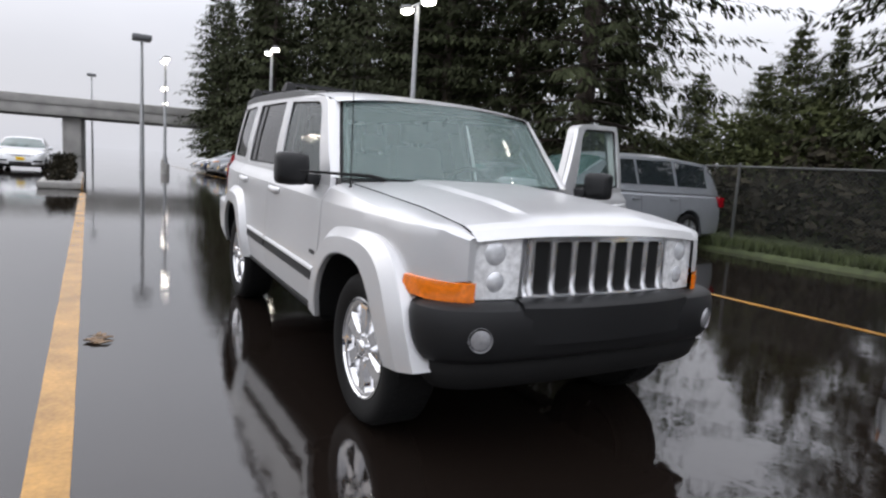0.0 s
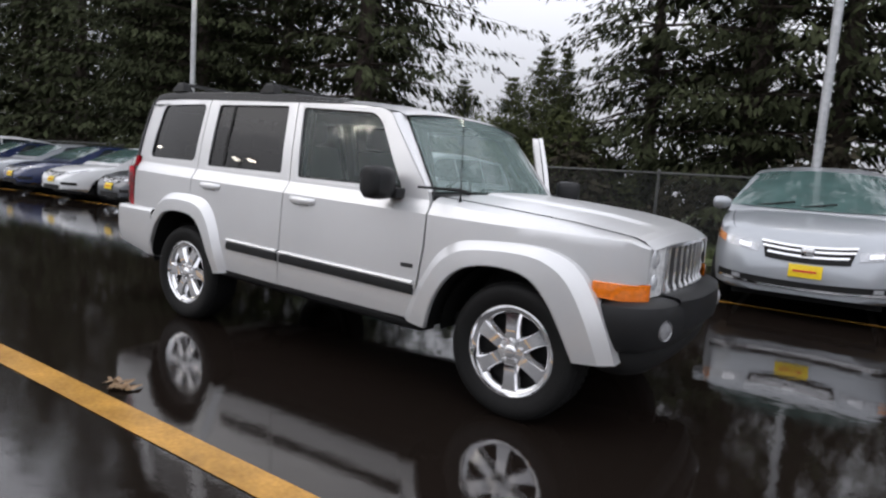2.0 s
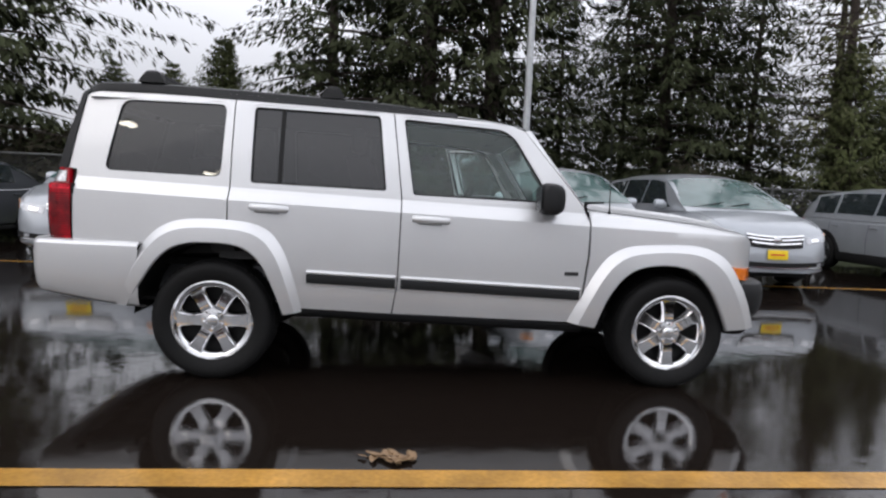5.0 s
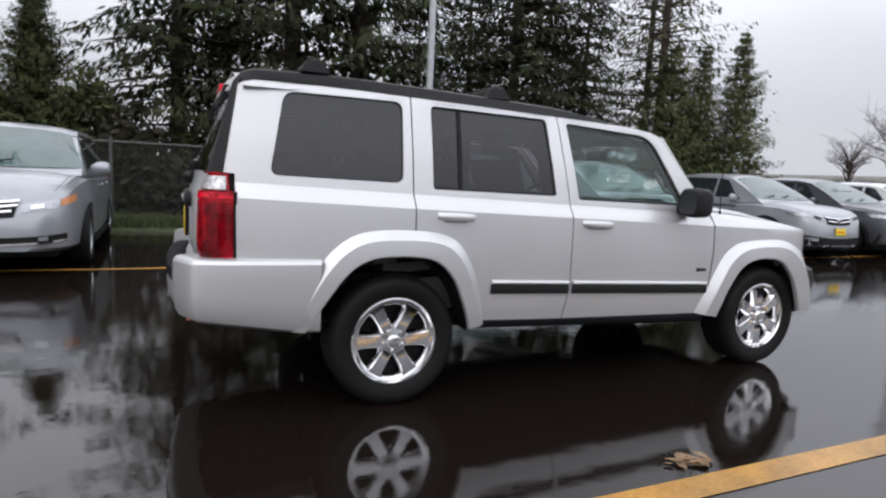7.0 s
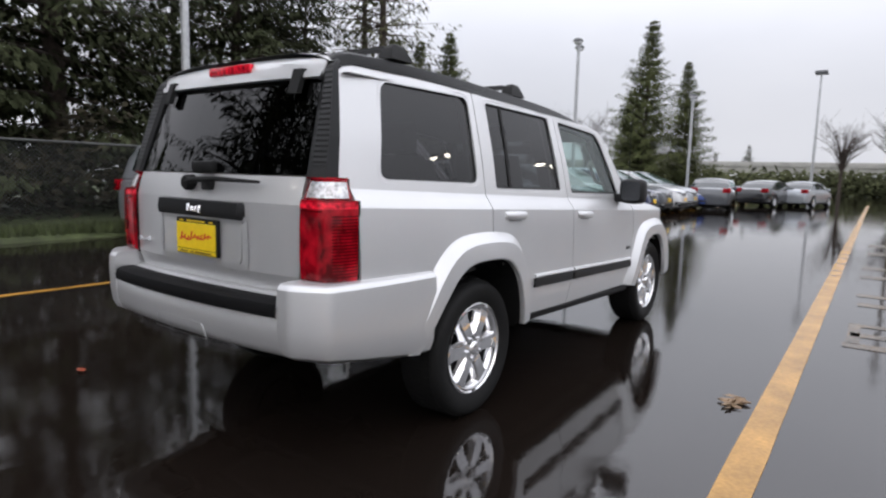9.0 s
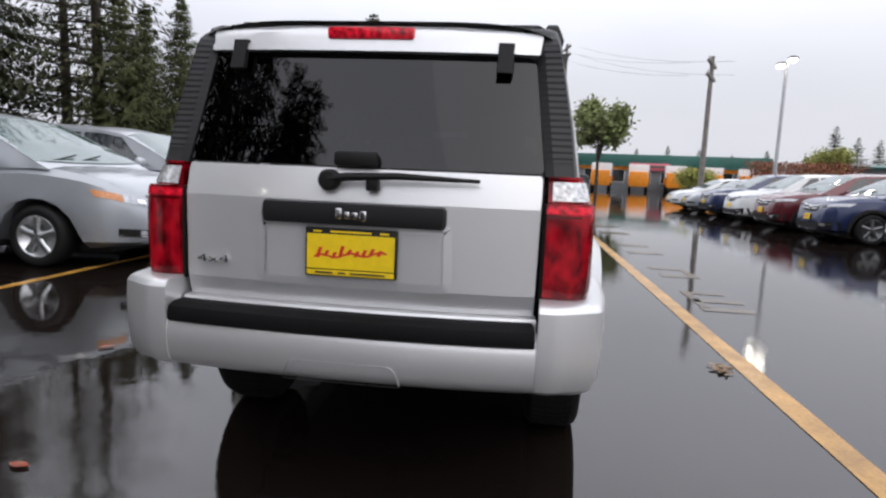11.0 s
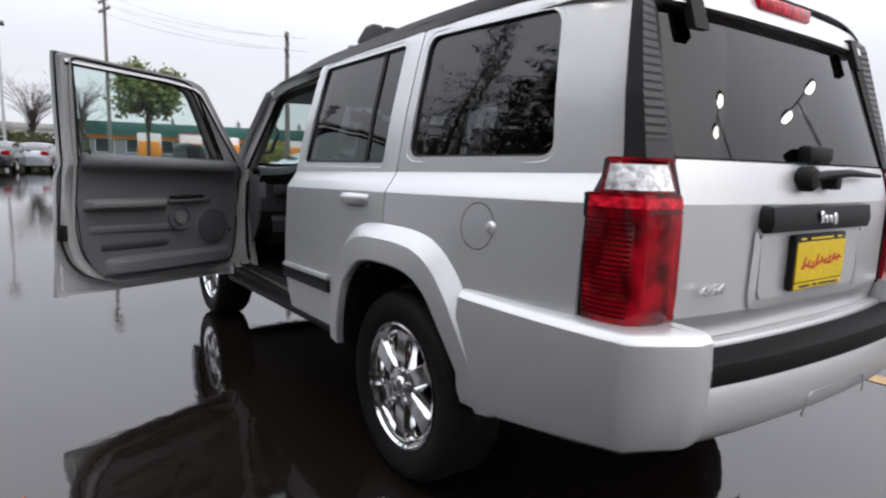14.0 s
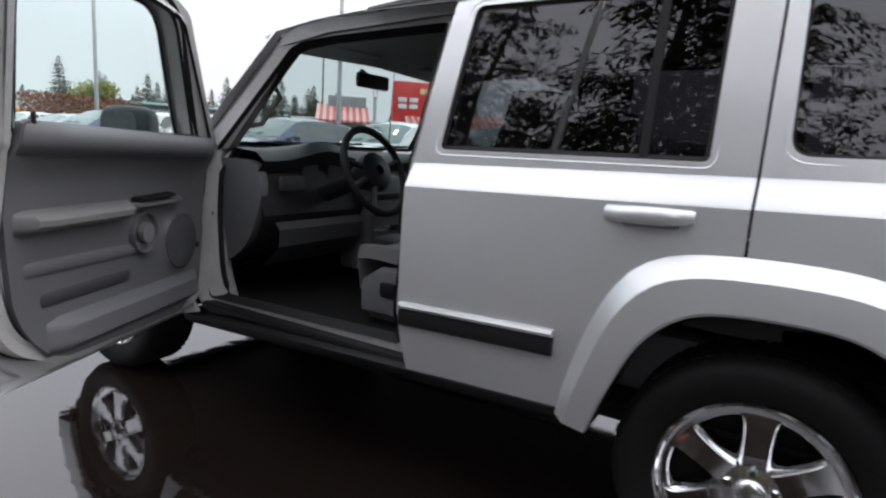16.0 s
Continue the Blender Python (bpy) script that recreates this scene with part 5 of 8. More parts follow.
def make_wheel(parent, m):
    w = thing("wheel", "", "", m)
    w.parent = parent
    bm = bmesh.new()
    lathe(bm, [(0.228, 0.02), (0.240, 0.055), (0.262, 0.066), (0.30, 0.074), (0.325, 0.070), (0.340, 0.058), (0.351, 0.03), (0.353, 0.0), (0.353, -0.10), (0.345, -0.15), (0.325, -0.168), (0.28, -0.17), (0.235, -0.15)], seg=56)
    tyre = part("tyre", bm, TYRE, w, "black wet tyre", angle=35)
    bm = bmesh.new()
    for k in range(56):
        a0 = 2 * math.pi * k / 56
        for y0, y1 in ((-0.14, -0.085), (-0.075, -0.02), (-0.01, 0.030)):
            sh = 0.03 * (1 if y0 > -0.05 else -1)
            ps = [(0.350, y0, a0), (0.350, y1, a0 + sh), (0.350, y1, a0 + sh + 0.07), (0.350, y0, a0 + 0.07)]
            lo = [bm.verts.new((r * math.cos(a), y, r * math.sin(a))) for r, y, a in ps]
            hi = [bm.verts.new(((r + 0.005) * math.cos(a), y, (r + 0.005) * math.sin(a))) for r, y, a in ps]
            bm.faces.new(hi)
            for i in range(4):
                bm.faces.new((lo[i], lo[(i + 1) % 4], hi[(i + 1) % 4], hi[i]))
    tread = part("tread", bm, TYRE, tyre, smooth=False)
    tagged(tread, kind="stuff")
    bm = bmesh.new()
    lathe(bm, [(0.233, 0.045), (0.236, 0.058), (0.229, 0.060), (0.223, 0.050), (0.205, 0.045), (0.199, 0.038), (0.188, 0.012), (0.186, -0.12)], seg=56)
    part("rim", bm, CHROME, w, "chrome wheel rim")
    bm = bmesh.new()
    lathe(bm, [(0.190, -0.030), (0.10, -0.036), (0.001, -0.036)], seg=32)
    part("brake", bm, BLACK, w, "dark brake behind the spokes")
    for k in range(SPOKES):
        a = 2 * math.pi * k / SPOKES + math.pi / 2
        bm = bmesh.new()
        rows = []
        for r, wd, dep in ((0.055, 0.034, 0.044), (0.085, 0.033, 0.050), (0.13, 0.034, 0.050), (0.172, 0.037, 0.048), (0.192, 0.043, 0.047), (0.204, 0.058, 0.046)):
            row = []
            for u, d in ((-1.36, -0.040), (-1.30, -0.034), (-0.96, -0.004), (-0.86, 0.0), (0.86, 0.0), (0.96, -0.004), (1.30, -0.034), (1.36, -0.040)):
                t = u * wd
                row.append((r * math.cos(a) - t * math.sin(a), dep + d, r * math.sin(a) + t * math.cos(a)))
            rows.append(row)
        loft(bm, rows)
        part("spoke", bm, CHROME, w, "polished spoke" if k == 0 else "", angle=25)
    bm = bmesh.new()
    lathe(bm, [(0.001, 0.068), (0.024, 0.067), (0.034, 0.062), (0.040, 0.052), (0.072, 0.046), (0.078, 0.034), (0.078, 0.0)], seg=32)
    cap = part("hub_cap", bm, BRIGHT_ALLOY, w)
    for k in range(5):
        a = 2 * math.pi * k / 5 + 0.3
        bm = bmesh.new()
        tube(bm, [(0.057 * math.cos(a), 0.040, 0.057 * math.sin(a)), (0.057 * math.cos(a), 0.060, 0.057 * math.sin(a))], [0.011, 0.009], 6)
        part("lug_nut", bm, CHROME, cap)
    return w


# a wheel's face looks along its own +y
w_left = make_wheel(SUV, Matrix.Translation((-1.385, 0.792, 0.352)))
for m in (Matrix.Translation((1.385, 0.792, 0.352)), pose(-1.385, -0.792, 0.352, 0, 30, 180), pose(1.385, -0.792, 0.352, 0, 2, 180)):
    copy_thing(w_left, m)

# ---- underbody and cabin ----
part("underbody", boxm(-1.75, 1.9, -0.70, 0.70, 0.37, 0.46, 0.03), BLACK, SUV)
part("muffler", boxm(-2.10, -1.74, -0.42, 0.40, 0.42, 0.56, 0.05, 3), BLACK, SUV, "dark muffler below the load floor")
bm = bmesh.new()
tube(bm, [(-1.385, -0.70, 0.36), (-1.385, -0.12, 0.36), (-1.385, 0.0, 0.36), (-1.385, 0.12, 0.36), (-1.385, 0.70, 0.36)], [0.045, 0.05, 0.12, 0.05, 0.045], 12)
part("rear_axle", bm, BLACK, SUV)
part("cabin_floor", boxm(-2.2, 0.95, -0.78, 0.78, 0.455, 0.47), CARPET, SUV)
part("firewall", boxm(0.80, 0.84, -0.78, 0.78, 0.45, 1.08), CARPET, SUV)
part("load_floor", boxm(-2.28, -1.25, -0.70, 0.70, 0.66, 0.70), CARPET, SUV)


def seat(x, y, w=0.50, back=0.62, row=1):
    """A car seat: base, cushion, backrest and headrest."""
    st = thing("car_seat", "", "", Matrix.Translation((x, y, 0)))
    st.parent = SUV
    z = 0.72
    bm = bmesh.new()
    rows = []
    for i in range(9):
        t = i / 8
        xx = -0.25 + 0.52 * t
        rows.append([(xx, w / 2 * u, z + 0.035 * t - 0.10 * max(0, t - 0.85) + 0.02 * (abs(u) > 0.7) - (0.05 if abs(u) == 1 else 0)) for u in (-1, -0.95, -0.8, -0.6, 0, 0.6, 0.8, 0.95, 1)])
    rows.insert(0, [(p[0], p[1], z - 0.14) for p in rows[0]])
    rows.append([(p[0] - 0.02, p[1], z - 0.13) for p in rows[-1]])
    loft(bm, rows)
    part("cushion", bm, CLOTH, st)
    bm = bmesh.new()
    rows = []
    for i in range(9):
        t = i / 8
        zz = z + 0.02 + back * t
        xx = -0.22 - 0.16 * t
        ww = w / 2 * (1 - 0.14 * t * t)
        rows.append([(xx + 0.06 - 0.02 * (abs(u) < 0.5), ww * u, zz) for u in (-0.9, -0.6, 0, 0.6, 0.9)] + [(xx, ww, zz), (xx - 0.08, 0.9 * ww, zz), (xx - 0.10, 0, zz), (xx - 0.08, -0.9 * ww, zz), (xx, -ww, zz)])
    loft(bm, rows, closed_v=True, cap=True)
    part("backrest", bm, CLOTH, st)
    bm = boxm(-0.44, -0.35, -0.13, 0.13, z + back + 0.05, z + back + 0.21, 0.035, 3)
    part("headrest", bm, CLOTH, st)
    part("seat_base", boxm(-0.24, 0.22, -w / 2 + 0.02, w / 2 - 0.02, 0.47, z - 0.06, 0.02), GREY_TRIM, st)
    if row == 1:
        bm = bmesh.new()
        sg = 1 if y > 0 else -1
        rows = [[(xx, sg * (w / 2 + o), zz) for o, zz in ((-0.02, 0.50), (0.025, 0.52), (0.03, 0.60), (0.02, 0.69 - dz), (-0.02, 0.70 - dz))] for xx, dz in ((-0.26, 0.0), (0.0, 0.0), (0.16, 0.01), (0.22, 0.05))]
        loft(bm, rows, cap=False)
        part("seat_valance", bm, GREY_TRIM, st, "grey plastic seat side cover")
        bm = boxm(0.06, 0.13, *sorted((sg * (w / 2 + 0.018), sg * (w / 2 + 0.042))), 0.585, 0.645, 0.012)
        part("seat_lever", bm, BLACK, st, "black seat adjusting lever")
    return st


for x, y in ((-0.20, 0.38), (-0.20, -0.38)):
    seat(x, y)
for x, y, w in ((-1.15, 0.42, 0.50), (-1.15, 0.0, 0.32), (-1.15, -0.42, 0.50)):
    seat(x, y, w, 0.56, 2)
for x, y in ((-1.66, 0.30), (-1.66, -0.30)):
    seat(x, y, 0.46, 0.40, 3)

# dashboard, seen through the open door
bm = bmesh.new()
rows = []
for k in range(21):
    y = -0.76 + 1.52 * k / 20
    hood_b = 0.055 * math.exp(-((y - 0.38) / 0.17) ** 2)
    rows.append([(0.86, y, 1.08), (0.62, y, 1.105 + 0.4 * hood_b), (0.50, y, 1.095 + hood_b), (0.455, y, 1.06 + hood_b * 0.9), (0.50, y, 1.005 + hood_b * 0.3), (0.47, y, 0.92), (0.45, y, 0.84), (0.50, y, 0.74), (0.62, y, 0.64), (0.78, y, 0.60)])
loft(bm, rows)
dash = part("dashboard", bm, DASH, SUV, "dark dashboard")
bm = bmesh.new()
loft(bm, [[(0.452, y, 0.81), (0.425, y, 0.78), (0.43, y, 0.71), (0.52, y, 0.62)] for y in (0.16, 0.30, 0.45, 0.60, 0.70)])
part("knee_panel", bm, DARK_TRIM, dash)
part("dash_end", skin(rounded([(0.80, 1.06, 0.01), (0.52, 1.06, 0.05), (0.465, 0.98, 0.05), (0.475, 0.86, 0.08), (0.54, 0.72, 0.10), (0.66, 0.63, 0.06), (0.80, 0.60, 0.01)]), [], lambda u, v: Vector((u, 0.748 + 0.02 * math.sin((v - 0.6) * 6), v)), 0.06, 0.04, (0, -1, 0)), GREY_TRIM, dash, "grey dashboard end")
part("air_vent", boxm(0.435, 0.46, 0.55, 0.68, 0.94, 1.0, 0.008), DARK_TRIM, dash)
for y in (0.30, 0.46):
    bm = bmesh.new()
    loft(bm, [[(0.487 + 0.001 * r, y + r * math.cos(2 * math.pi * k / 20), 1.015 + r * math.sin(2 * math.pi * k / 20)) for k in range(20)] for r in (0.001, 0.045, 0.052)], closed_v=True)
    part("gauge", bm, DARK_TRIM, dash)
cons = part("centre_console", boxm(0.40, 0.60, -0.13, 0.13, 0.52, 1.0, 0.03), GREY_TRIM, dash)
for z in (0.72, 0.80, 0.88):
    part("control_strip", boxm(0.395, 0.41, -0.10, 0.10, z, z + 0.03, 0.006), CHROME if z == 0.72 else BLACK, cons)
part("console", boxm(-0.5, 0.45, -0.11, 0.11, 0.47, 0.70, 0.03), GREY_TRIM, SUV)
bm = bmesh.new()
tube(bm, [(0.16, -0.02, 0.70), (0.13, -0.02, 0.80), (0.13, -0.02, 0.84)], [0.012, 0.010, 0.026])
part("gear_lever", bm, BLACK, SUV)
# steering wheel
sw_m = Matrix.Translation((0.18, 0.395, 1.04)) @ Matrix.Rotation(radians(-66), 4, 'Y')
bm = bmesh.new()
rows = []
for k in range(40):
    a = 2 * math.pi * k / 40
    rows.append([sw_m @ Vector(((0.188 + 0.016 * math.cos(b)) * math.cos(a), (0.188 + 0.016 * math.cos(b)) * math.sin(a), 0.016 * math.sin(b))) for b in [2 * math.pi * j / 10 for j in range(10)]])
loft(bm, rows, closed_u=True, closed_v=True)
swl = part("steering_wheel", bm, BLACK, SUV, "black steering wheel")
bm = bmesh.new()
loft(bm, [[sw_m @ Vector((r * math.cos(2 * math.pi * k / 24) * 0.9, r * math.sin(2 * math.pi * k / 24), d)) for k in range(24)] for r, d in ((0.001, 0.026), (0.060, 0.023), (0.090, 0.012), (0.100, -0.01), (0.095, -0.03), (0.045, -0.12), (0.04, -0.3))], closed_v=True)
hubp = part("wheel_hub", bm, DARK_PLASTIC, swl)
bm = bmesh.new()
loft(bm, [[sw_m @ Vector((r * math.cos(2 * math.pi * k / 20), r * math.sin(2 * math.pi * k / 20), 0.024)) for k in range(20)] for r in (0.001, 0.022)], closed_v=True)
for v in bm.verts:
    v.co += sw_m.to_3x3() @ Vector((0, 0, 0.004))
part("wheel_badge", bm, CHROME, hubp)
for a in (0.25, math.pi - 0.25, math.pi * 1.5 - 1.57 + 3.14159 / 2 + 1.2, math.pi * 1.5 + 0.5):
    bm = bmesh.new()
    tube(bm, [sw_m @ Vector((0.05 * math.sin(a), 0.05 * math.cos(a), 0.0)), sw_m @ Vector((0.185 * math.sin(a), 0.185 * math.cos(a), 0.0))], 0.014, 6)
    part("wheel_spoke", bm, DARK_PLASTIC, swl)
# inside mirror
bm = boxm(0.50, 0.53, -0.11, 0.13, 1.42, 1.49, 0.012)
im = part("inside_mirror", bm, BLACK, SUV, "black inside mirror")
bm = bmesh.new()
tube(bm, [(0.53, 0.0, 1.47), (0.60, 0.0, 1.51)], 0.012)
part("mirror_stem", bm, BLACK, im)
for y in (-0.38, 0.38):
    part("sun_visor", boxm(0.33, 0.50, y - 0.2, y + 0.2, 1.535, 1.55, 0.006), LIGHT_TRIM, SUV)

# ---- parked cars ----
CAR_GLASS = material("dark_car_glass", (0.020, 0.026, 0.028), 0.04, grain=0.1, grain_scale=3, coat=0.6)
# wet glass; the pale teal base also paints in the reflected sky
WINDSCREEN_GLASS = material("wet_skylit_windscreen_glass", (0.060, 0.104, 0.098), 0.05, grain=0.25, grain_scale=2.5, coat=0.35)
CAR_LENS = material("car_lamp_lens", (0.42, 0.43, 0.45), 0.14, 0.45, grain=0.35, grain_scale=22, coat=0.6)
AMBER_PALE = material("pale_amber_lens", (0.72, 0.30, 0.12), 0.15, grain=0.2, grain_scale=45, coat=0.8)
PAINTS = {
    "silver": material("pale_silver_paint", (0.37, 0.39, 0.415), 0.3, 0.4, grain=0.03, grain_scale=700, stain=0.05, coat=0.6),
    "grey": material("mid_grey_paint", (0.075, 0.08, 0.09), 0.3, 0.3, grain=0.03, grain_scale=700, stain=0.05, coat=0.7),
    "white": material("white_paint", (0.68, 0.69, 0.70), 0.25, 0.0, grain=0.02, grain_scale=700, stain=0.04, coat=0.6),
    "black": material("black_paint", (0.012, 0.012, 0.014), 0.2, 0.0, grain=0.05, grain_scale=700, stain=0.1, coat=0.8),
    "navy": material("navy_paint", (0.016, 0.027, 0.085), 0.25, 0.2, grain=0.03, grain_scale=700, stain=0.06, coat=0.8),
    "maroon": material("dark_red_paint", (0.10, 0.010, 0.016), 0.25, 0.2, grain=0.03, grain_scale=700, stain=0.06, coat=0.8),
    "blue": material("blue_paint", (0.02, 0.05, 0.20), 0.25, 0.2, grain=0.03, grain_scale=700, stain=0.06, coat=0.8),
}
KINDS = {
    # length, top of the lower body, half width, roof line, windscreen foot and head, wheels
    "minivan": dict(top=[(-2.57, 0.75), (-2.5, 0.98), (-2.3, 1.06), (0, 1.06), (1.55, 1.09), (2.0, 1.03), (2.28, 0.945), (2.42, 0.86), (2.50, 0.73), (2.55, 0.60), (2.57, 0.50)],
                    wid=[(-2.57, 0.78), (-2.45, 0.92), (-2.0, 0.99), (0, 1.005), (1.4, 0.995), (2.0, 0.94), (2.3, 0.88), (2.46, 0.78), (2.53, 0.68), (2.57, 0.56)],
                    roof=[(-2.46, 1.06), (-2.28, 1.52), (-2.1, 1.66), (-1.0, 1.73), (0.2, 1.70), (0.62, 1.62), (1.15, 1.35), (1.66, 1.06)], foot=1.60, head=0.60, back=-2.1, wheels=(-1.45, 1.55), r=0.335),
    "crossover": dict(top=[(-2.28, 0.75), (-2.2, 0.98), (-2.0, 1.06), (0, 1.02), (1.05, 1.06), (1.6, 1.03), (2.0, 0.96), (2.14, 0.88), (2.22, 0.74), (2.27, 0.58), (2.28, 0.50)],
                      wid=[(-2.28, 0.70), (-2.15, 0.83), (-1.7, 0.90), (0, 0.91), (1.2, 0.905), (1.8, 0.86), (2.05, 0.81), (2.2, 0.71), (2.28, 0.54)],
                      roof=[(-2.16, 1.04), (-2.0, 1.40), (-1.8, 1.55), (-0.8, 1.65), (0.0, 1.63), (0.30, 1.57), (0.75, 1.32), (1.18, 1.03)], foot=1.12, head=0.28, back=-1.8, wheels=(-1.30, 1.32), r=0.345),
    "sedan": dict(top=[(-2.42, 0.70), (-2.35, 0.92), (-2.0, 1.0), (-1.3, 0.96), (0, 0.93), (1.1, 0.92), (1.8, 0.84), (2.15, 0.74), (2.33, 0.64), (2.42, 0.50)],
                  wid=[(-2.42, 0.70), (-2.3, 0.84), (-1.8, 0.90), (0, 0.92), (1.2, 0.91), (1.9, 0.85), (2.2, 0.76), (2.35, 0.65), (2.42, 0.48)],
                  roof=[(-1.95, 0.97), (-1.5, 1.22), (-1.05, 1.40), (-0.4, 1.46), (0.1, 1.44), (0.35, 1.39), (0.85, 1.15), (1.25, 0.92)], foot=1.20, head=0.35, back=-1.05, wheels=(-1.40, 1.42), r=0.325),
}


def car(kind, paint, label, m, group=""):
    """A parked car: body, cabin, panes, lamps, grille, plate, mirrors and wheels."""
    k = KINDS[kind]
    top, wid, roof = k["top"], k["wid"], k["roof"]
    c = thing("parked_car", label, "car", m, group)
    pm = PAINTS[paint]
    x0, x1 = top[0][0], top[-1][0]
    bm = bmesh.new()
    rows = []
    n = 44
    for i in range(n):
        t = i / (n - 1)
        x = x0 + (x1 - x0) * (0.5 - 0.5 * math.cos(math.pi * t))
        w, zt = interp(x, wid), interp(x, top)
        zb = 0.22 + 0.10 * max(0, abs(x) - abs(x1) + 0.5)
        for wx in k["wheels"]:
            d = abs(x - wx)
            if d < 0.44:
                zb = max(zb, min(0.30 + math.sqrt(0.44 ** 2 - d * d), zt - 0.28))
        zl = 0.24
        H = zt - zl
        half_pts = [(0.0, zb), (0.84 * w, zb), (0.965 * w, max(zb, zl + 0.06)), (0.985 * w, max(zb + 0.005, zl + 0.22 * H)), (1.0 * w, max(zb + 0.01, zl + 0.48 * H)), (0.985 * w, max(zb + 0.015, zl + 0.70 * H)),
                    (0.955 * w, zl + 0.90 * H), (0.88 * w, zt - 0.012), (0.6 * w, zt + 0.012), (0.0, zt + 0.02)]
        rows.append([(x, y, z) for y, z in half_pts] + [(x, -y, z) for y, z in half_pts[-2:0:-1]])
    loft(bm, rows, closed_v=True, cap=True)
    bm.normal_update()
    shell = BVHTree.FromBMesh(bm)
    body = part("body", bm, pm, c, angle=32)

    def cab(x, u):
        """Cabin: u from 0 at the left waist over the roof (1) to the right waist (2)."""
        zr, zw = interp(x, roof), interp(x, top) - 0.03
        w = interp(x, wid) * 0.93
        a = 1 - abs(1 - u)
        rise = max(zr - zw, 0.0)
        sgn = 1 if u < 1 else -1
        if a < 0.62:
            t = a / 0.62
            y = w * (1 - 0.20 * t * rise / 0.6)
            z = zw + rise * 0.90 * t
        else:
            t = (a - 0.62) / 0.38
            y = w * (1 - 0.20 * rise / 0.6) * (1 - t) * (1 - 0.08 * t)
            z = zw + rise * (0.90 + 0.10 * (1 - (1 - t) ** 2.5))
        return Vector((x, sgn * y, z))

    bm = bmesh.new()
    xs = [roof[0][0] + (roof[-1][0] - roof[0][0]) * i / 30 for i in range(31)]
    loft(bm, [[cab(x, 2 * j / 26) for j in range(27)] for x in xs])
    part("cabin", bm, pm, c, angle=50)

    def patch(name, fa, fb, ua, ub, mat, off=0.008, label=""):
        bm = bmesh.new()
        rows = []
        for i in range(13):
            row = []
            for j in range(9):
                u = ua + (ub - ua) * j / 8
                xa, xb = fa(u), fb(u)
                x = xa + (xb - xa) * i / 12
                p = cab(x, u)
                e = 0.02
                dx, du = cab(x + e, u) - cab(x - e, u), cab(x, min(2, u + 0.02)) - cab(x, max(0, u - 0.02))
                nn = dx.cross(du)
                nn = nn.normalized() if nn.length > 1e-9 else Vector((0, 0, 1))
                if nn.dot(p - Vector((0, 0, 0.9))) < 0:
                    nn = -nn
                row.append(p + nn * off)
            rows.append(row)
        loft(bm, rows)
        return part(name, bm, mat, c, label)

    foot, head, back = k["foot"], k["head"], k["back"]
    lean = foot - head
    patch("windscreen", lambda u: foot - 0.05 - 0.05 * (abs(1 - u) / 0.42) ** 2, lambda u: head + 0.03, 0.60, 1.40, WINDSCREEN_GLASS, 0.010, "wet windscreen")
    patch("rear_window", lambda u: roof[0][0] + 0.06, lambda u: back - 0.02, 0.5, 1.5, CAR_GLASS, 0.010)
    for ua, ub in ((0.13, 0.56), (1.87, 1.44)):
        d = (foot - back) / 3
        lim = lambda t: foot - 0.34 - (t if t < 1 else 2 - t) * lean * 1.25
        patch("side_window", lambda u: -0.05 * d, lambda u: min(lim(u), foot), ua, ub, CAR_GLASS)
        patch("side_window", lambda u: -0.05 * d - 0.06 - 0.95, lambda u: -0.05 * d - 0.06, ua, ub, CAR_GLASS)
        patch("side_window", lambda u: back + 0.10, lambda u: max(-0.05 * d - 1.09, back + 0.15), ua, ub, CAR_GLASS)

    def front_x(y, z):
        """The nose's surface at (y, z)."""
        got = shell.ray_cast(Vector((4.0, y, z)), Vector((-1, 0, 0)))[0]
        return got.x if got is not None and got.x > 0 else x1 - 0.5

    def face(name, y0, y1, z0, z1, mat, off=0.012, label="", ny=9, nz=4, skew=0.0, arch=0.0, pinch=0.0):
        """A piece laid on the nose. skew lifts its outer end, arch both its ends, pinch draws its lower edge in."""
        bm = bmesh.new()
        rows = []
        for i in range(ny):
            y = y0 + (y1 - y0) * i / (ny - 1)
            lift = skew * i / (ny - 1) + arch * (y / w) ** 2
            ylow = y * (1 - pinch)
            row = [(front_x(ylow, z0 + lift) - 0.03, ylow, z0 + lift)]
            for j in range(nz):
                q = j / (nz - 1)
                z = z0 + (z1 - z0) * q + lift
                yy = y * (1 - pinch * (1 - q))
                row.append((front_x(yy, z) + off, yy * (1 + 0.012 * min(1.0, abs(yy) / 0.85) ** 4), z))
            row.append((front_x(y, z1 + lift) - 0.03, y, z1 + lift))
            rows.append(row)
        loft(bm, rows)
        return part(name, bm, mat, c, label)

    w = interp(x1 - 0.2, wid)
    g0, g1 = {"minivan": (0.600, 0.770), "crossover": (0.675, 0.815), "sedan": (0.58, 0.69)}[kind]
    gh = g1 - g0
    gw = {"minivan": 0.50, "crossover": 0.46, "sedan": 0.50}[kind]
    face("grille", -gw * w, gw * w, g0, g1, BLACK, 0.010, "black grille", 15, 6, 0.0, 0.10, 0.10)
    for q, ww in {"minivan": ((0.34, 0.86), (0.66, 0.98), (0.92, 1.02)), "crossover": ((0.42, 0.90), (0.88, 1.02)), "sedan": ((0.12, 0.8), (0.45, 0.94), (0.78, 1.0))}[kind]:
        face("grille_bar", -ww * gw * w, ww * gw * w, g0 + gh * q, g0 + gh * (q + 0.13), CHROME, 0.024, "", 15, 3, 0.0, 0.12)
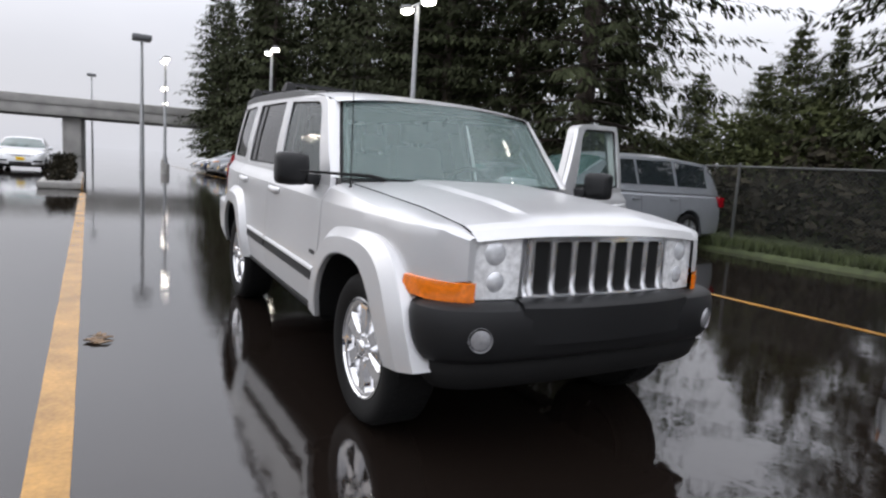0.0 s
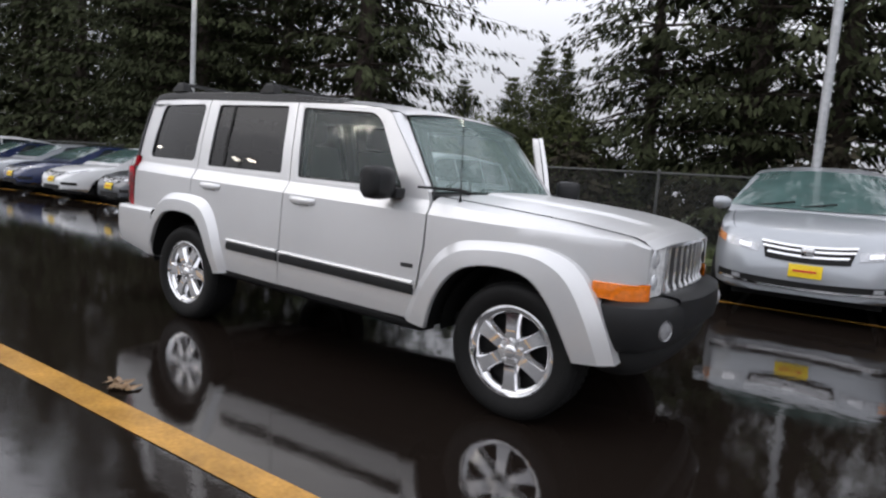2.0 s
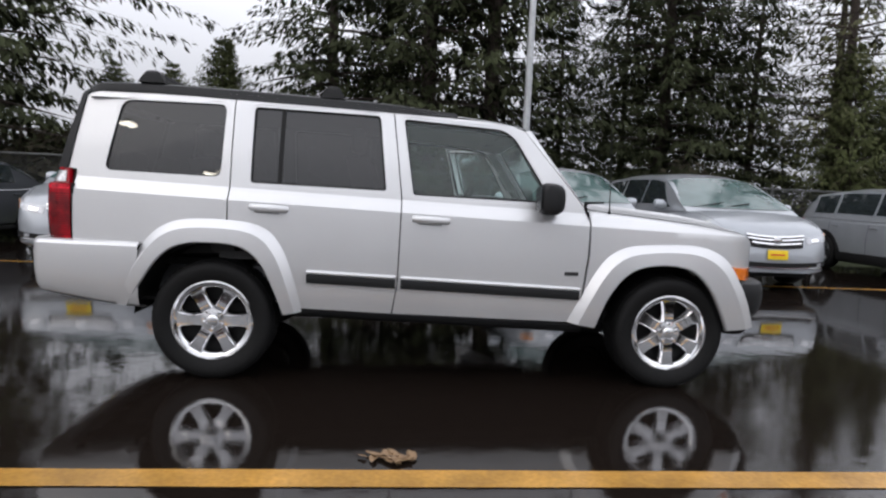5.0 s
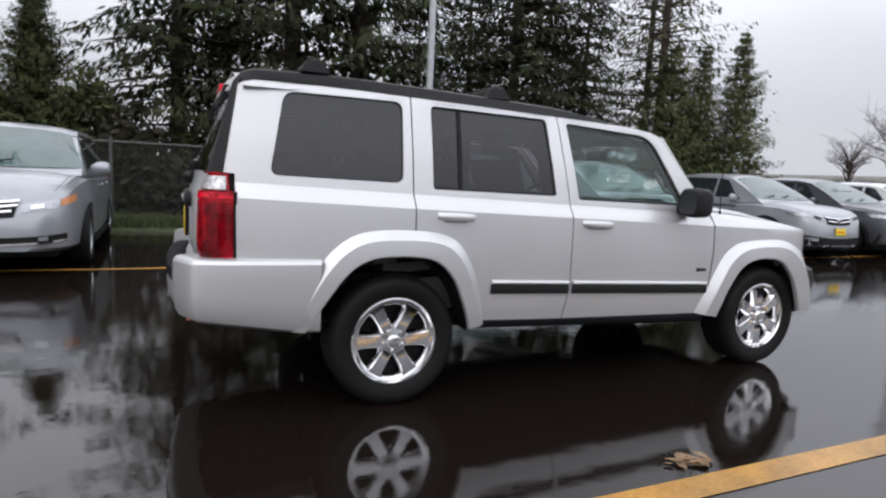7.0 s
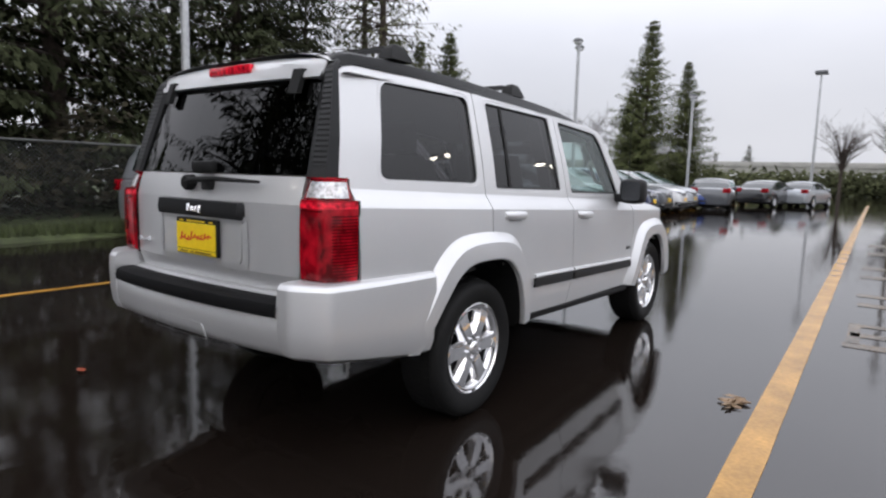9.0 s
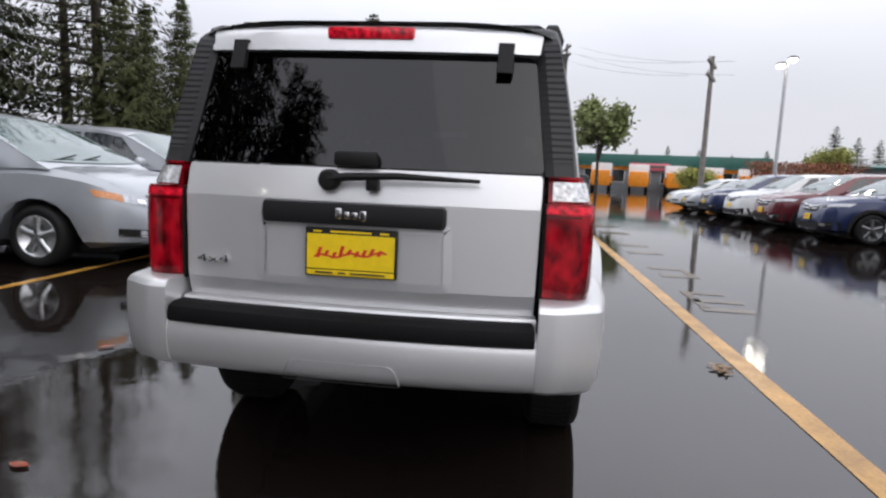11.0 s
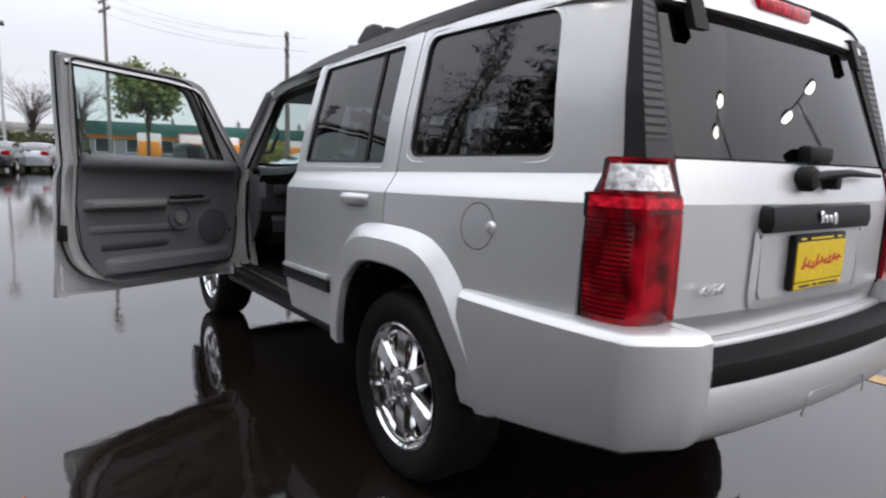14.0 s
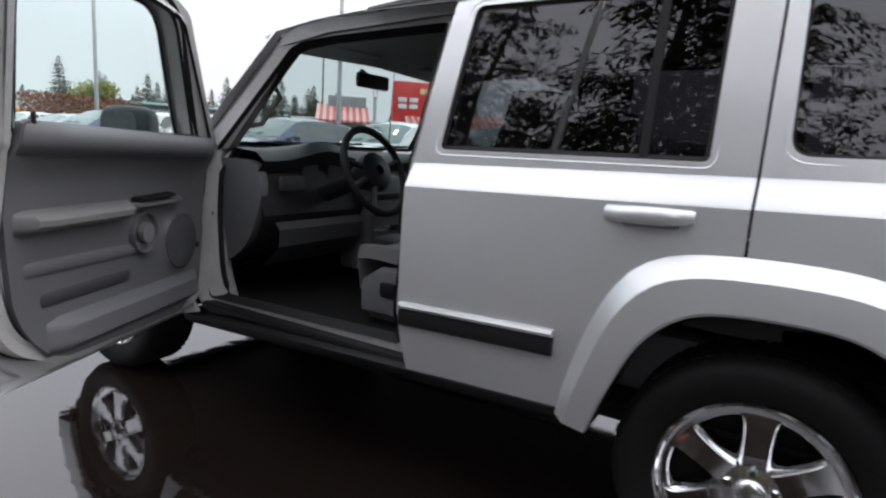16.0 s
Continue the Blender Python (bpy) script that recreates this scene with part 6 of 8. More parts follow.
    part("badge", boxm(front_x(0, g0 + gh * 0.6) + 0.018, front_x(0, g0 + gh * 0.6) + 0.038, -0.062, 0.062, g0 + gh * 0.30, g0 + gh * 0.96, 0.018), CHROME, c)
    for s in (-1, 1):
        if kind == "crossover":
            face("headlight", s * 0.49 * w, s * 1.06 * w, g0 + gh * 0.52, g1 + 0.005, CAR_LENS, 0.010, "clear swept-back headlight", 13, 5, 0.085)
            face("headlight_bowl", s * 0.60 * w, s * 0.80 * w, g0 + gh * 0.72, g1 + 0.010, BLACK, 0.015, "", 7, 4, 0.03)
        else:
            face("headlight", s * (gw + 0.03) * w, s * 0.92 * w, g0 + gh * 0.42, g1 - 0.01, CAR_LENS, 0.010, "clear headlight", 11, 5, 0.055)
            face("headlight_bowl", s * 0.62 * w, s * 0.76 * w, g0 + gh * 0.62, g1 - 0.02, CHROME, 0.016, "", 7, 4, 0.02)
            face("turn_lamp", s * 0.925 * w, s * 1.06 * w, g0 + gh * 0.52 + 0.05, g1 + 0.045, AMBER_PALE if kind == "minivan" else CAR_LENS, 0.011, "", 9, 4, 0.05)
        if kind == "minivan":
            face("fog_lamp", s * 0.70 * w, s * 0.80 * w, 0.352, 0.395, CAR_LENS, 0.022, "", 5, 3, 0.0, 0.05)
        elif kind == "crossover":
            face("fog_trim", s * 0.66 * w, s * 0.98 * w, 0.430, 0.450, CHROME, 0.020, "", 9, 2, -0.02)
            face("fog_lamp", s * 0.74 * w, s * 0.88 * w, 0.375, 0.415, CAR_LENS, 0.022, "", 5, 3)
        else:
            face("fog_recess", s * 0.60 * w, s * 1.02 * w, 0.385, 0.455, BLACK, 0.006, "", 9, 4)
    if kind == "minivan":
        face("lower_slot", -0.98 * w, 0.98 * w, 0.345, 0.405, BLACK, 0.016, "slim black bumper slot", 21, 4, 0.0, 0.05)
        face("slot_trim", -0.98 * w, 0.98 * w, 0.322, 0.345, CHROME, 0.024, "chrome edge of the bumper slot", 21, 2, 0.0, 0.05)
    elif kind == "crossover":
        face("lower_cladding", -1.04 * w, 1.04 * w, 0.245, 0.425, BLACK, 0.012, "black plastic bumper cladding", 21, 5, 0.0, 0.06)
        face("skid_plate", -0.45 * w, 0.45 * w, 0.262, 0.290, SATIN_CHROME, 0.022, "", 9, 2, 0.0, 0.05)
    else:
        face("intake", -0.52 * w, 0.52 * w, 0.275, 0.375, BLACK, 0.008, "black lower intake", 11, 4)
        face("intake_bar", -0.50 * w, 0.50 * w, 0.318, 0.335, DARK_PLASTIC, 0.014, "", 9, 2)
    if kind == "crossover":
        # black wheel-arch lips and sill cladding
        for wx in k["wheels"]:
            for s in (-1, 1):
                bm = bmesh.new()
                rows = []
                for q in range(25):
                    an = math.pi * q / 24
                    row = []
                    for rr, dy in ((0.430, -0.05), (0.430, 0.014), (0.470, 0.020), (0.505, 0.012), (0.510, -0.02)):
                        xx = wx + rr * math.cos(an)
                        row.append((xx, s * (interp(max(x0 + 0.05, min(x1 - 0.05, xx)), wid) * 0.995 + dy), 0.29 + rr * math.sin(an)))
                    rows.append(row)
                loft(bm, rows)
                part("arch_cladding", bm, BLACK, c)
        for s in (-1, 1):
            part("sill_cladding", boxm(k["wheels"][0] + 0.45, k["wheels"][1] - 0.45, *sorted((s * 0.90 * interp(0, wid), s * (interp(0, wid) + 0.006))), 0.22, 0.385, 0.015), BLACK, c)
    pz = {"minivan": 0.455, "crossover": 0.49, "sedan": 0.445}[kind]
    face("plate", -0.15, 0.15, pz, pz + 0.13, YELLOW_PLATE, 0.024, "yellow dealer plate", 4, 3)
    face("lettering", -0.11, 0.10, pz + 0.055, pz + 0.075, RED_INK, 0.029, "", 3, 2)
    # hood shut lines and lower sill
    for s in (-1, 1):
        bm = bmesh.new()
        rows = []
        for q in range(13):
            xx = foot - 0.25 + (x1 - 0.22 - foot + 0.25) * q / 12
            yy = interp(xx, wid) * 0.84
            hit = shell.ray_cast(Vector((xx, s * yy, 3.0)), Vector((0, 0, -1)))[0]
            zz = (hit.z if hit is not None else 1.0) + 0.002
            rows.append([(xx, s * (yy - 0.004), zz), (xx, s * (yy + 0.004), zz)])
        loft(bm, rows)
        part("hood_seam", bm, BLACK, c)
        wx0, wx1 = k["wheels"]
        part("sill", boxm(wx0 + 0.46, wx1 - 0.46, *sorted((s * 0.80 * interp(0, wid), s * 0.985 * interp(0, wid))), 0.20, 0.27, 0.012), BLACK, c)
        for q in (0.0, 1.0):
            bm = bmesh.new()
            yb = -s * 0.30 + 0.10 + 0.42 * q - 0.30
            tube(bm, [(foot + 0.02 - 0.10, yb - 0.30, interp(foot - 0.1, top) + 0.03), (foot - 0.14, yb + 0.28, interp(foot - 0.14, roof) + 0.045)], 0.010, 5)
            if s > 0:
                part("wiper", bm, BLACK, c)
            else:
                bm.free()
    for s in (-1, 1):
        bm = bmesh.new()
        mx, mz = foot - 0.55, interp(foot - 0.55, top) + 0.07
        wy = interp(mx, wid)
        rows = [[(mx + 0.07 * r * math.cos(a) * (1 if math.cos(a) > 0 else 0.4), s * (wy * 0.95 + y), mz + 0.085 * r * math.sin(a)) for a in [2 * math.pi * q / 12 for q in range(12)]] for y, r in ((0.0, 0.4), (0.06, 0.9), (0.14, 1.0), (0.20, 0.85), (0.22, 0.4))]
        loft(bm, rows, closed_v=True, cap=True)
        part("side_mirror", bm, pm, c)
        for hx in (-0.05, -1.05):
            zz = interp(hx, top) - 0.16
            part("door_handle", boxm(hx - 0.02, hx + 0.17, *sorted((s * interp(hx, wid) * 0.975, s * (interp(hx, wid) * 0.985 + 0.025))), zz, zz + 0.03, 0.008), pm, c)
        for hx in (-0.12, -1.15, foot - 0.62):
            bm = bmesh.new()
            ps = [(0.965, 0.10), (0.985, 0.22), (1.0, 0.48), (0.985, 0.70), (0.955, 0.90)]
            H = interp(hx, top) - 0.24
            loft(bm, [[(hx + dx, s * (interp(hx, wid) * a + 0.003), 0.24 + H * b) for a, b in ps] for dx in (-0.004, 0.004)])
            part("door_seam", bm, BLACK, c)
        # tail lamp
        bm = boxm(x0 - 0.012 + 0.02, x0 + 0.22, *sorted((s * 0.62 * interp(x0 + 0.1, wid), s * (interp(x0 + 0.12, wid) * 1.0 + 0.004))), 0.80, 1.0, 0.02)
        part("tail_lamp", bm, RED_LENS, c)
    r = k["r"]
    for wx in k["wheels"]:
        for s in (-1, 1):
            wy = s * (interp(wx, wid) - 0.035)
            wh = thing("wheel", "", "", Matrix.Translation((wx, wy, r)) @ Matrix.Diagonal((1, s, 1, 1)))
            wh.parent = c
            for nm, me in WHEEL_MESH.items():
                if nm == "rim" and kind == "crossover":
                    me = WHEEL_MESH["dark_rim"]
                elif nm == "dark_rim":
                    continue
                o = new(nm, me)
                o.parent = wh
                o.matrix_basis = Matrix.Diagonal((r / 0.34, 1, r / 0.34, 1))
    bm = boxm(x0 + 0.35, x1 - 0.35, -0.7, 0.7, 0.17, 0.34)
    part("underbody", bm, BLACK, c)
    return c


def wheel_meshes():
    out = {}
    bm = bmesh.new()
    lathe(bm, [(0.225, 0.01), (0.245, 0.03), (0.28, 0.038), (0.32, 0.030), (0.338, 0.0), (0.34, -0.16), (0.30, -0.19), (0.2, -0.19)], seg=32)
    out["tyre"] = (bm, TYRE)
    bm = bmesh.new()
    lathe(bm, [(0.228, 0.020), (0.232, 0.030), (0.218, 0.022), (0.205, -0.03), (0.001, -0.03)], seg=32)
    for q in range(5):
        a = 2 * math.pi * q / 5 + 0.3
        loft(bm, [[(rr * math.cos(a) - u * ww * math.sin(a), dd + e, rr * math.sin(a) + u * ww * math.cos(a)) for u, e in ((-1, -0.02), (-0.8, 0), (0.8, 0), (1, -0.02))] for rr, ww, dd in ((0.02, 0.05, 0.02), (0.10, 0.034, 0.024), (0.215, 0.045, 0.014))])
    out["rim"] = (bm, ALLOY)
    made = {}
    for nm, (bm, mat) in out.items():
        bmesh.ops.recalc_face_normals(bm, faces=bm.faces)
        for f in bm.faces:
            f.smooth = True
        me = bpy.data.meshes.new("car_" + nm)
        bm.to_mesh(me)
        bm.free()
        me.materials.append(mat)
        made[nm] = me
    made["dark_rim"] = made["rim"].copy()
    made["dark_rim"].materials[0] = DARK_ALLOY
    return made


DARK_ALLOY = material("dark_alloy", (0.16, 0.165, 0.17), 0.3, 0.85, grain=0.1, grain_scale=50)
ALLOY = material("alloy", (0.55, 0.56, 0.57), 0.25, 0.9, grain=0.05, grain_scale=50)
WHEEL_MESH = wheel_meshes()
ROW_L, ROW_R = "cars parked along the fence", "cars parked across the aisle"
TEXT = {"silver": "pale silver", "grey": "dark grey", "white": "white", "black": "black", "navy": "navy blue", "maroon": "dark red", "blue": "blue"}
made_cars = {}


def park(kind, paint, x, y, turn, group, jitter=0.0):
    """Parks a car with its nose at (x, y), turned by degrees."""
    nose_x = KINDS[kind]["top"][-1][0]
    m = pose(x, y, 0, 0, 0, turn + jitter) @ Matrix.Translation((-nose_x, 0, 0))
    if (kind, paint) in made_cars:
        return tagged(copy_thing(made_cars[kind, paint], m), group=group)
    word = {"minivan": "minivan", "crossover": "crossover", "sedan": "saloon car"}[kind]
    ob = car(kind, paint, f"{TEXT[paint]} {word} with a yellow dealer plate on wet asphalt", m, group)
    made_cars[kind, paint] = ob
    return ob


for kind, paint, x, y in (("minivan", "silver", -4.33, 3.62), ("minivan", "silver", 2.44, 3.58), ("minivan", "silver", 5.0, 3.52), ("crossover", "silver", 9.3, 3.65), ("crossover", "grey", 11.8, 3.6),
                          ("crossover", "white", 14.4, 3.6), ("crossover", "navy", 16.7, 3.6), ("crossover", "grey", 18.7, 3.65), ("crossover", "white", 20.7, 3.6), ("crossover", "silver", 22.8, 3.7), ("sedan", "blue", 25.0, 3.7),
                          ("sedan", "grey", -8.0, 3.7), ("sedan", "grey", -11.0, 3.6), ("sedan", "white", -13.7, 3.6), ("sedan", "navy", -16.3, 3.7), ("sedan", "silver", -18.8, 3.8), ("sedan", "navy", -21.6, 3.8),
                          ("crossover", "white", -24.4, 3.9), ("sedan", "blue", -27.2, 3.9), ("sedan", "grey", -30.0, 4.0), ("minivan", "silver", -33, 4.0), ("sedan", "navy", -36, 4.1), ("sedan", "white", -39, 4.1)):
    park(kind, paint, x, y, -90, ROW_L, random.uniform(-1.5, 1.5))
for kind, paint, x, y in (("crossover", "black", 1.5, -7.1), ("crossover", "grey", 4.1, -7.2), ("crossover", "white", 7.1, -7.2), ("crossover", "navy", 10.7, -7.2), ("crossover", "maroon", 13.5, -7.2), ("crossover", "white", 16.4, -7.3),
                          ("crossover", "navy", 19.2, -7.3), ("sedan", "silver", 21.9, -7.3), ("sedan", "white", 24.6, -7.3), ("sedan", "grey", -1.2, -7.3), ("sedan", "maroon", -4.0, -7.3)):
    park(kind, paint, x, y, 90, ROW_R, random.uniform(-1.5, 1.5))
for kind, paint, x, y, a in (("sedan", "grey", 29.5, 4.4, 10), ("sedan", "silver", 33.5, 4.9, 190), ("sedan", "black", 36.5, 2.0, -12), ("sedan", "silver", 39.0, 0.4, -12), ("sedan", "white", -27.0, -4.4, 0), ("sedan", "white", -34.0, -8.0, 20)):
    park(kind, paint, x, y, a, "cars standing about the lot")
for kk in range(6):
    park("sedan" if kk % 2 else "crossover", ("white", "silver", "grey", "maroon")[kk % 4], 1 + 2.9 * kk, -15.8, -90, "cars parked in the second row", random.uniform(-1.5, 1.5))

# ---- trees ----
def conifer_mesh(seed, height, spread_r, whorls, per, sprays, droop=0.35, low=0.08, size=0.34, ragged=0.35, full=0.75, thin=0.0):
    """Bark and needle meshes of a fir: a tapered trunk, limbs in whorls, and drooping sprays along each."""
    rnd = random.Random(seed)
    bm = bmesh.new()
    lean = (rnd.uniform(-0.2, 0.2), rnd.uniform(-0.2, 0.2))
    tube(bm, [(lean[0] * t * t, lean[1] * t * t, height * t) for t in (0, 0.1, 0.3, 0.6, 0.85, 1.0)], [height * 0.017, height * 0.014, height * 0.011, height * 0.007, height * 0.003, 0.01], 9)
    verts, faces, norms = [], [], []

    def frond(p, d, ln, wd, out):
        """One flat spray of needles, pointed and hanging, lit as part of the bough that it grows from."""
        sdir = d.cross(Vector((rnd.uniform(-0.5, 0.5), rnd.uniform(-0.5, 0.5), 1))).normalized()
        k0 = len(verts)
        drop = Vector((0, 0, -0.12 * ln))
        m1 = p + d * ln * 0.42
        verts.extend([p, m1 + sdir * wd + drop, p + d * ln + drop * 2.4, m1 - sdir * wd + drop])
        faces.append((k0, k0 + 1, k0 + 2, k0 + 3))
        nn = (out * 0.7 + Vector((rnd.gauss(0, 0.3), rnd.gauss(0, 0.3), 0.55 + rnd.gauss(0, 0.25)))).normalized()
        norms.extend([nn] * 4)

    for wv in range(whorls):
        f = low + (1 - low) * (wv + rnd.random() * 0.6) / whorls
        z = height * f
        reach = spread_r * (1 - f) ** full * (0.6 + 0.55 * rnd.random()) + 0.15
        if f < low + 0.12:
            reach *= 0.75
        for b in range(per):
            a = 2 * math.pi * (b + rnd.random() * 0.8) / per + wv * 1.3
            L = min(reach * (1 - ragged + 2 * ragged * rnd.random() * 0.8), 1.2 * spread_r * (1 - f) ** full + 0.15)
            if rnd.random() < 0.10 + thin * min(1.0, max(0.0, (f - 0.42) / 0.15)):
                continue
            up = 0.25 - droop * (1.0 - f) - 0.1 * rnd.random()
            pts = []
            for q in range(5):
                t = q / 4
                pts.append(Vector((lean[0] * f * f + L * t * math.cos(a), lean[1] * f * f + L * t * math.sin(a), z + L * (up * t - droop * 0.75 * t * t + 0.12 * t ** 3))))
            if L > 0.5:
                tube(bm, pts[:4], [0.012 + 0.012 * L, 0.010 + 0.008 * L, 0.008, 0.004], 3, False)
            ns = max(3, int(sprays * (0.3 + 0.7 * L / spread_r)))
            out = Vector((math.cos(a), math.sin(a), 0.1))
            for q in range(ns):
                t = 0.14 + 0.86 * (q + rnd.random()) / ns
                i = min(3, int(t * 4))
                p = pts[i].lerp(pts[i + 1], t * 4 - i)
                # a side twig carries the spray away from the limb
                side_a = a + rnd.choice((-1, 1)) * rnd.uniform(0.25, 1.2)
                reach_t = rnd.random() ** 0.7 * min(0.55, 0.26 * L) * (1.15 - 0.6 * t)
                p = p + Vector((math.cos(side_a), math.sin(side_a), -0.35 - 0.5 * rnd.random())) * reach_t + Vector((0, 0, rnd.gauss(0, 0.03)))
                ln = size * rnd.uniform(0.6, 1.35) * (1.15 - 0.40 * t) * (0.6 + 0.4 * min(1, L / 2))
                d = Vector((math.cos(side_a), math.sin(side_a), rnd.uniform(-1.1, 0.05))).normalized()
                frond(p, d, ln, ln * rnd.uniform(0.13, 0.23), out)
    for q in range(10):
        a = rnd.random() * 6.28
        frond(Vector((lean[0], lean[1], height * 0.985)), Vector((math.cos(a) * 0.35, math.sin(a) * 0.35, 0.9)), size, size * 0.15, Vector((math.cos(a), math.sin(a), 0)))
    bmesh.ops.recalc_face_normals(bm, faces=bm.faces)
    for fc in bm.faces:
        fc.smooth = True
    bark = bpy.data.meshes.new("fir_trunk")
    bm.to_mesh(bark)
    bm.free()
    bark.materials.append(BARK)
    crown = bpy.data.meshes.new("fir_crown")
    crown.from_pydata([tuple(v) for v in verts], [], faces)
    crown.polygons.foreach_set("use_smooth", [True] * len(faces))
    crown.normals_split_custom_set_from_vertices(norms)
    return bark, crown


FIRS = [conifer_mesh(1, 17.0, 4.7, 36, 7, 150, 0.26, 0.06, 0.235, 0.5, 0.6), conifer_mesh(2, 15.0, 4.3, 32, 7, 150, 0.36, 0.07, 0.235, 0.5, 0.6), conifer_mesh(3, 19.0, 5.0, 36, 7, 150, 0.30, 0.10, 0.235, 0.5, 0.6),
        conifer_mesh(4, 10.5, 2.5, 48, 9, 135, 0.12, 0.02, 0.175, 0.4), conifer_mesh(5, 6.5, 2.2, 36, 9, 115, 0.10, 0.01, 0.16, 0.5), conifer_mesh(6, 13.0, 3.1, 32, 6, 46, 0.2, 0.08, 0.20, 0.55, 0.6),
        conifer_mesh(7, 17.0, 4.8, 34, 7, 46, 0.3, 0.06, 0.40, 0.5), conifer_mesh(8, 15.0, 4.4, 32, 7, 44, 0.4, 0.06, 0.40, 0.5), conifer_mesh(9, 15.0, 3.8, 30, 6, 18, 0.25, 0.04, 0.80, 0.45),
        conifer_mesh(1, 17.0, 4.7, 36, 7, 150, 0.26, 0.06, 0.235, 0.5, 0.6, 0.55), conifer_mesh(2, 15.0, 4.3, 32, 7, 150, 0.36, 0.07, 0.235, 0.5, 0.6, 0.55)]
for i, (bk, cr) in enumerate(FIRS):
    cr.materials.append(NEEDLES_OLIVE if i in (3, 4) else NEEDLES_PALE if i == 5 else NEEDLES)


def fir(kind, x, y, turn=0.0, size=1.0, label="tall dark fir tree with drooping boughs behind the fence", group="firs behind the fence"):
    t = thing("fir_tree", label, "tree", pose(x, y, 0, 0, 0, turn) @ Matrix.Scale(size, 4), group)
    for nm, me in zip(("trunk", "crown"), FIRS[kind]):
        o = new(nm, me)
        o.parent = t
    return t


rt = random.Random(11)
# the mass behind the row of vans
fir(10, -2.3, 14.6, 75, 1.0)
for x, y, size in ((5.0, 15.2, 0.56), (9.0, 14.4, 0.74), (11.3, 14.8, 0.70), (8.2, 18.0, 0.72)):
    fir(1, x, y, rt.uniform(0, 360), size)
for x, size in ((0.2, 1.15), (2.1, 1.12), (8.0, 0.95)):
    fir(rt.choice((9, 10, 9)), x + rt.uniform(-0.5, 0.5), 13.8 + rt.uniform(-0.8, 1.6), rt.uniform(0, 360), size * rt.uniform(0.97, 1.03))
fir(rt.choice((0, 1, 2)), -0.6, 19.0 + rt.uniform(-1.0, 2.0), rt.uniform(0, 360), 0.5 * rt.uniform(1.25, 1.4))
fir(5, 12.3, 11.9, 40, 1.05)
fir(5, 13.6, 14.0, 150, 0.98)
fir(3, 13.1, 11.0, 120, 0.56, "small dense cedar behind the parked cars")
fir(4, 11.6, 10.6, 50, 0.85, "small dense cedar behind the parked cars")
fir(3, 14.2, 10.5, 20, 0.60, "small dense cedar behind the parked cars")
# the gap, filled with lower growth
for x, y, k, s in ((-5.4, 14.0, 4, 0.82), (-7.4, 15.5, 4, 0.75), (-8.4, 14.0, 4, 0.70), (-6.1, 17.0, 3, 0.58)):
    fir(k, x, y, rt.uniform(0, 360), s, "small olive-green conifer between the firs")
# the long mass towards the back of the lot
for x in range(-71, -10, 4):
    fir(rt.choice((0, 1, 2)) if x > -28 else rt.choice((6, 7)), x + rt.uniform(-0.8, 0.8), 12.8 + rt.uniform(-1.2, 1.5) - 2.2 * (x < -40), rt.uniform(0, 360), rt.uniform(1.05, 1.3))
for x in range(-70, -14, 9):
    fir(rt.choice((6, 7)), x + rt.uniform(-0.8, 0.8), 18.5 + rt.uniform(-1.2, 2.0) - 3.0 * (x < -40), rt.uniform(0, 360), rt.uniform(1.15, 1.4))
fir(2, -18.2, 10.9, 30, 1.0)
fir(2, -21.8, 11.2, 200, 1.12)
# by the far end of the lot
fir(3, 31.5, 8.8, 70, 0.98, "tall slender cedar beyond the parked cars")
fir(3, 34.5, 7.2, 200, 0.80, "tall slender cedar beyond the parked cars")
fir(4, 33.0, 10.0, 10, 1.0, "tall slender cedar beyond the parked cars")


def thicket(name, label, boxes, n, mat, seed, size=0.30, uneven=1.0):
    """Dense undergrowth: many small leaves in mounds."""
    rnd = random.Random(seed)
    verts, faces = [], []
    for x0, x1, y0, y1, h in boxes:
        for _ in range(int(n * (x1 - x0))):
            x = rnd.uniform(x0, x1)
            hh = h * (1 - uneven * (0.38 - 0.38 * math.sin(x * 1.7 + y0) * math.sin(x * 0.61) - 0.2 * noise.noise((x * 0.8, y0, 0))))
            p = Vector((x, rnd.uniform(y0, y1), hh * rnd.random() ** 0.7))
            d = Vector((rnd.gauss(0, 1), rnd.gauss(0, 1), rnd.gauss(0, 0.7))).normalized()
            s = d.orthogonal().normalized()
            ln = size * rnd.uniform(0.5, 1.3)
            k0 = len(verts)
            verts.extend([p, p + d * ln * 0.5 + s * ln * 0.25, p + d * ln, p + d * ln * 0.5 - s * ln * 0.25])
            faces.append((k0, k0 + 1, k0 + 2, k0 + 3))
    me = bpy.data.meshes.new(name)
    me.from_pydata([tuple(v) for v in verts], [], faces)
    me.materials.append(mat)
    return tagged(new(name, me), label, "undergrowth", kind="stuff")


BRUSH = material("brown_winter_brush", (0.032, 0.028, 0.018), 0.85, spec=0.15, grain=0.35, grain_scale=1.5, island=0.5)
thicket("undergrowth", "dark brown brush and brambles behind the fence", [(-70, 14, 10.4, 12.6, 2.6)], 420, BRUSH, 5, 0.22)
thicket("evergreen_scrub", "olive evergreen scrub between the firs", [(-10.5, -2.0, 12.6, 15.6, 3.8)], 2600, NEEDLES_OLIVE, 8, 0.17)
thicket("ivy", "dark evergreen undergrowth below the firs", [(-70, 20, 12.6, 16.0, 3.4)], 420, NEEDLES, 6, 0.26)

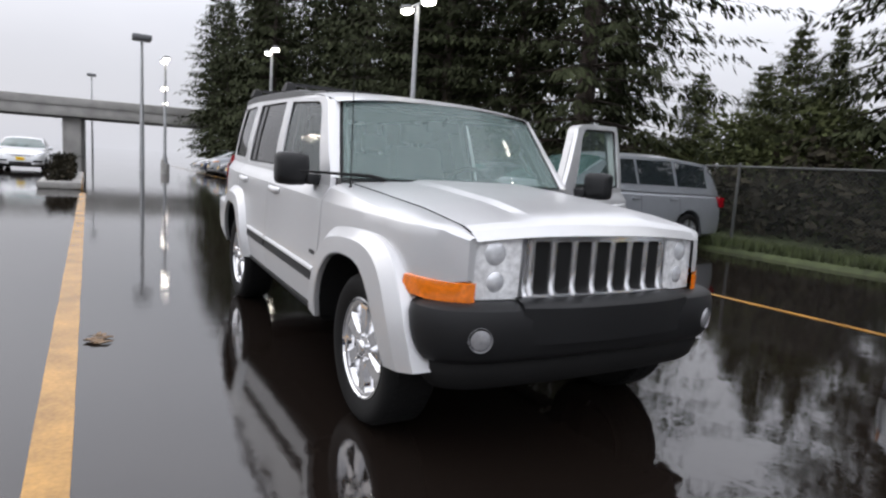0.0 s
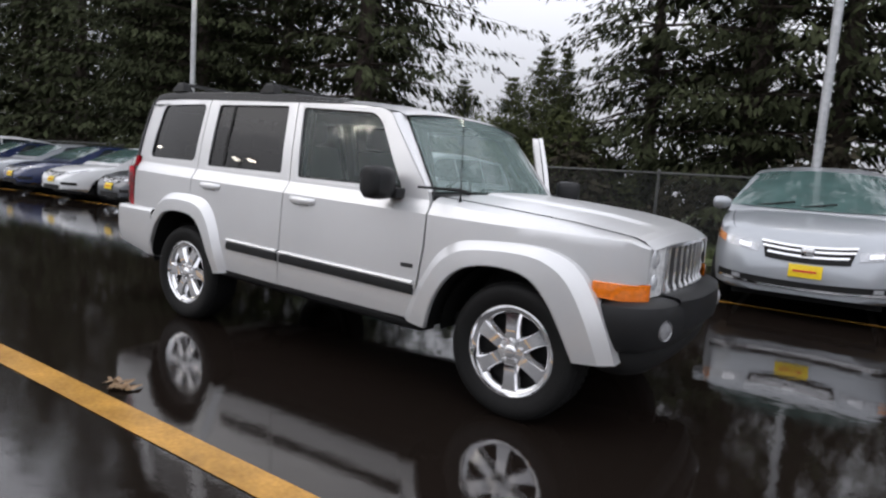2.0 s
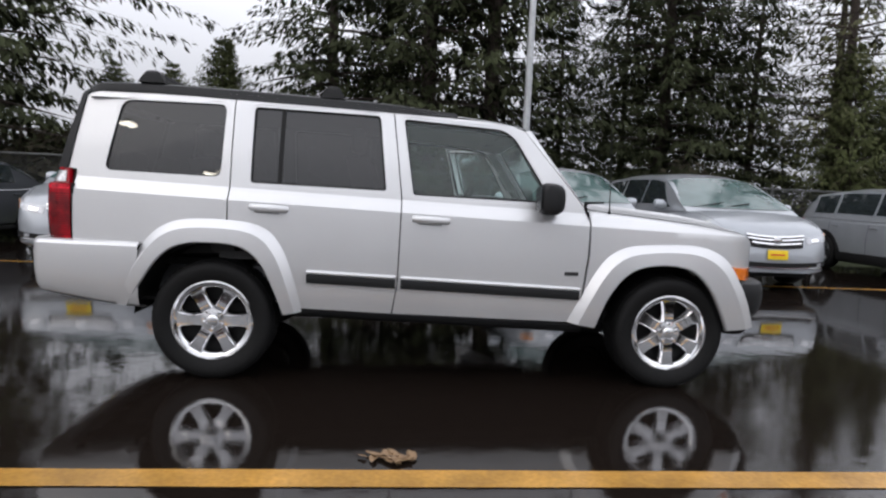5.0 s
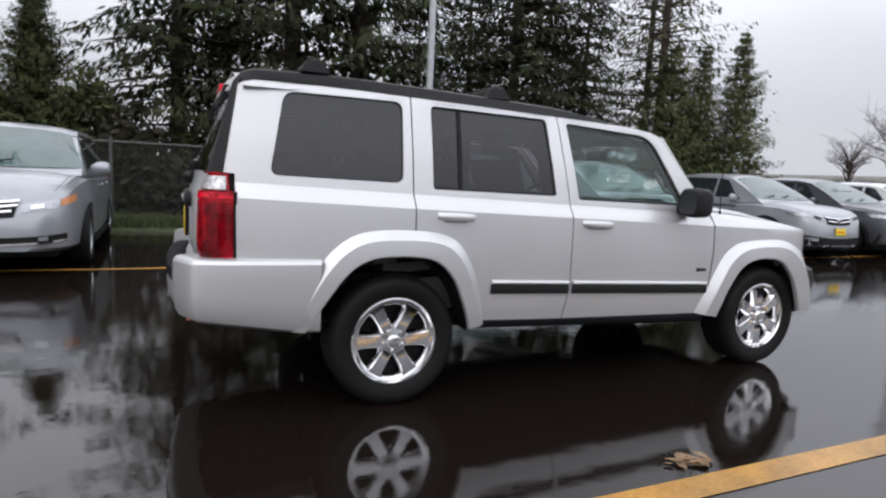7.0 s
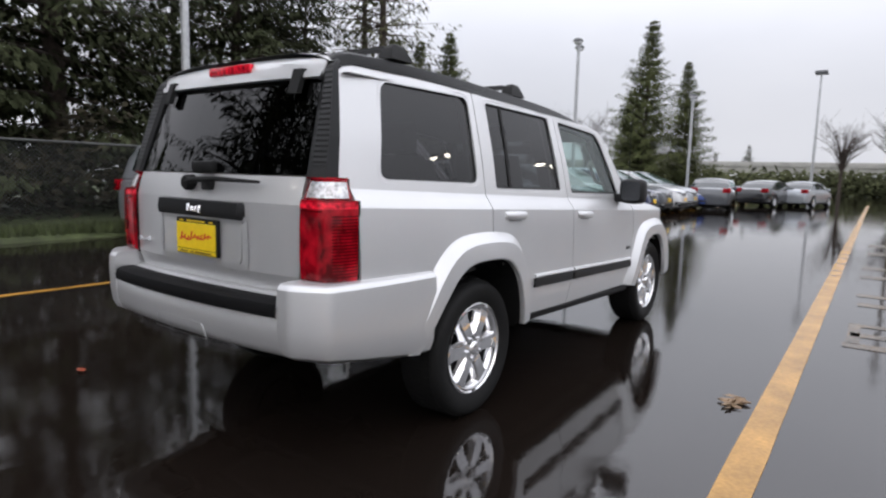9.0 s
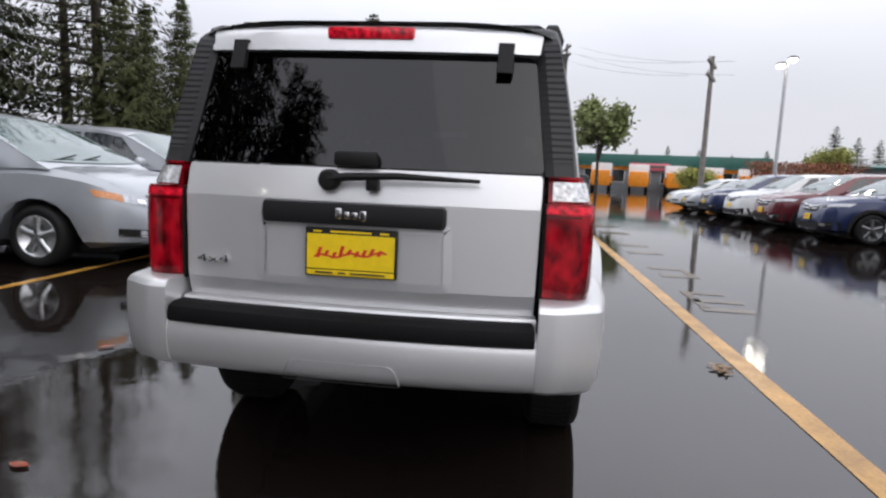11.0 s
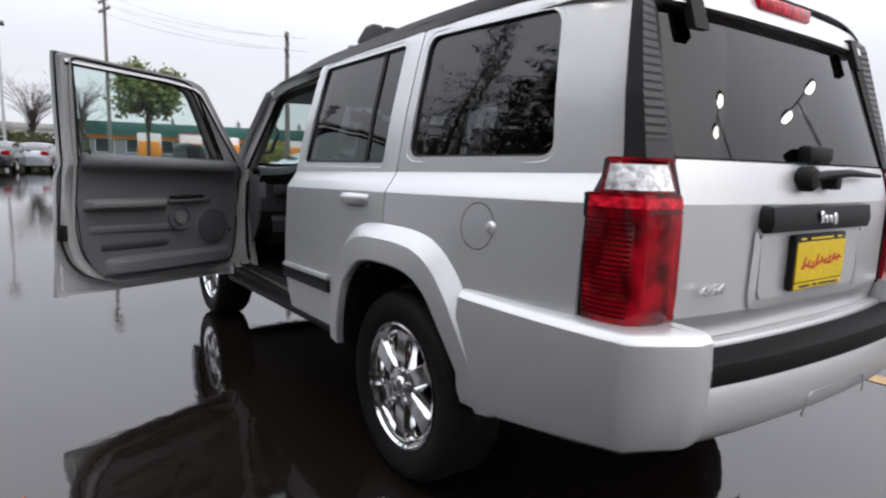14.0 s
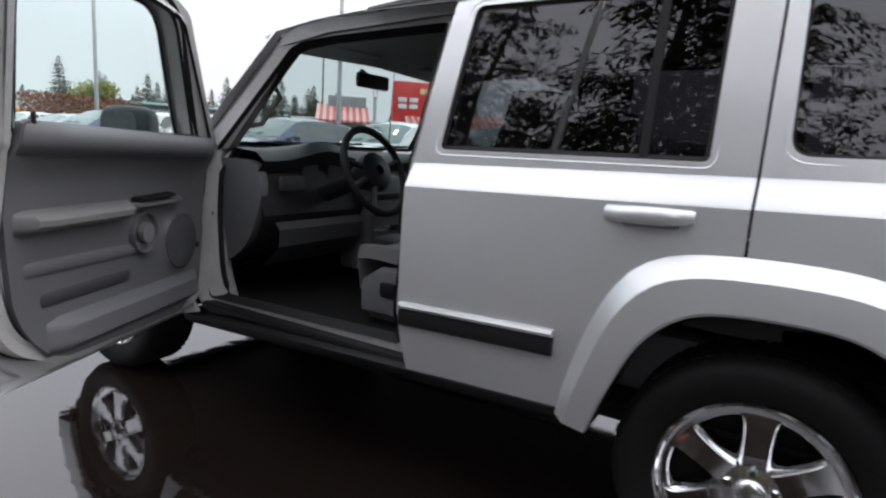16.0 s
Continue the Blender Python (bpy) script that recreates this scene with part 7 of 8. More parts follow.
# ---- verge and fence ----
bm = bmesh.new()
rows = []
for i in range(121):
    x = -70 + i * 0.85
    rows.append([(x, 8.35 + 0.15 * noise.noise((x * 0.4, 0, 0)), 0.0), (x, 8.45 + 0.15 * noise.noise((x * 0.4, 0, 0)), 0.07), (x, 9.0, 0.12 + 0.05 * noise.noise((x, 1, 0))), (x, 10.6, 0.16), (x, 30, 0.4)])
loft(bm, rows)
tagged(part("verge", bm, GRASS), "rough grass verge below the fence", "grass verge", kind="structure")


def blades(name, label, regions, n, mat, seed, hgt=0.14):
    rnd = random.Random(seed)
    verts, faces = [], []
    for x0, x1, y0, y1, z in regions:
        for _ in range(n):
            x, y = rnd.uniform(x0, x1), rnd.uniform(y0, y1)
            a = rnd.uniform(0, 6.28)
            hh = hgt * rnd.uniform(0.5, 1.5)
            k0 = len(verts)
            dx, dy = 0.02 * math.cos(a), 0.02 * math.sin(a)
            verts.extend([(x - dx, y - dy, z), (x + dx, y + dy, z), (x + rnd.uniform(-0.06, 0.06), y + rnd.uniform(-0.06, 0.06), z + hh)])
            faces.append((k0, k0 + 1, k0 + 2))
    me = bpy.data.meshes.new(name)
    me.from_pydata(verts, [], faces)
    me.materials.append(mat)
    return tagged(new(name, me), label, "grass", kind="stuff")


blades("grass", "tufts of wet green grass along the verge", [(-14, 10, 8.45, 9.3, 0.07)], 16000, GRASS, 9)


def chain_link():
    m = bpy.data.materials.new("chain_link_wire")
    m.use_nodes = True
    n, l = m.node_tree.nodes, m.node_tree.links
    b = n["Principled BSDF"]
    b.inputs["Base Color"].default_value = (0.05, 0.053, 0.05, 1)
    b.inputs["Roughness"].default_value = 0.5
    b.inputs["Metallic"].default_value = 0.4
    co = n.new("ShaderNodeTexCoord")
    tot = None
    for ang in (45, -45):
        mp = n.new("ShaderNodeMapping")
        mp.inputs["Rotation"].default_value = (0, radians(ang), 0)
        l.new(co.outputs["Object"], mp.inputs["Vector"])
        wv = n.new("ShaderNodeTexWave")
        wv.bands_direction = 'X'
        wv.inputs["Scale"].default_value = 6.0
        l.new(mp.outputs["Vector"], wv.inputs["Vector"])
        gt = n.new("ShaderNodeMath")
        gt.operation = 'GREATER_THAN'
        gt.inputs[1].default_value = 0.955
        l.new(wv.outputs["Fac"], gt.inputs[0])
        if tot is None:
            tot = gt.outputs["Value"]
        else:
            mx = n.new("ShaderNodeMath")
            mx.operation = 'MAXIMUM'
            l.new(tot, mx.inputs[0])
            l.new(gt.outputs["Value"], mx.inputs[1])
            tot = mx.outputs["Value"]
    l.new(tot, b.inputs["Alpha"])
    return m


CHAIN = chain_link()
FENCE_STEEL = material("dull_fence_steel", (0.085, 0.088, 0.085), 0.6, 0.2, grain=0.15, grain_scale=12, stain=0.2)
FENCE = thing("fence", "galvanised chain-link fence along the verge", "fence")
for k in range(27):
    x = -62 + 3.0 * k + 1.5
    bm = bmesh.new()
    tube(bm, [(x, 9.1, 0.05), (x, 9.1, 1.66)], 0.032, 10)
    tube(bm, [(x, 9.1, 1.66), (x, 9.1, 1.70)], [0.038, 0.01], 10)
    part("post", bm, FENCE_STEEL, FENCE)
    bm = bmesh.new()
    loft(bm, [[(x, 9.135, 0.08), (x, 9.135, 1.60)], [(x + 3.0, 9.135, 0.08), (x + 3.0, 9.135, 1.60)]])
    part("mesh_panel", bm, CHAIN, FENCE)
bm = bmesh.new()
tube(bm, [(-60.6, 9.1, 1.62), (21, 9.1, 1.62)], 0.022, 8)
part("top_rail", bm, FENCE_STEEL, FENCE)

# ---- lamp posts ----
LAMP_ON = material("lit_lamp_lens", (0.9, 0.9, 0.85), 0.3, emit=(1.0, 0.93, 0.80), emit_strength=24.0)
BRONZE = material("lamp_housing", (0.16, 0.165, 0.17), 0.4, 0.5, grain=0.1)


def lamp_post(x, y, height=5.9, turn=0.0, lit=True, heads=2):
    t = thing("lamp_post", "galvanised lot lamp post with two lit flat heads" if lit else "galvanised lot lamp post with two flat heads", "street lamp", pose(x, y, 0, 0, 0, turn), "lamp posts of the lot")
    bm = bmesh.new()
    tube(bm, [(0, 0, 0.0), (0, 0, height - 0.1)], [0.075, 0.060], 14)
    part("pole", bm, GALV, t)
    bm = bmesh.new()
    tube(bm, [(0, 0, 0), (0, 0, 0.55)], [0.22, 0.22], 18)
    part("concrete_base", bm, CONCRETE, t, "round concrete footing")
    bm = bmesh.new()
    tube(bm, [(-0.45, 0, height - 0.06), (0.45, 0, height - 0.06)], 0.03, 8)
    part("arm", bm, GALV, t)
    for s in ((-1, 1) if heads == 2 else (1,)):
        bm = bmesh.new()
        rows = [[(s * 0.62 + 0.26 * r * math.cos(a), 0.19 * r * math.sin(a), height - 0.05 + z) for a in [2 * math.pi * q / 20 for q in range(20)]] for r, z in ((0.9, -0.05), (1.0, -0.03), (1.0, 0.0), (0.85, 0.05), (0.4, 0.085), (0.01, 0.09))]
        loft(bm, rows, closed_v=True)
        hd = part("lamp_head", bm, BRONZE, t)
        bm = bmesh.new()
        rows = [[(s * 0.62 + 0.23 * r * math.cos(a), 0.16 * r * math.sin(a), height - 0.10 - z) for a in [2 * math.pi * q / 20 for q in range(20)]] for r, z in ((1.0, 0.0), (0.95, 0.05), (0.75, 0.085), (0.4, 0.10), (0.01, 0.104))]
        loft(bm, rows, closed_v=True)
        part("lens", bm, LAMP_ON if lit else CLEAR_LENS, hd, "glowing lens" if lit else "")
    return t


lamp_post(2.25, 7.65, 8.2, 5)
lamp_post(-11.2, 5.75, 5.6, 0)
lamp_post(-24.6, 5.3, 6.1, 0)
for x, y in ((-32.3, 1.65), (-48.5, 3.2), (-65, 4.9), (-85, 6.8)):
    lamp_post(x, y, 6.1, 0)
lamp_post(19.2, 7.7, 6.6, 20, False)
lamp_post(29.0, 5.6, 5.6, 10, False)
lamp_post(21.3, -10.5, 6.1, -4)
lamp_post(10.6, -11.5, 6.0, 2)
lamp_post(-8.4, -8.65, 6.5, 20)
lamp_post(-6.6, -13.3, 6.5, 10)
lamp_post(-16.6, -12.2, 6.0, 10)
lamp_post(-26.4, -8.3, 6.0, 0)

# ---- utility poles and masts ----
WOOD = material("weathered_pole_wood", (0.17, 0.155, 0.14), 0.9, grain=0.25, grain_scale=9, bump=0.3, stain=0.2)


def utility_pole(x, y, h=8.0, turn=0.0):
    t = thing("utility_pole", "weathered wooden utility pole with a crossarm", "utility pole", pose(x, y, 0, 0, 0, turn), "utility poles")
    bm = bmesh.new()
    tube(bm, [(0, 0, 0), (0, 0, h)], [0.14, 0.09], 10)
    part("pole", bm, WOOD, t)
    for z in (h - 0.35, h - 0.95):
        part("crossarm", boxm(-0.06, 0.06, -1.1, 1.1, z - 0.06, z + 0.06, 0.01), WOOD, t)
        for y in (-1.0, -0.55, 0.55, 1.0):
            bm = bmesh.new()
            tube(bm, [(0, y, z + 0.06), (0, y, z + 0.2)], [0.035, 0.025], 8)
            part("insulator", bm, CONCRETE, t)


utility_pole(25.5, -8.9, 7.0, 66)
utility_pole(44.0, -3.4, 11.3, 100)
utility_pole(46.0, -50.0, 10, 40)
wires = thing("power_line", "black overhead power lines strung between poles", "power line")
for z in (6.75, 6.15):
    for o in (-0.9, 0.9):
        bm = bmesh.new()
        tube(bm, [(25.5 + 18.5 * k / 12 + o * 0.3, -8.9 + 5.5 * k / 12 + o, z + 4.3 * k / 12 - 1.5 * (k / 12) * (1 - k / 12)) for k in range(13)], 0.006, 4, False)
        part("wire", bm, BLACK, wires)
for x, y, h in ((62, 2.6, 11.5), (-36.3, 0.8, 7.6), (-85, -1.5, 10.0)):
    t = thing("mast", "tall thin steel light mast with a small head", "light mast", pose(x, y, 0))
    bm = bmesh.new()
    tube(bm, [(0, 0, 0), (0, 0, h)], [0.14, 0.07], 8)
    part("pole", bm, GALV, t)
    part("mast_head", boxm(-0.5, 0.5, -0.5, 0.5, h - 0.15, h + 0.15, 0.05), BRONZE, t)

# ---- overpass, banks and buildings in the distance ----
bm = bmesh.new()
loft(bm, [[(88 + 0.10 * y, y, 0.0), (92 + 0.10 * y, y, 1.2 + 0.6 * noise.noise((y * 0.05, 0, 0))), (100 + 0.10 * y, y, 2.2 + 0.8 * noise.noise((y * 0.07, 2, 0))), (125, y, 2.6)] for y in range(-70, 100, 5)])
tagged(part("bank", bm, GRASS), "grassy bank below the road bridge", "bank", kind="structure")
thicket("hedge", "dull green scrub along the far bank", [(84, 91, -12, 70, 3.4)], 2600, material("bank_scrub", (0.060, 0.066, 0.030), 0.85, spec=0.15, grain=0.3, grain_scale=0.6, island=0.5), 31, 0.8)


def overpass(label, m, length, z0, depth, piers):
    t = thing("road_bridge", label, "bridge", m)
    part("deck", boxm(-length / 2, length / 2, -4, 4, z0, z0 + depth, 0.05), CONCRETE, t)
    for s in (-1, 1):
        part("parapet", boxm(-length / 2, length / 2, s * 4 - 0.15, s * 4 + 0.15, z0 + depth, z0 + depth + 0.9, 0.04), CONCRETE, t)
    for x in piers:
        bm = bmesh.new()
        box(bm, x - 0.9, x + 0.9, -3, 3, 0, z0, 0.1)
        part("pier", bm, CONCRETE, t)


overpass("long grey concrete road bridge beyond the lot", pose(110, 10, 0, 0, 0, 96), 180, 3.0, 0.9, (-70, -45, -20, 5, 30, 55, 80))
overpass("grey concrete road bridge crossing behind the lot", pose(-78, 0, 0, 0, 0, 86), 150, 4.3, 1.1, (-60, -32, -3.3, 25, 52))
# planter and concrete column on the yellow line
pl = thing("planter", "raised planting bed with brown shrubs and a concrete kerb", "planter", pose(-19.5, -2.6, 0))
bm = bmesh.new()
box(bm, -4.0, 4.0, -0.55, 0.50, 0.0, 0.20, 0.05)
part("kerb", bm, CONCRETE, pl)
part("kerb_paint", boxm(-4.02, 4.02, 0.49, 0.512, 0.005, 0.18, 0.003, 1), YELLOW_LINE, pl, "yellow painted kerb face")
th = thicket("shrub", "low brown winter shrubs in the planting bed", [(-23.2, -15.8, -2.95, -2.35, 1.0)], 700, BRUSH, 12, 0.12)
wall = part("wall", boxm(-60, -30, -9.2, -8.9, 0, 1.9, 0.02), CONCRETE)
tagged(wall, "low pale concrete wall behind the lot", "wall", kind="structure")

RED_ROOF = material("red_metal_roof", (0.55, 0.035, 0.03), 0.4, grain=0.08, grain_scale=8, stain=0.1)
CREAM = material("cream_render", (0.55, 0.52, 0.47), 0.8, grain=0.06, grain_scale=10, stain=0.1)
PINK = material("pink_sign_paint", (0.55, 0.13, 0.16), 0.5, grain=0.06, grain_scale=8, stain=0.1)
GREEN_ROOF = material("green_metal_roof", (0.025, 0.105, 0.085), 0.45, grain=0.08, grain_scale=6, stain=0.12)
ORANGE = material("orange_paint", (0.75, 0.25, 0.015), 0.4, grain=0.05, grain_scale=8, stain=0.1)
GREY_WALL = material("grey_cladding", (0.22, 0.23, 0.24), 0.7, grain=0.06, grain_scale=8, stain=0.1)


def hall(name, label, m, lx, ly, h, rise, wall_mat, roof_mat, stripes=0, windows=6):
    """A low commercial building: walls, hipped roof with a parapet, door and windows."""
    t = thing(name, label, "building", m)
    part("wall", boxm(-lx / 2, lx / 2, -ly / 2, ly / 2, 0, h, 0.03), wall_mat, t)
    bm = bmesh.new()
    e = 0.6
    lo = [(-lx / 2 - e, -ly / 2 - e, h), (lx / 2 + e, -ly / 2 - e, h), (lx / 2 + e, ly / 2 + e, h), (-lx / 2 - e, ly / 2 + e, h)]
    hi = [(-lx / 2 + ly * 0.4, -0.1, h + rise), (lx / 2 - ly * 0.4, -0.1, h + rise), (lx / 2 - ly * 0.4, 0.1, h + rise), (-lx / 2 + ly * 0.4, 0.1, h + rise)]
    loft(bm, [[(x, y, z - 0.15) for x, y, z in lo], lo, hi], closed_v=True, cap=True)
    rf = part("roof", bm, roof_mat, t, smooth=False)
    for k in range(stripes):
        u = (k + 0.5) / stripes
        bm = bmesh.new()
        for sy in (-1, 1):
            a = Vector((-lx / 2 - e + (lx + 2 * e) * u, sy * (ly / 2 + e), h + 0.02))
            b = Vector((-lx / 2 + ly * 0.4 + (lx - ly * 0.8) * u, sy * 0.1, h + rise + 0.03))
            w = Vector(((lx + 2 * e) / stripes * 0.22, 0, 0))
            bm.faces.new([bm.verts.new(p) for p in (a - w, a + w, b + w * 0.6, b - w * 0.6)])
        part("roof_stripe", bm, PAINTS["white"], rf)
    for k in range(windows):
        u = (k + 0.5) / windows
        for sy in (-1, 1):
            x = -lx / 2 + lx * u
            wd = part("window", boxm(x - lx / windows * 0.32, x + lx / windows * 0.32, sy * ly / 2 - 0.05, sy * ly / 2 + 0.06, 0.9, h - 0.5, 0.02), PAINTS["white"], t)
            part("pane", boxm(x - lx / windows * 0.29, x + lx / windows * 0.29, sy * ly / 2 - 0.06, sy * ly / 2 + 0.07, 1.0, h - 0.6), CAR_GLASS, wd)
    return t


AWNING_RED = material("striped_awning_red", (0.42, 0.08, 0.075), 0.5, grain=0.08, grain_scale=8, stain=0.1)
SIGN_CREAM = material("cream_sign_letters", (0.80, 0.66, 0.36), 0.5, grain=0.05, grain_scale=20)
AWNING_PALE = material("faded_awning_red", (0.62, 0.36, 0.33), 0.5, grain=0.08, grain_scale=8, stain=0.1)
rs = thing("restaurant", "low restaurant with finely striped red roofs and a tall red fascia", "building", pose(20.0, -22.5, 0, 0, 0, -139))
part("wall", boxm(-2.5, 8.5, 0.6, 7.5, 0, 2.2, 0.03), CREAM, rs)
part("rooftop_unit", boxm(-0.6, 1.5, 2.0, 5.0, 2.2, 3.5, 0.04), GREY_WALL, rs, "grey rooftop plant box")
part("fascia", boxm(2.9, 6.6, 1.2, 1.7, 2.3, 4.5, 0.08), RED_ROOF, rs, "tall red fascia board")
for x0, x1 in ((-1.2, 1.6), (3.6, 9.5)):
    n = int((x1 - x0) / 0.17)
    for k in range(n):
        xa, xb = x0 + (x1 - x0) * k / n, x0 + (x1 - x0) * (k + 1) / n
        bm = bmesh.new()
        loft(bm, [[(x, -0.2, 2.0), (x, -0.2, 2.12), (x, 2.2, 3.0), (x, 2.2, 2.9)] for x in (xa, xb)], closed_v=True, cap=True)
        part("roof_strip", bm, AWNING_RED if k % 2 else AWNING_PALE, rs, smooth=False)
for k in range(5):
    x = -1.6 + 2.0 * k
    wd = part("window", boxm(x - 0.75, x + 0.75, 0.52, 0.66, 0.8, 1.9, 0.02), PAINTS["white"], rs)
    part("pane", boxm(x - 0.68, x + 0.68, 0.50, 0.60, 0.87, 1.83), CAR_GLASS, wd)
for k in range(6):
    part("sign_bar", boxm(4.4 + 0.33 * k, 4.66 + 0.33 * k, 1.12, 1.21, 3.85, 4.15, 0.02), SIGN_CREAM, rs)
for k in range(4):
    part("sign_shape", boxm(3.2 + 0.62 * (k % 2), 3.68 + 0.62 * (k % 2), 1.14, 1.21, 3.02 + 0.36 * (k // 2), 3.26 + 0.36 * (k // 2), 0.02), PAINTS["white"], rs)
dp = hall("depot", "long flat depot building with a teal fascia over a yellow band", pose(76, -17.5, 0, 0, 0, 78), 24, 10, 3.0, 0.25, GREY_WALL, GREEN_ROOF, 0, 8)
part("fascia", boxm(-12.3, 12.3, -5.35, 5.35, 3.0, 4.3, 0.04), GREEN_ROOF, dp, "teal metal fascia")
part("canopy_band", boxm(-12.2, 12.2, -5.25, 5.25, 2.45, 2.95, 0.03), ORANGE, dp, "yellow-orange canopy band")
part("sign_panel", boxm(-1.5, 3.0, 5.26, 5.45, 2.4, 3.3, 0.02), PINK, dp, "pink sign panel")
part("sign_panel", boxm(-1.5, 3.0, -5.45, -5.26, 2.4, 3.3, 0.02), PINK, dp, "pink sign panel")
hall("store", "low green-roofed store building in the distance", pose(58, -37, 0, 0, 0, 60), 16, 9, 3.3, 0.35, GREY_WALL, GREEN_ROOF, 0, 3)
for k in range(6):
    t = thing("box_truck", "orange and white box truck parked by the depot", "truck", pose(66 + 0.9 * k, -9.5 - 4.2 * k, 0, 0, 0, 170), "trucks by the depot")
    part("cargo_box", boxm(-2.4, 1.2, -1.1, 1.1, 0.8, 3.0, 0.05), PAINTS["white"], t)
    part("cab", boxm(1.25, 2.6, -1.0, 1.0, 0.5, 2.2, 0.15), ORANGE, t)
    part("stripe", boxm(-2.42, 1.22, -1.12, 1.12, 0.85, 1.6, 0.02), ORANGE, t)
    for wx in (-1.4, 1.9):
        for sy in (-1, 1):
            bm = bmesh.new()
            tube(bm, [(wx, sy * 0.75, 0.42), (wx, sy * 1.02, 0.42)], 0.42, 16)
            part("wheel", bm, TYRE, t)
thicket("clipped_hedge", "rust-brown clipped hedge along the street", [(35, 38, -21.4, -15.0, 2.8)], 3000, material("rust_leaves", (0.16, 0.05, 0.02), 0.8, grain=0.3, grain_scale=2, island=0.4), 21, 0.16, 0.12)
st = thing("road_sign", "red shield sign on a tall steel pole", "sign", pose(25.9, -33.3, 0, 0, 0, 40) @ Matrix.Scale(0.85, 4))
bm = bmesh.new()
tube(bm, [(0, 0, 0), (0, 0, 5.0)], 0.15, 10)
part("pole", bm, GALV, st)
bm = bmesh.new()
pts = [(-1.1, 6.6), (1.1, 6.6), (1.0, 5.7), (0.35, 4.9), (-0.35, 4.9), (-1.0, 5.7)]
for d in (-0.15, 0.15):
    bm.faces.new([bm.verts.new((d, y, z)) for y, z in pts])
part("board", bm, RED_ROOF, st)


def crown_tree(name, label, x, y, h, r, leaf, n, seed, bare=False, z0=0.35, fine=0.10):
    """A broad-leaved tree: tapered trunk, forking limbs, and a crown of many leaves (or bare twigs)."""
    rnd = random.Random(seed)
    t = thing(name, label, "tree", pose(x, y, 0))
    bm = bmesh.new()
    tube(bm, [(0, 0, 0), (0.1, 0, h * 0.3), (0.0, 0.1, h * 0.6)], [h * 0.022, h * 0.017, h * 0.01], 8)
    tips = []
    for k in range(16 if not bare else 44):
        a, f = rnd.uniform(0, 6.28), rnd.uniform(0.25, 0.62)
        b = Vector((r * rnd.uniform(0.5, 1.0) * math.cos(a), r * rnd.uniform(0.5, 1.0) * math.sin(a), h * rnd.uniform(0.6, 1.0)))
        mid = Vector((b.x * 0.4, b.y * 0.4, h * f + (b.z - h * f) * 0.6))
        tube(bm, [(0, 0, h * f), mid, b], [h * 0.008, h * 0.004, h * 0.0012], 4, False)
        tips.append(b)
        if bare:
            for _ in range(7):
                p = mid.lerp(b, rnd.random())
                q = p + Vector((rnd.gauss(0, 1), rnd.gauss(0, 1), abs(rnd.gauss(0, 1)))) * r * 0.22
                tube(bm, [p, q], [h * 0.002, h * 0.0008], 3, False)
    part("trunk", bm, BARK, t)
    if not bare:
        verts, faces = [], []
        for _ in range(n):
            c = rnd.choice(tips)
            d = Vector((rnd.gauss(0, 1), rnd.gauss(0, 1), rnd.gauss(0, 0.8))) * r * 0.24
            p = c + d
            if p.z < h * z0:
                continue
            e = Vector((rnd.gauss(0, 1), rnd.gauss(0, 1), rnd.gauss(0, 1))).normalized()
            s = e.orthogonal().normalized()
            ln = r * fine * rnd.uniform(0.6, 1.4)
            k0 = len(verts)
            verts.extend([p, p + e * ln + s * ln * 0.6, p + e * ln * 2, p + e * ln - s * ln * 0.6])
            faces.append((k0, k0 + 1, k0 + 2, k0 + 3))
        me = bpy.data.meshes.new("crown")
        me.from_pydata([tuple(v) for v in verts], [], faces)
        me.materials.append(leaf)
        o = new("crown", me)
        o.parent = t
    return t


YELLOW_GREEN = material("yellow_green_leaves", (0.24, 0.25, 0.07), 0.8, spec=0.15, grain=0.3, grain_scale=1.5, island=0.4)
DULL_GREEN = material("dull_green_leaves", (0.16, 0.185, 0.075), 0.8, spec=0.15, grain=0.3, grain_scale=1.5, island=0.4)
crown_tree("street_tree", "rounded green street tree above the depot roof", 55.6, -7.7, 8.2, 2.1, DULL_GREEN, 5200, 41, z0=0.5)
crown_tree("street_tree", "low rounded yellow-green street tree", 40, -12.7, 1.9, 1.1, YELLOW_GREEN, 5200, 45, fine=0.06)
crown_tree("street_tree", "low rounded yellow-green street tree", 40.8, -21.5, 3.5, 1.2, YELLOW_GREEN, 9000, 46, fine=0.055)
for k, (x, y, h) in enumerate(((66, 0.5, 7.5), (72, -4, 8.5), (58, 30, 9), (64, 38, 8), (70, 22, 8), (60, 24, 8.5))):
    crown_tree("bare_tree", "leafless grey winter tree", x, y, h, h * 0.36, NEEDLES, 0, 60 + k, True)
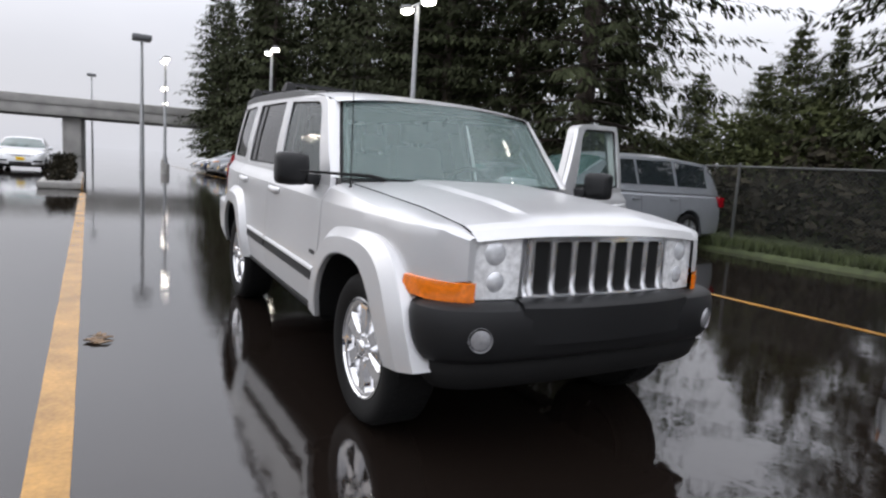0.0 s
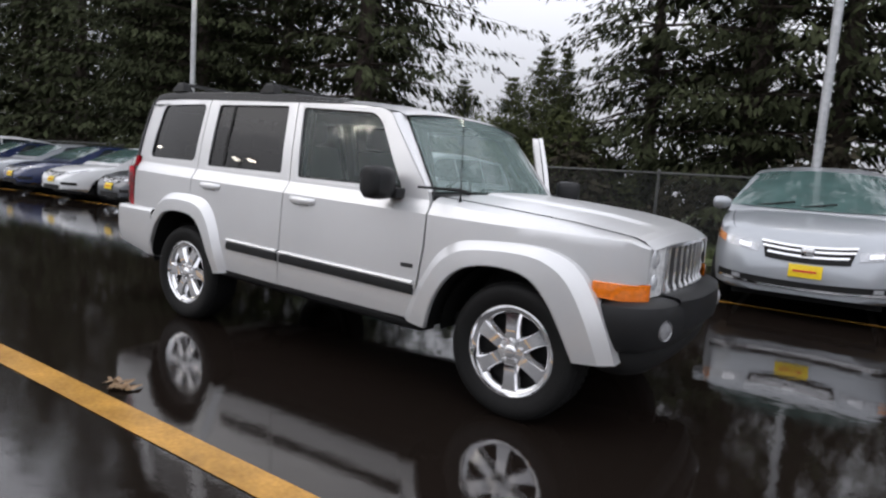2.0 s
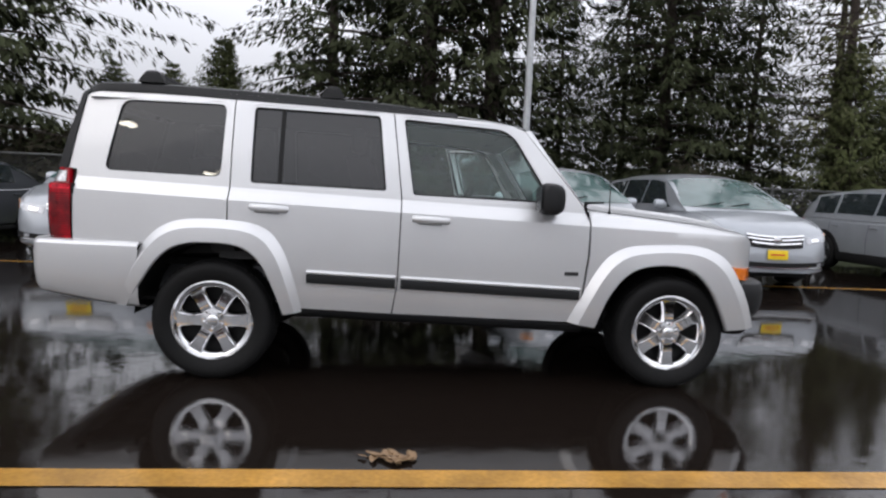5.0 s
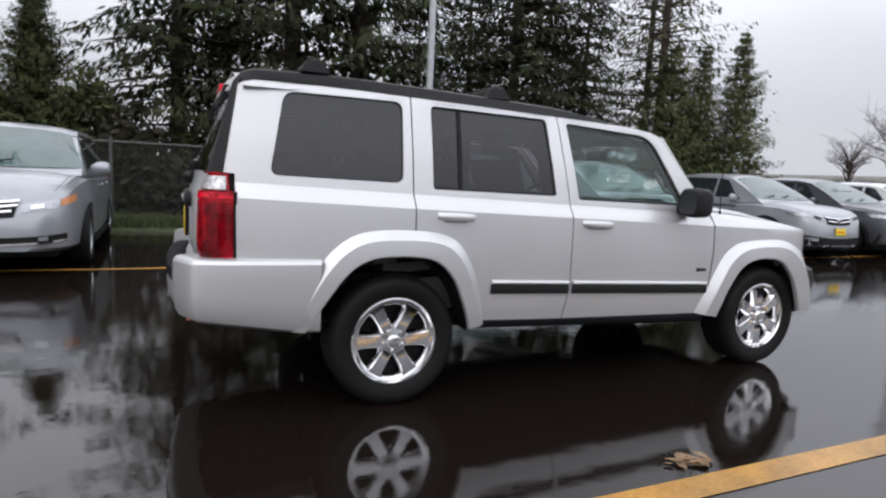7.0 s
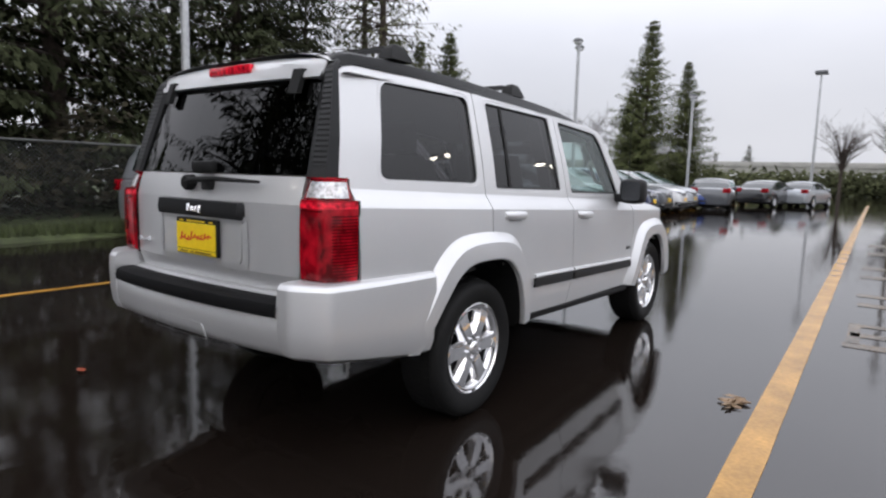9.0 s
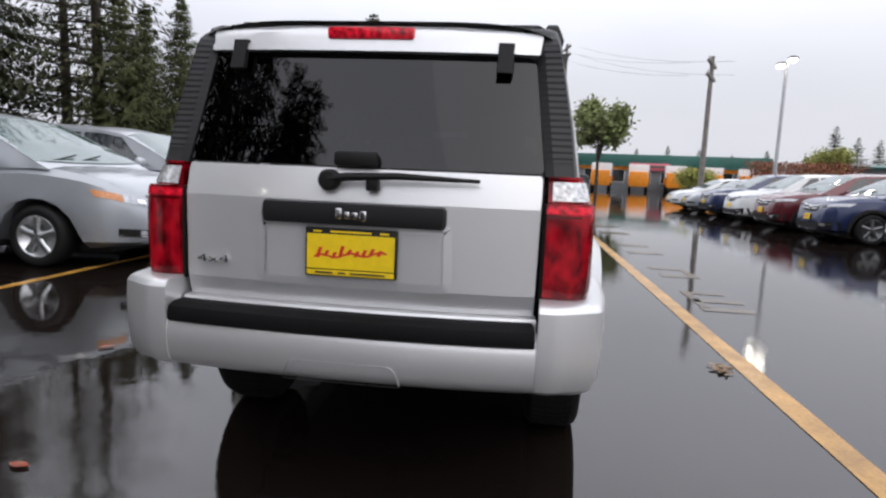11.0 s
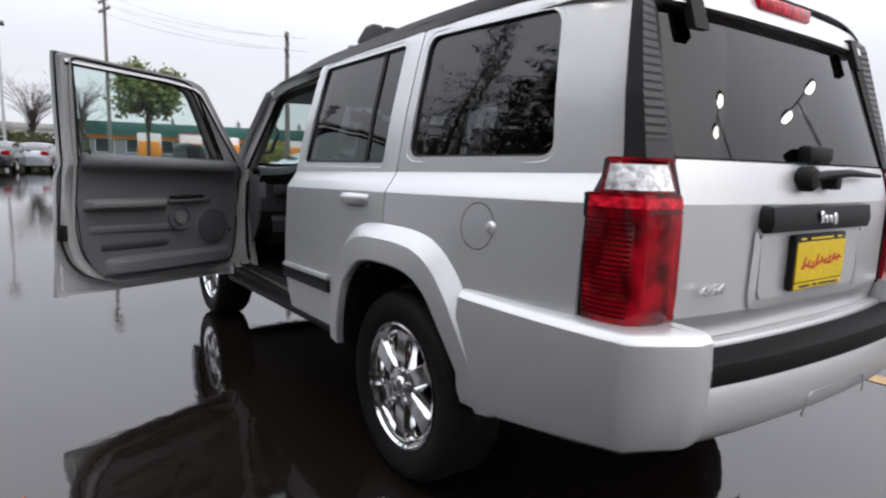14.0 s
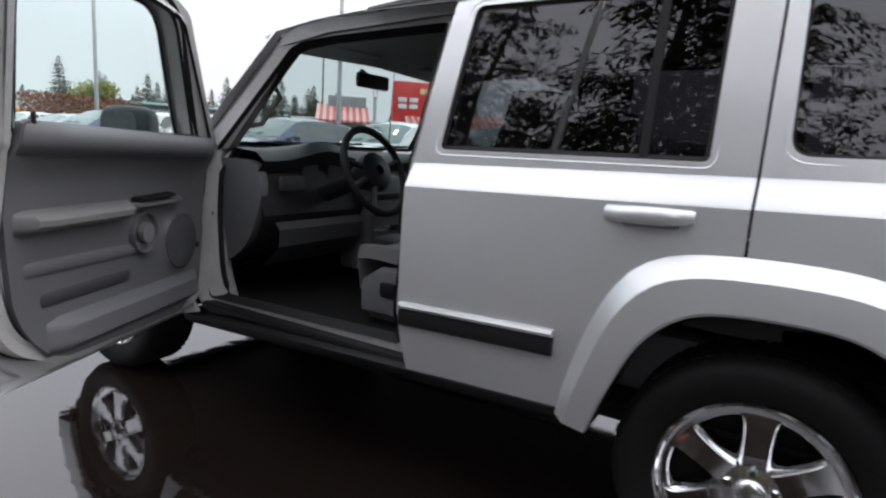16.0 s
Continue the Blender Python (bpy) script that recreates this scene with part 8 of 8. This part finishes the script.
for k in range(34):
    a = radians(-62 + 3.0 * k * 0.9)
    d = 120 + 26 * rt.random()
    if -10 < math.degrees(a) < 8:
        continue
    fir(8, d * math.cos(a), d * math.sin(a), rt.uniform(0, 360), rt.uniform(0.42, 0.62), "distant fir on the skyline", "firs on the skyline")
for k in range(22):
    a = radians(-30.4 - 0.85 * k + rt.uniform(-0.6, 0.6))
    d = 122 + 10 * rt.random()
    fir(8, d * math.cos(a), d * math.sin(a), rt.uniform(0, 360), rt.uniform(0.58, 0.86) * (0.72 + 0.28 * min(1, k / 5)), "distant fir in a stand on the skyline", "firs on the skyline")
for x, y, s in ((96.8, -48.2, 0.72), (60, -33, 0.42), (50, -52, 0.45), (70, -64, 0.5), (88, -50, 0.55), (78, -66, 0.5)):
    fir(7, x, y, 20, s, "lone fir beyond the street", "firs on the skyline")

# ---- fallen leaves on the wet ground ----
LEAF = material("wet_fallen_leaf", (0.22, 0.14, 0.075), 0.45, grain=0.3, grain_scale=30)
lt = thing("leaf_litter", "clump of wet brown fallen leaves on the asphalt", "leaves", pose(-0.35, -1.89, 0))
rl = random.Random(3)
for k in range(18):
    bm = bmesh.new()
    a, x, y = rl.uniform(0, 6.28), rl.gauss(0, 0.06), rl.gauss(0, 0.032)
    ln = rl.uniform(0.025, 0.055)
    rows = []
    for u in (-1, -0.4, 0.2, 1):
        w = ln * 0.4 * (1 - u * u) + 0.002
        rows.append([(x + ln * u * math.cos(a) - v * w * math.sin(a), y + ln * u * math.sin(a) + v * w * math.cos(a), 0.008 + 0.010 * rl.random() * abs(v) + 0.004 * k / 26) for v in (-1, 0, 1)])
    loft(bm, rows)
    part("leaf", bm, LEAF, lt)
for x, y in ((-0.9, 2.05), (-2.35, 1.35), (0.35, 2.3)):
    bm = bmesh.new()
    loft(bm, [[(0.045 * u, v * 0.022 * (1 - u * u) + 0.001 * v, 0.006 + 0.006 * abs(v)) for v in (-1, 0, 1)] for u in (-1, -0.5, 0, 0.5, 1)])
    o = part("leaf", bm, material("orange_leaf", (0.26, 0.055, 0.022), 0.4, grain=0.2))
    o.matrix_basis = pose(x, y, 0, 0, 0, 40 * x)
    tagged(o, "single orange fallen leaf on the wet asphalt", "leaf")
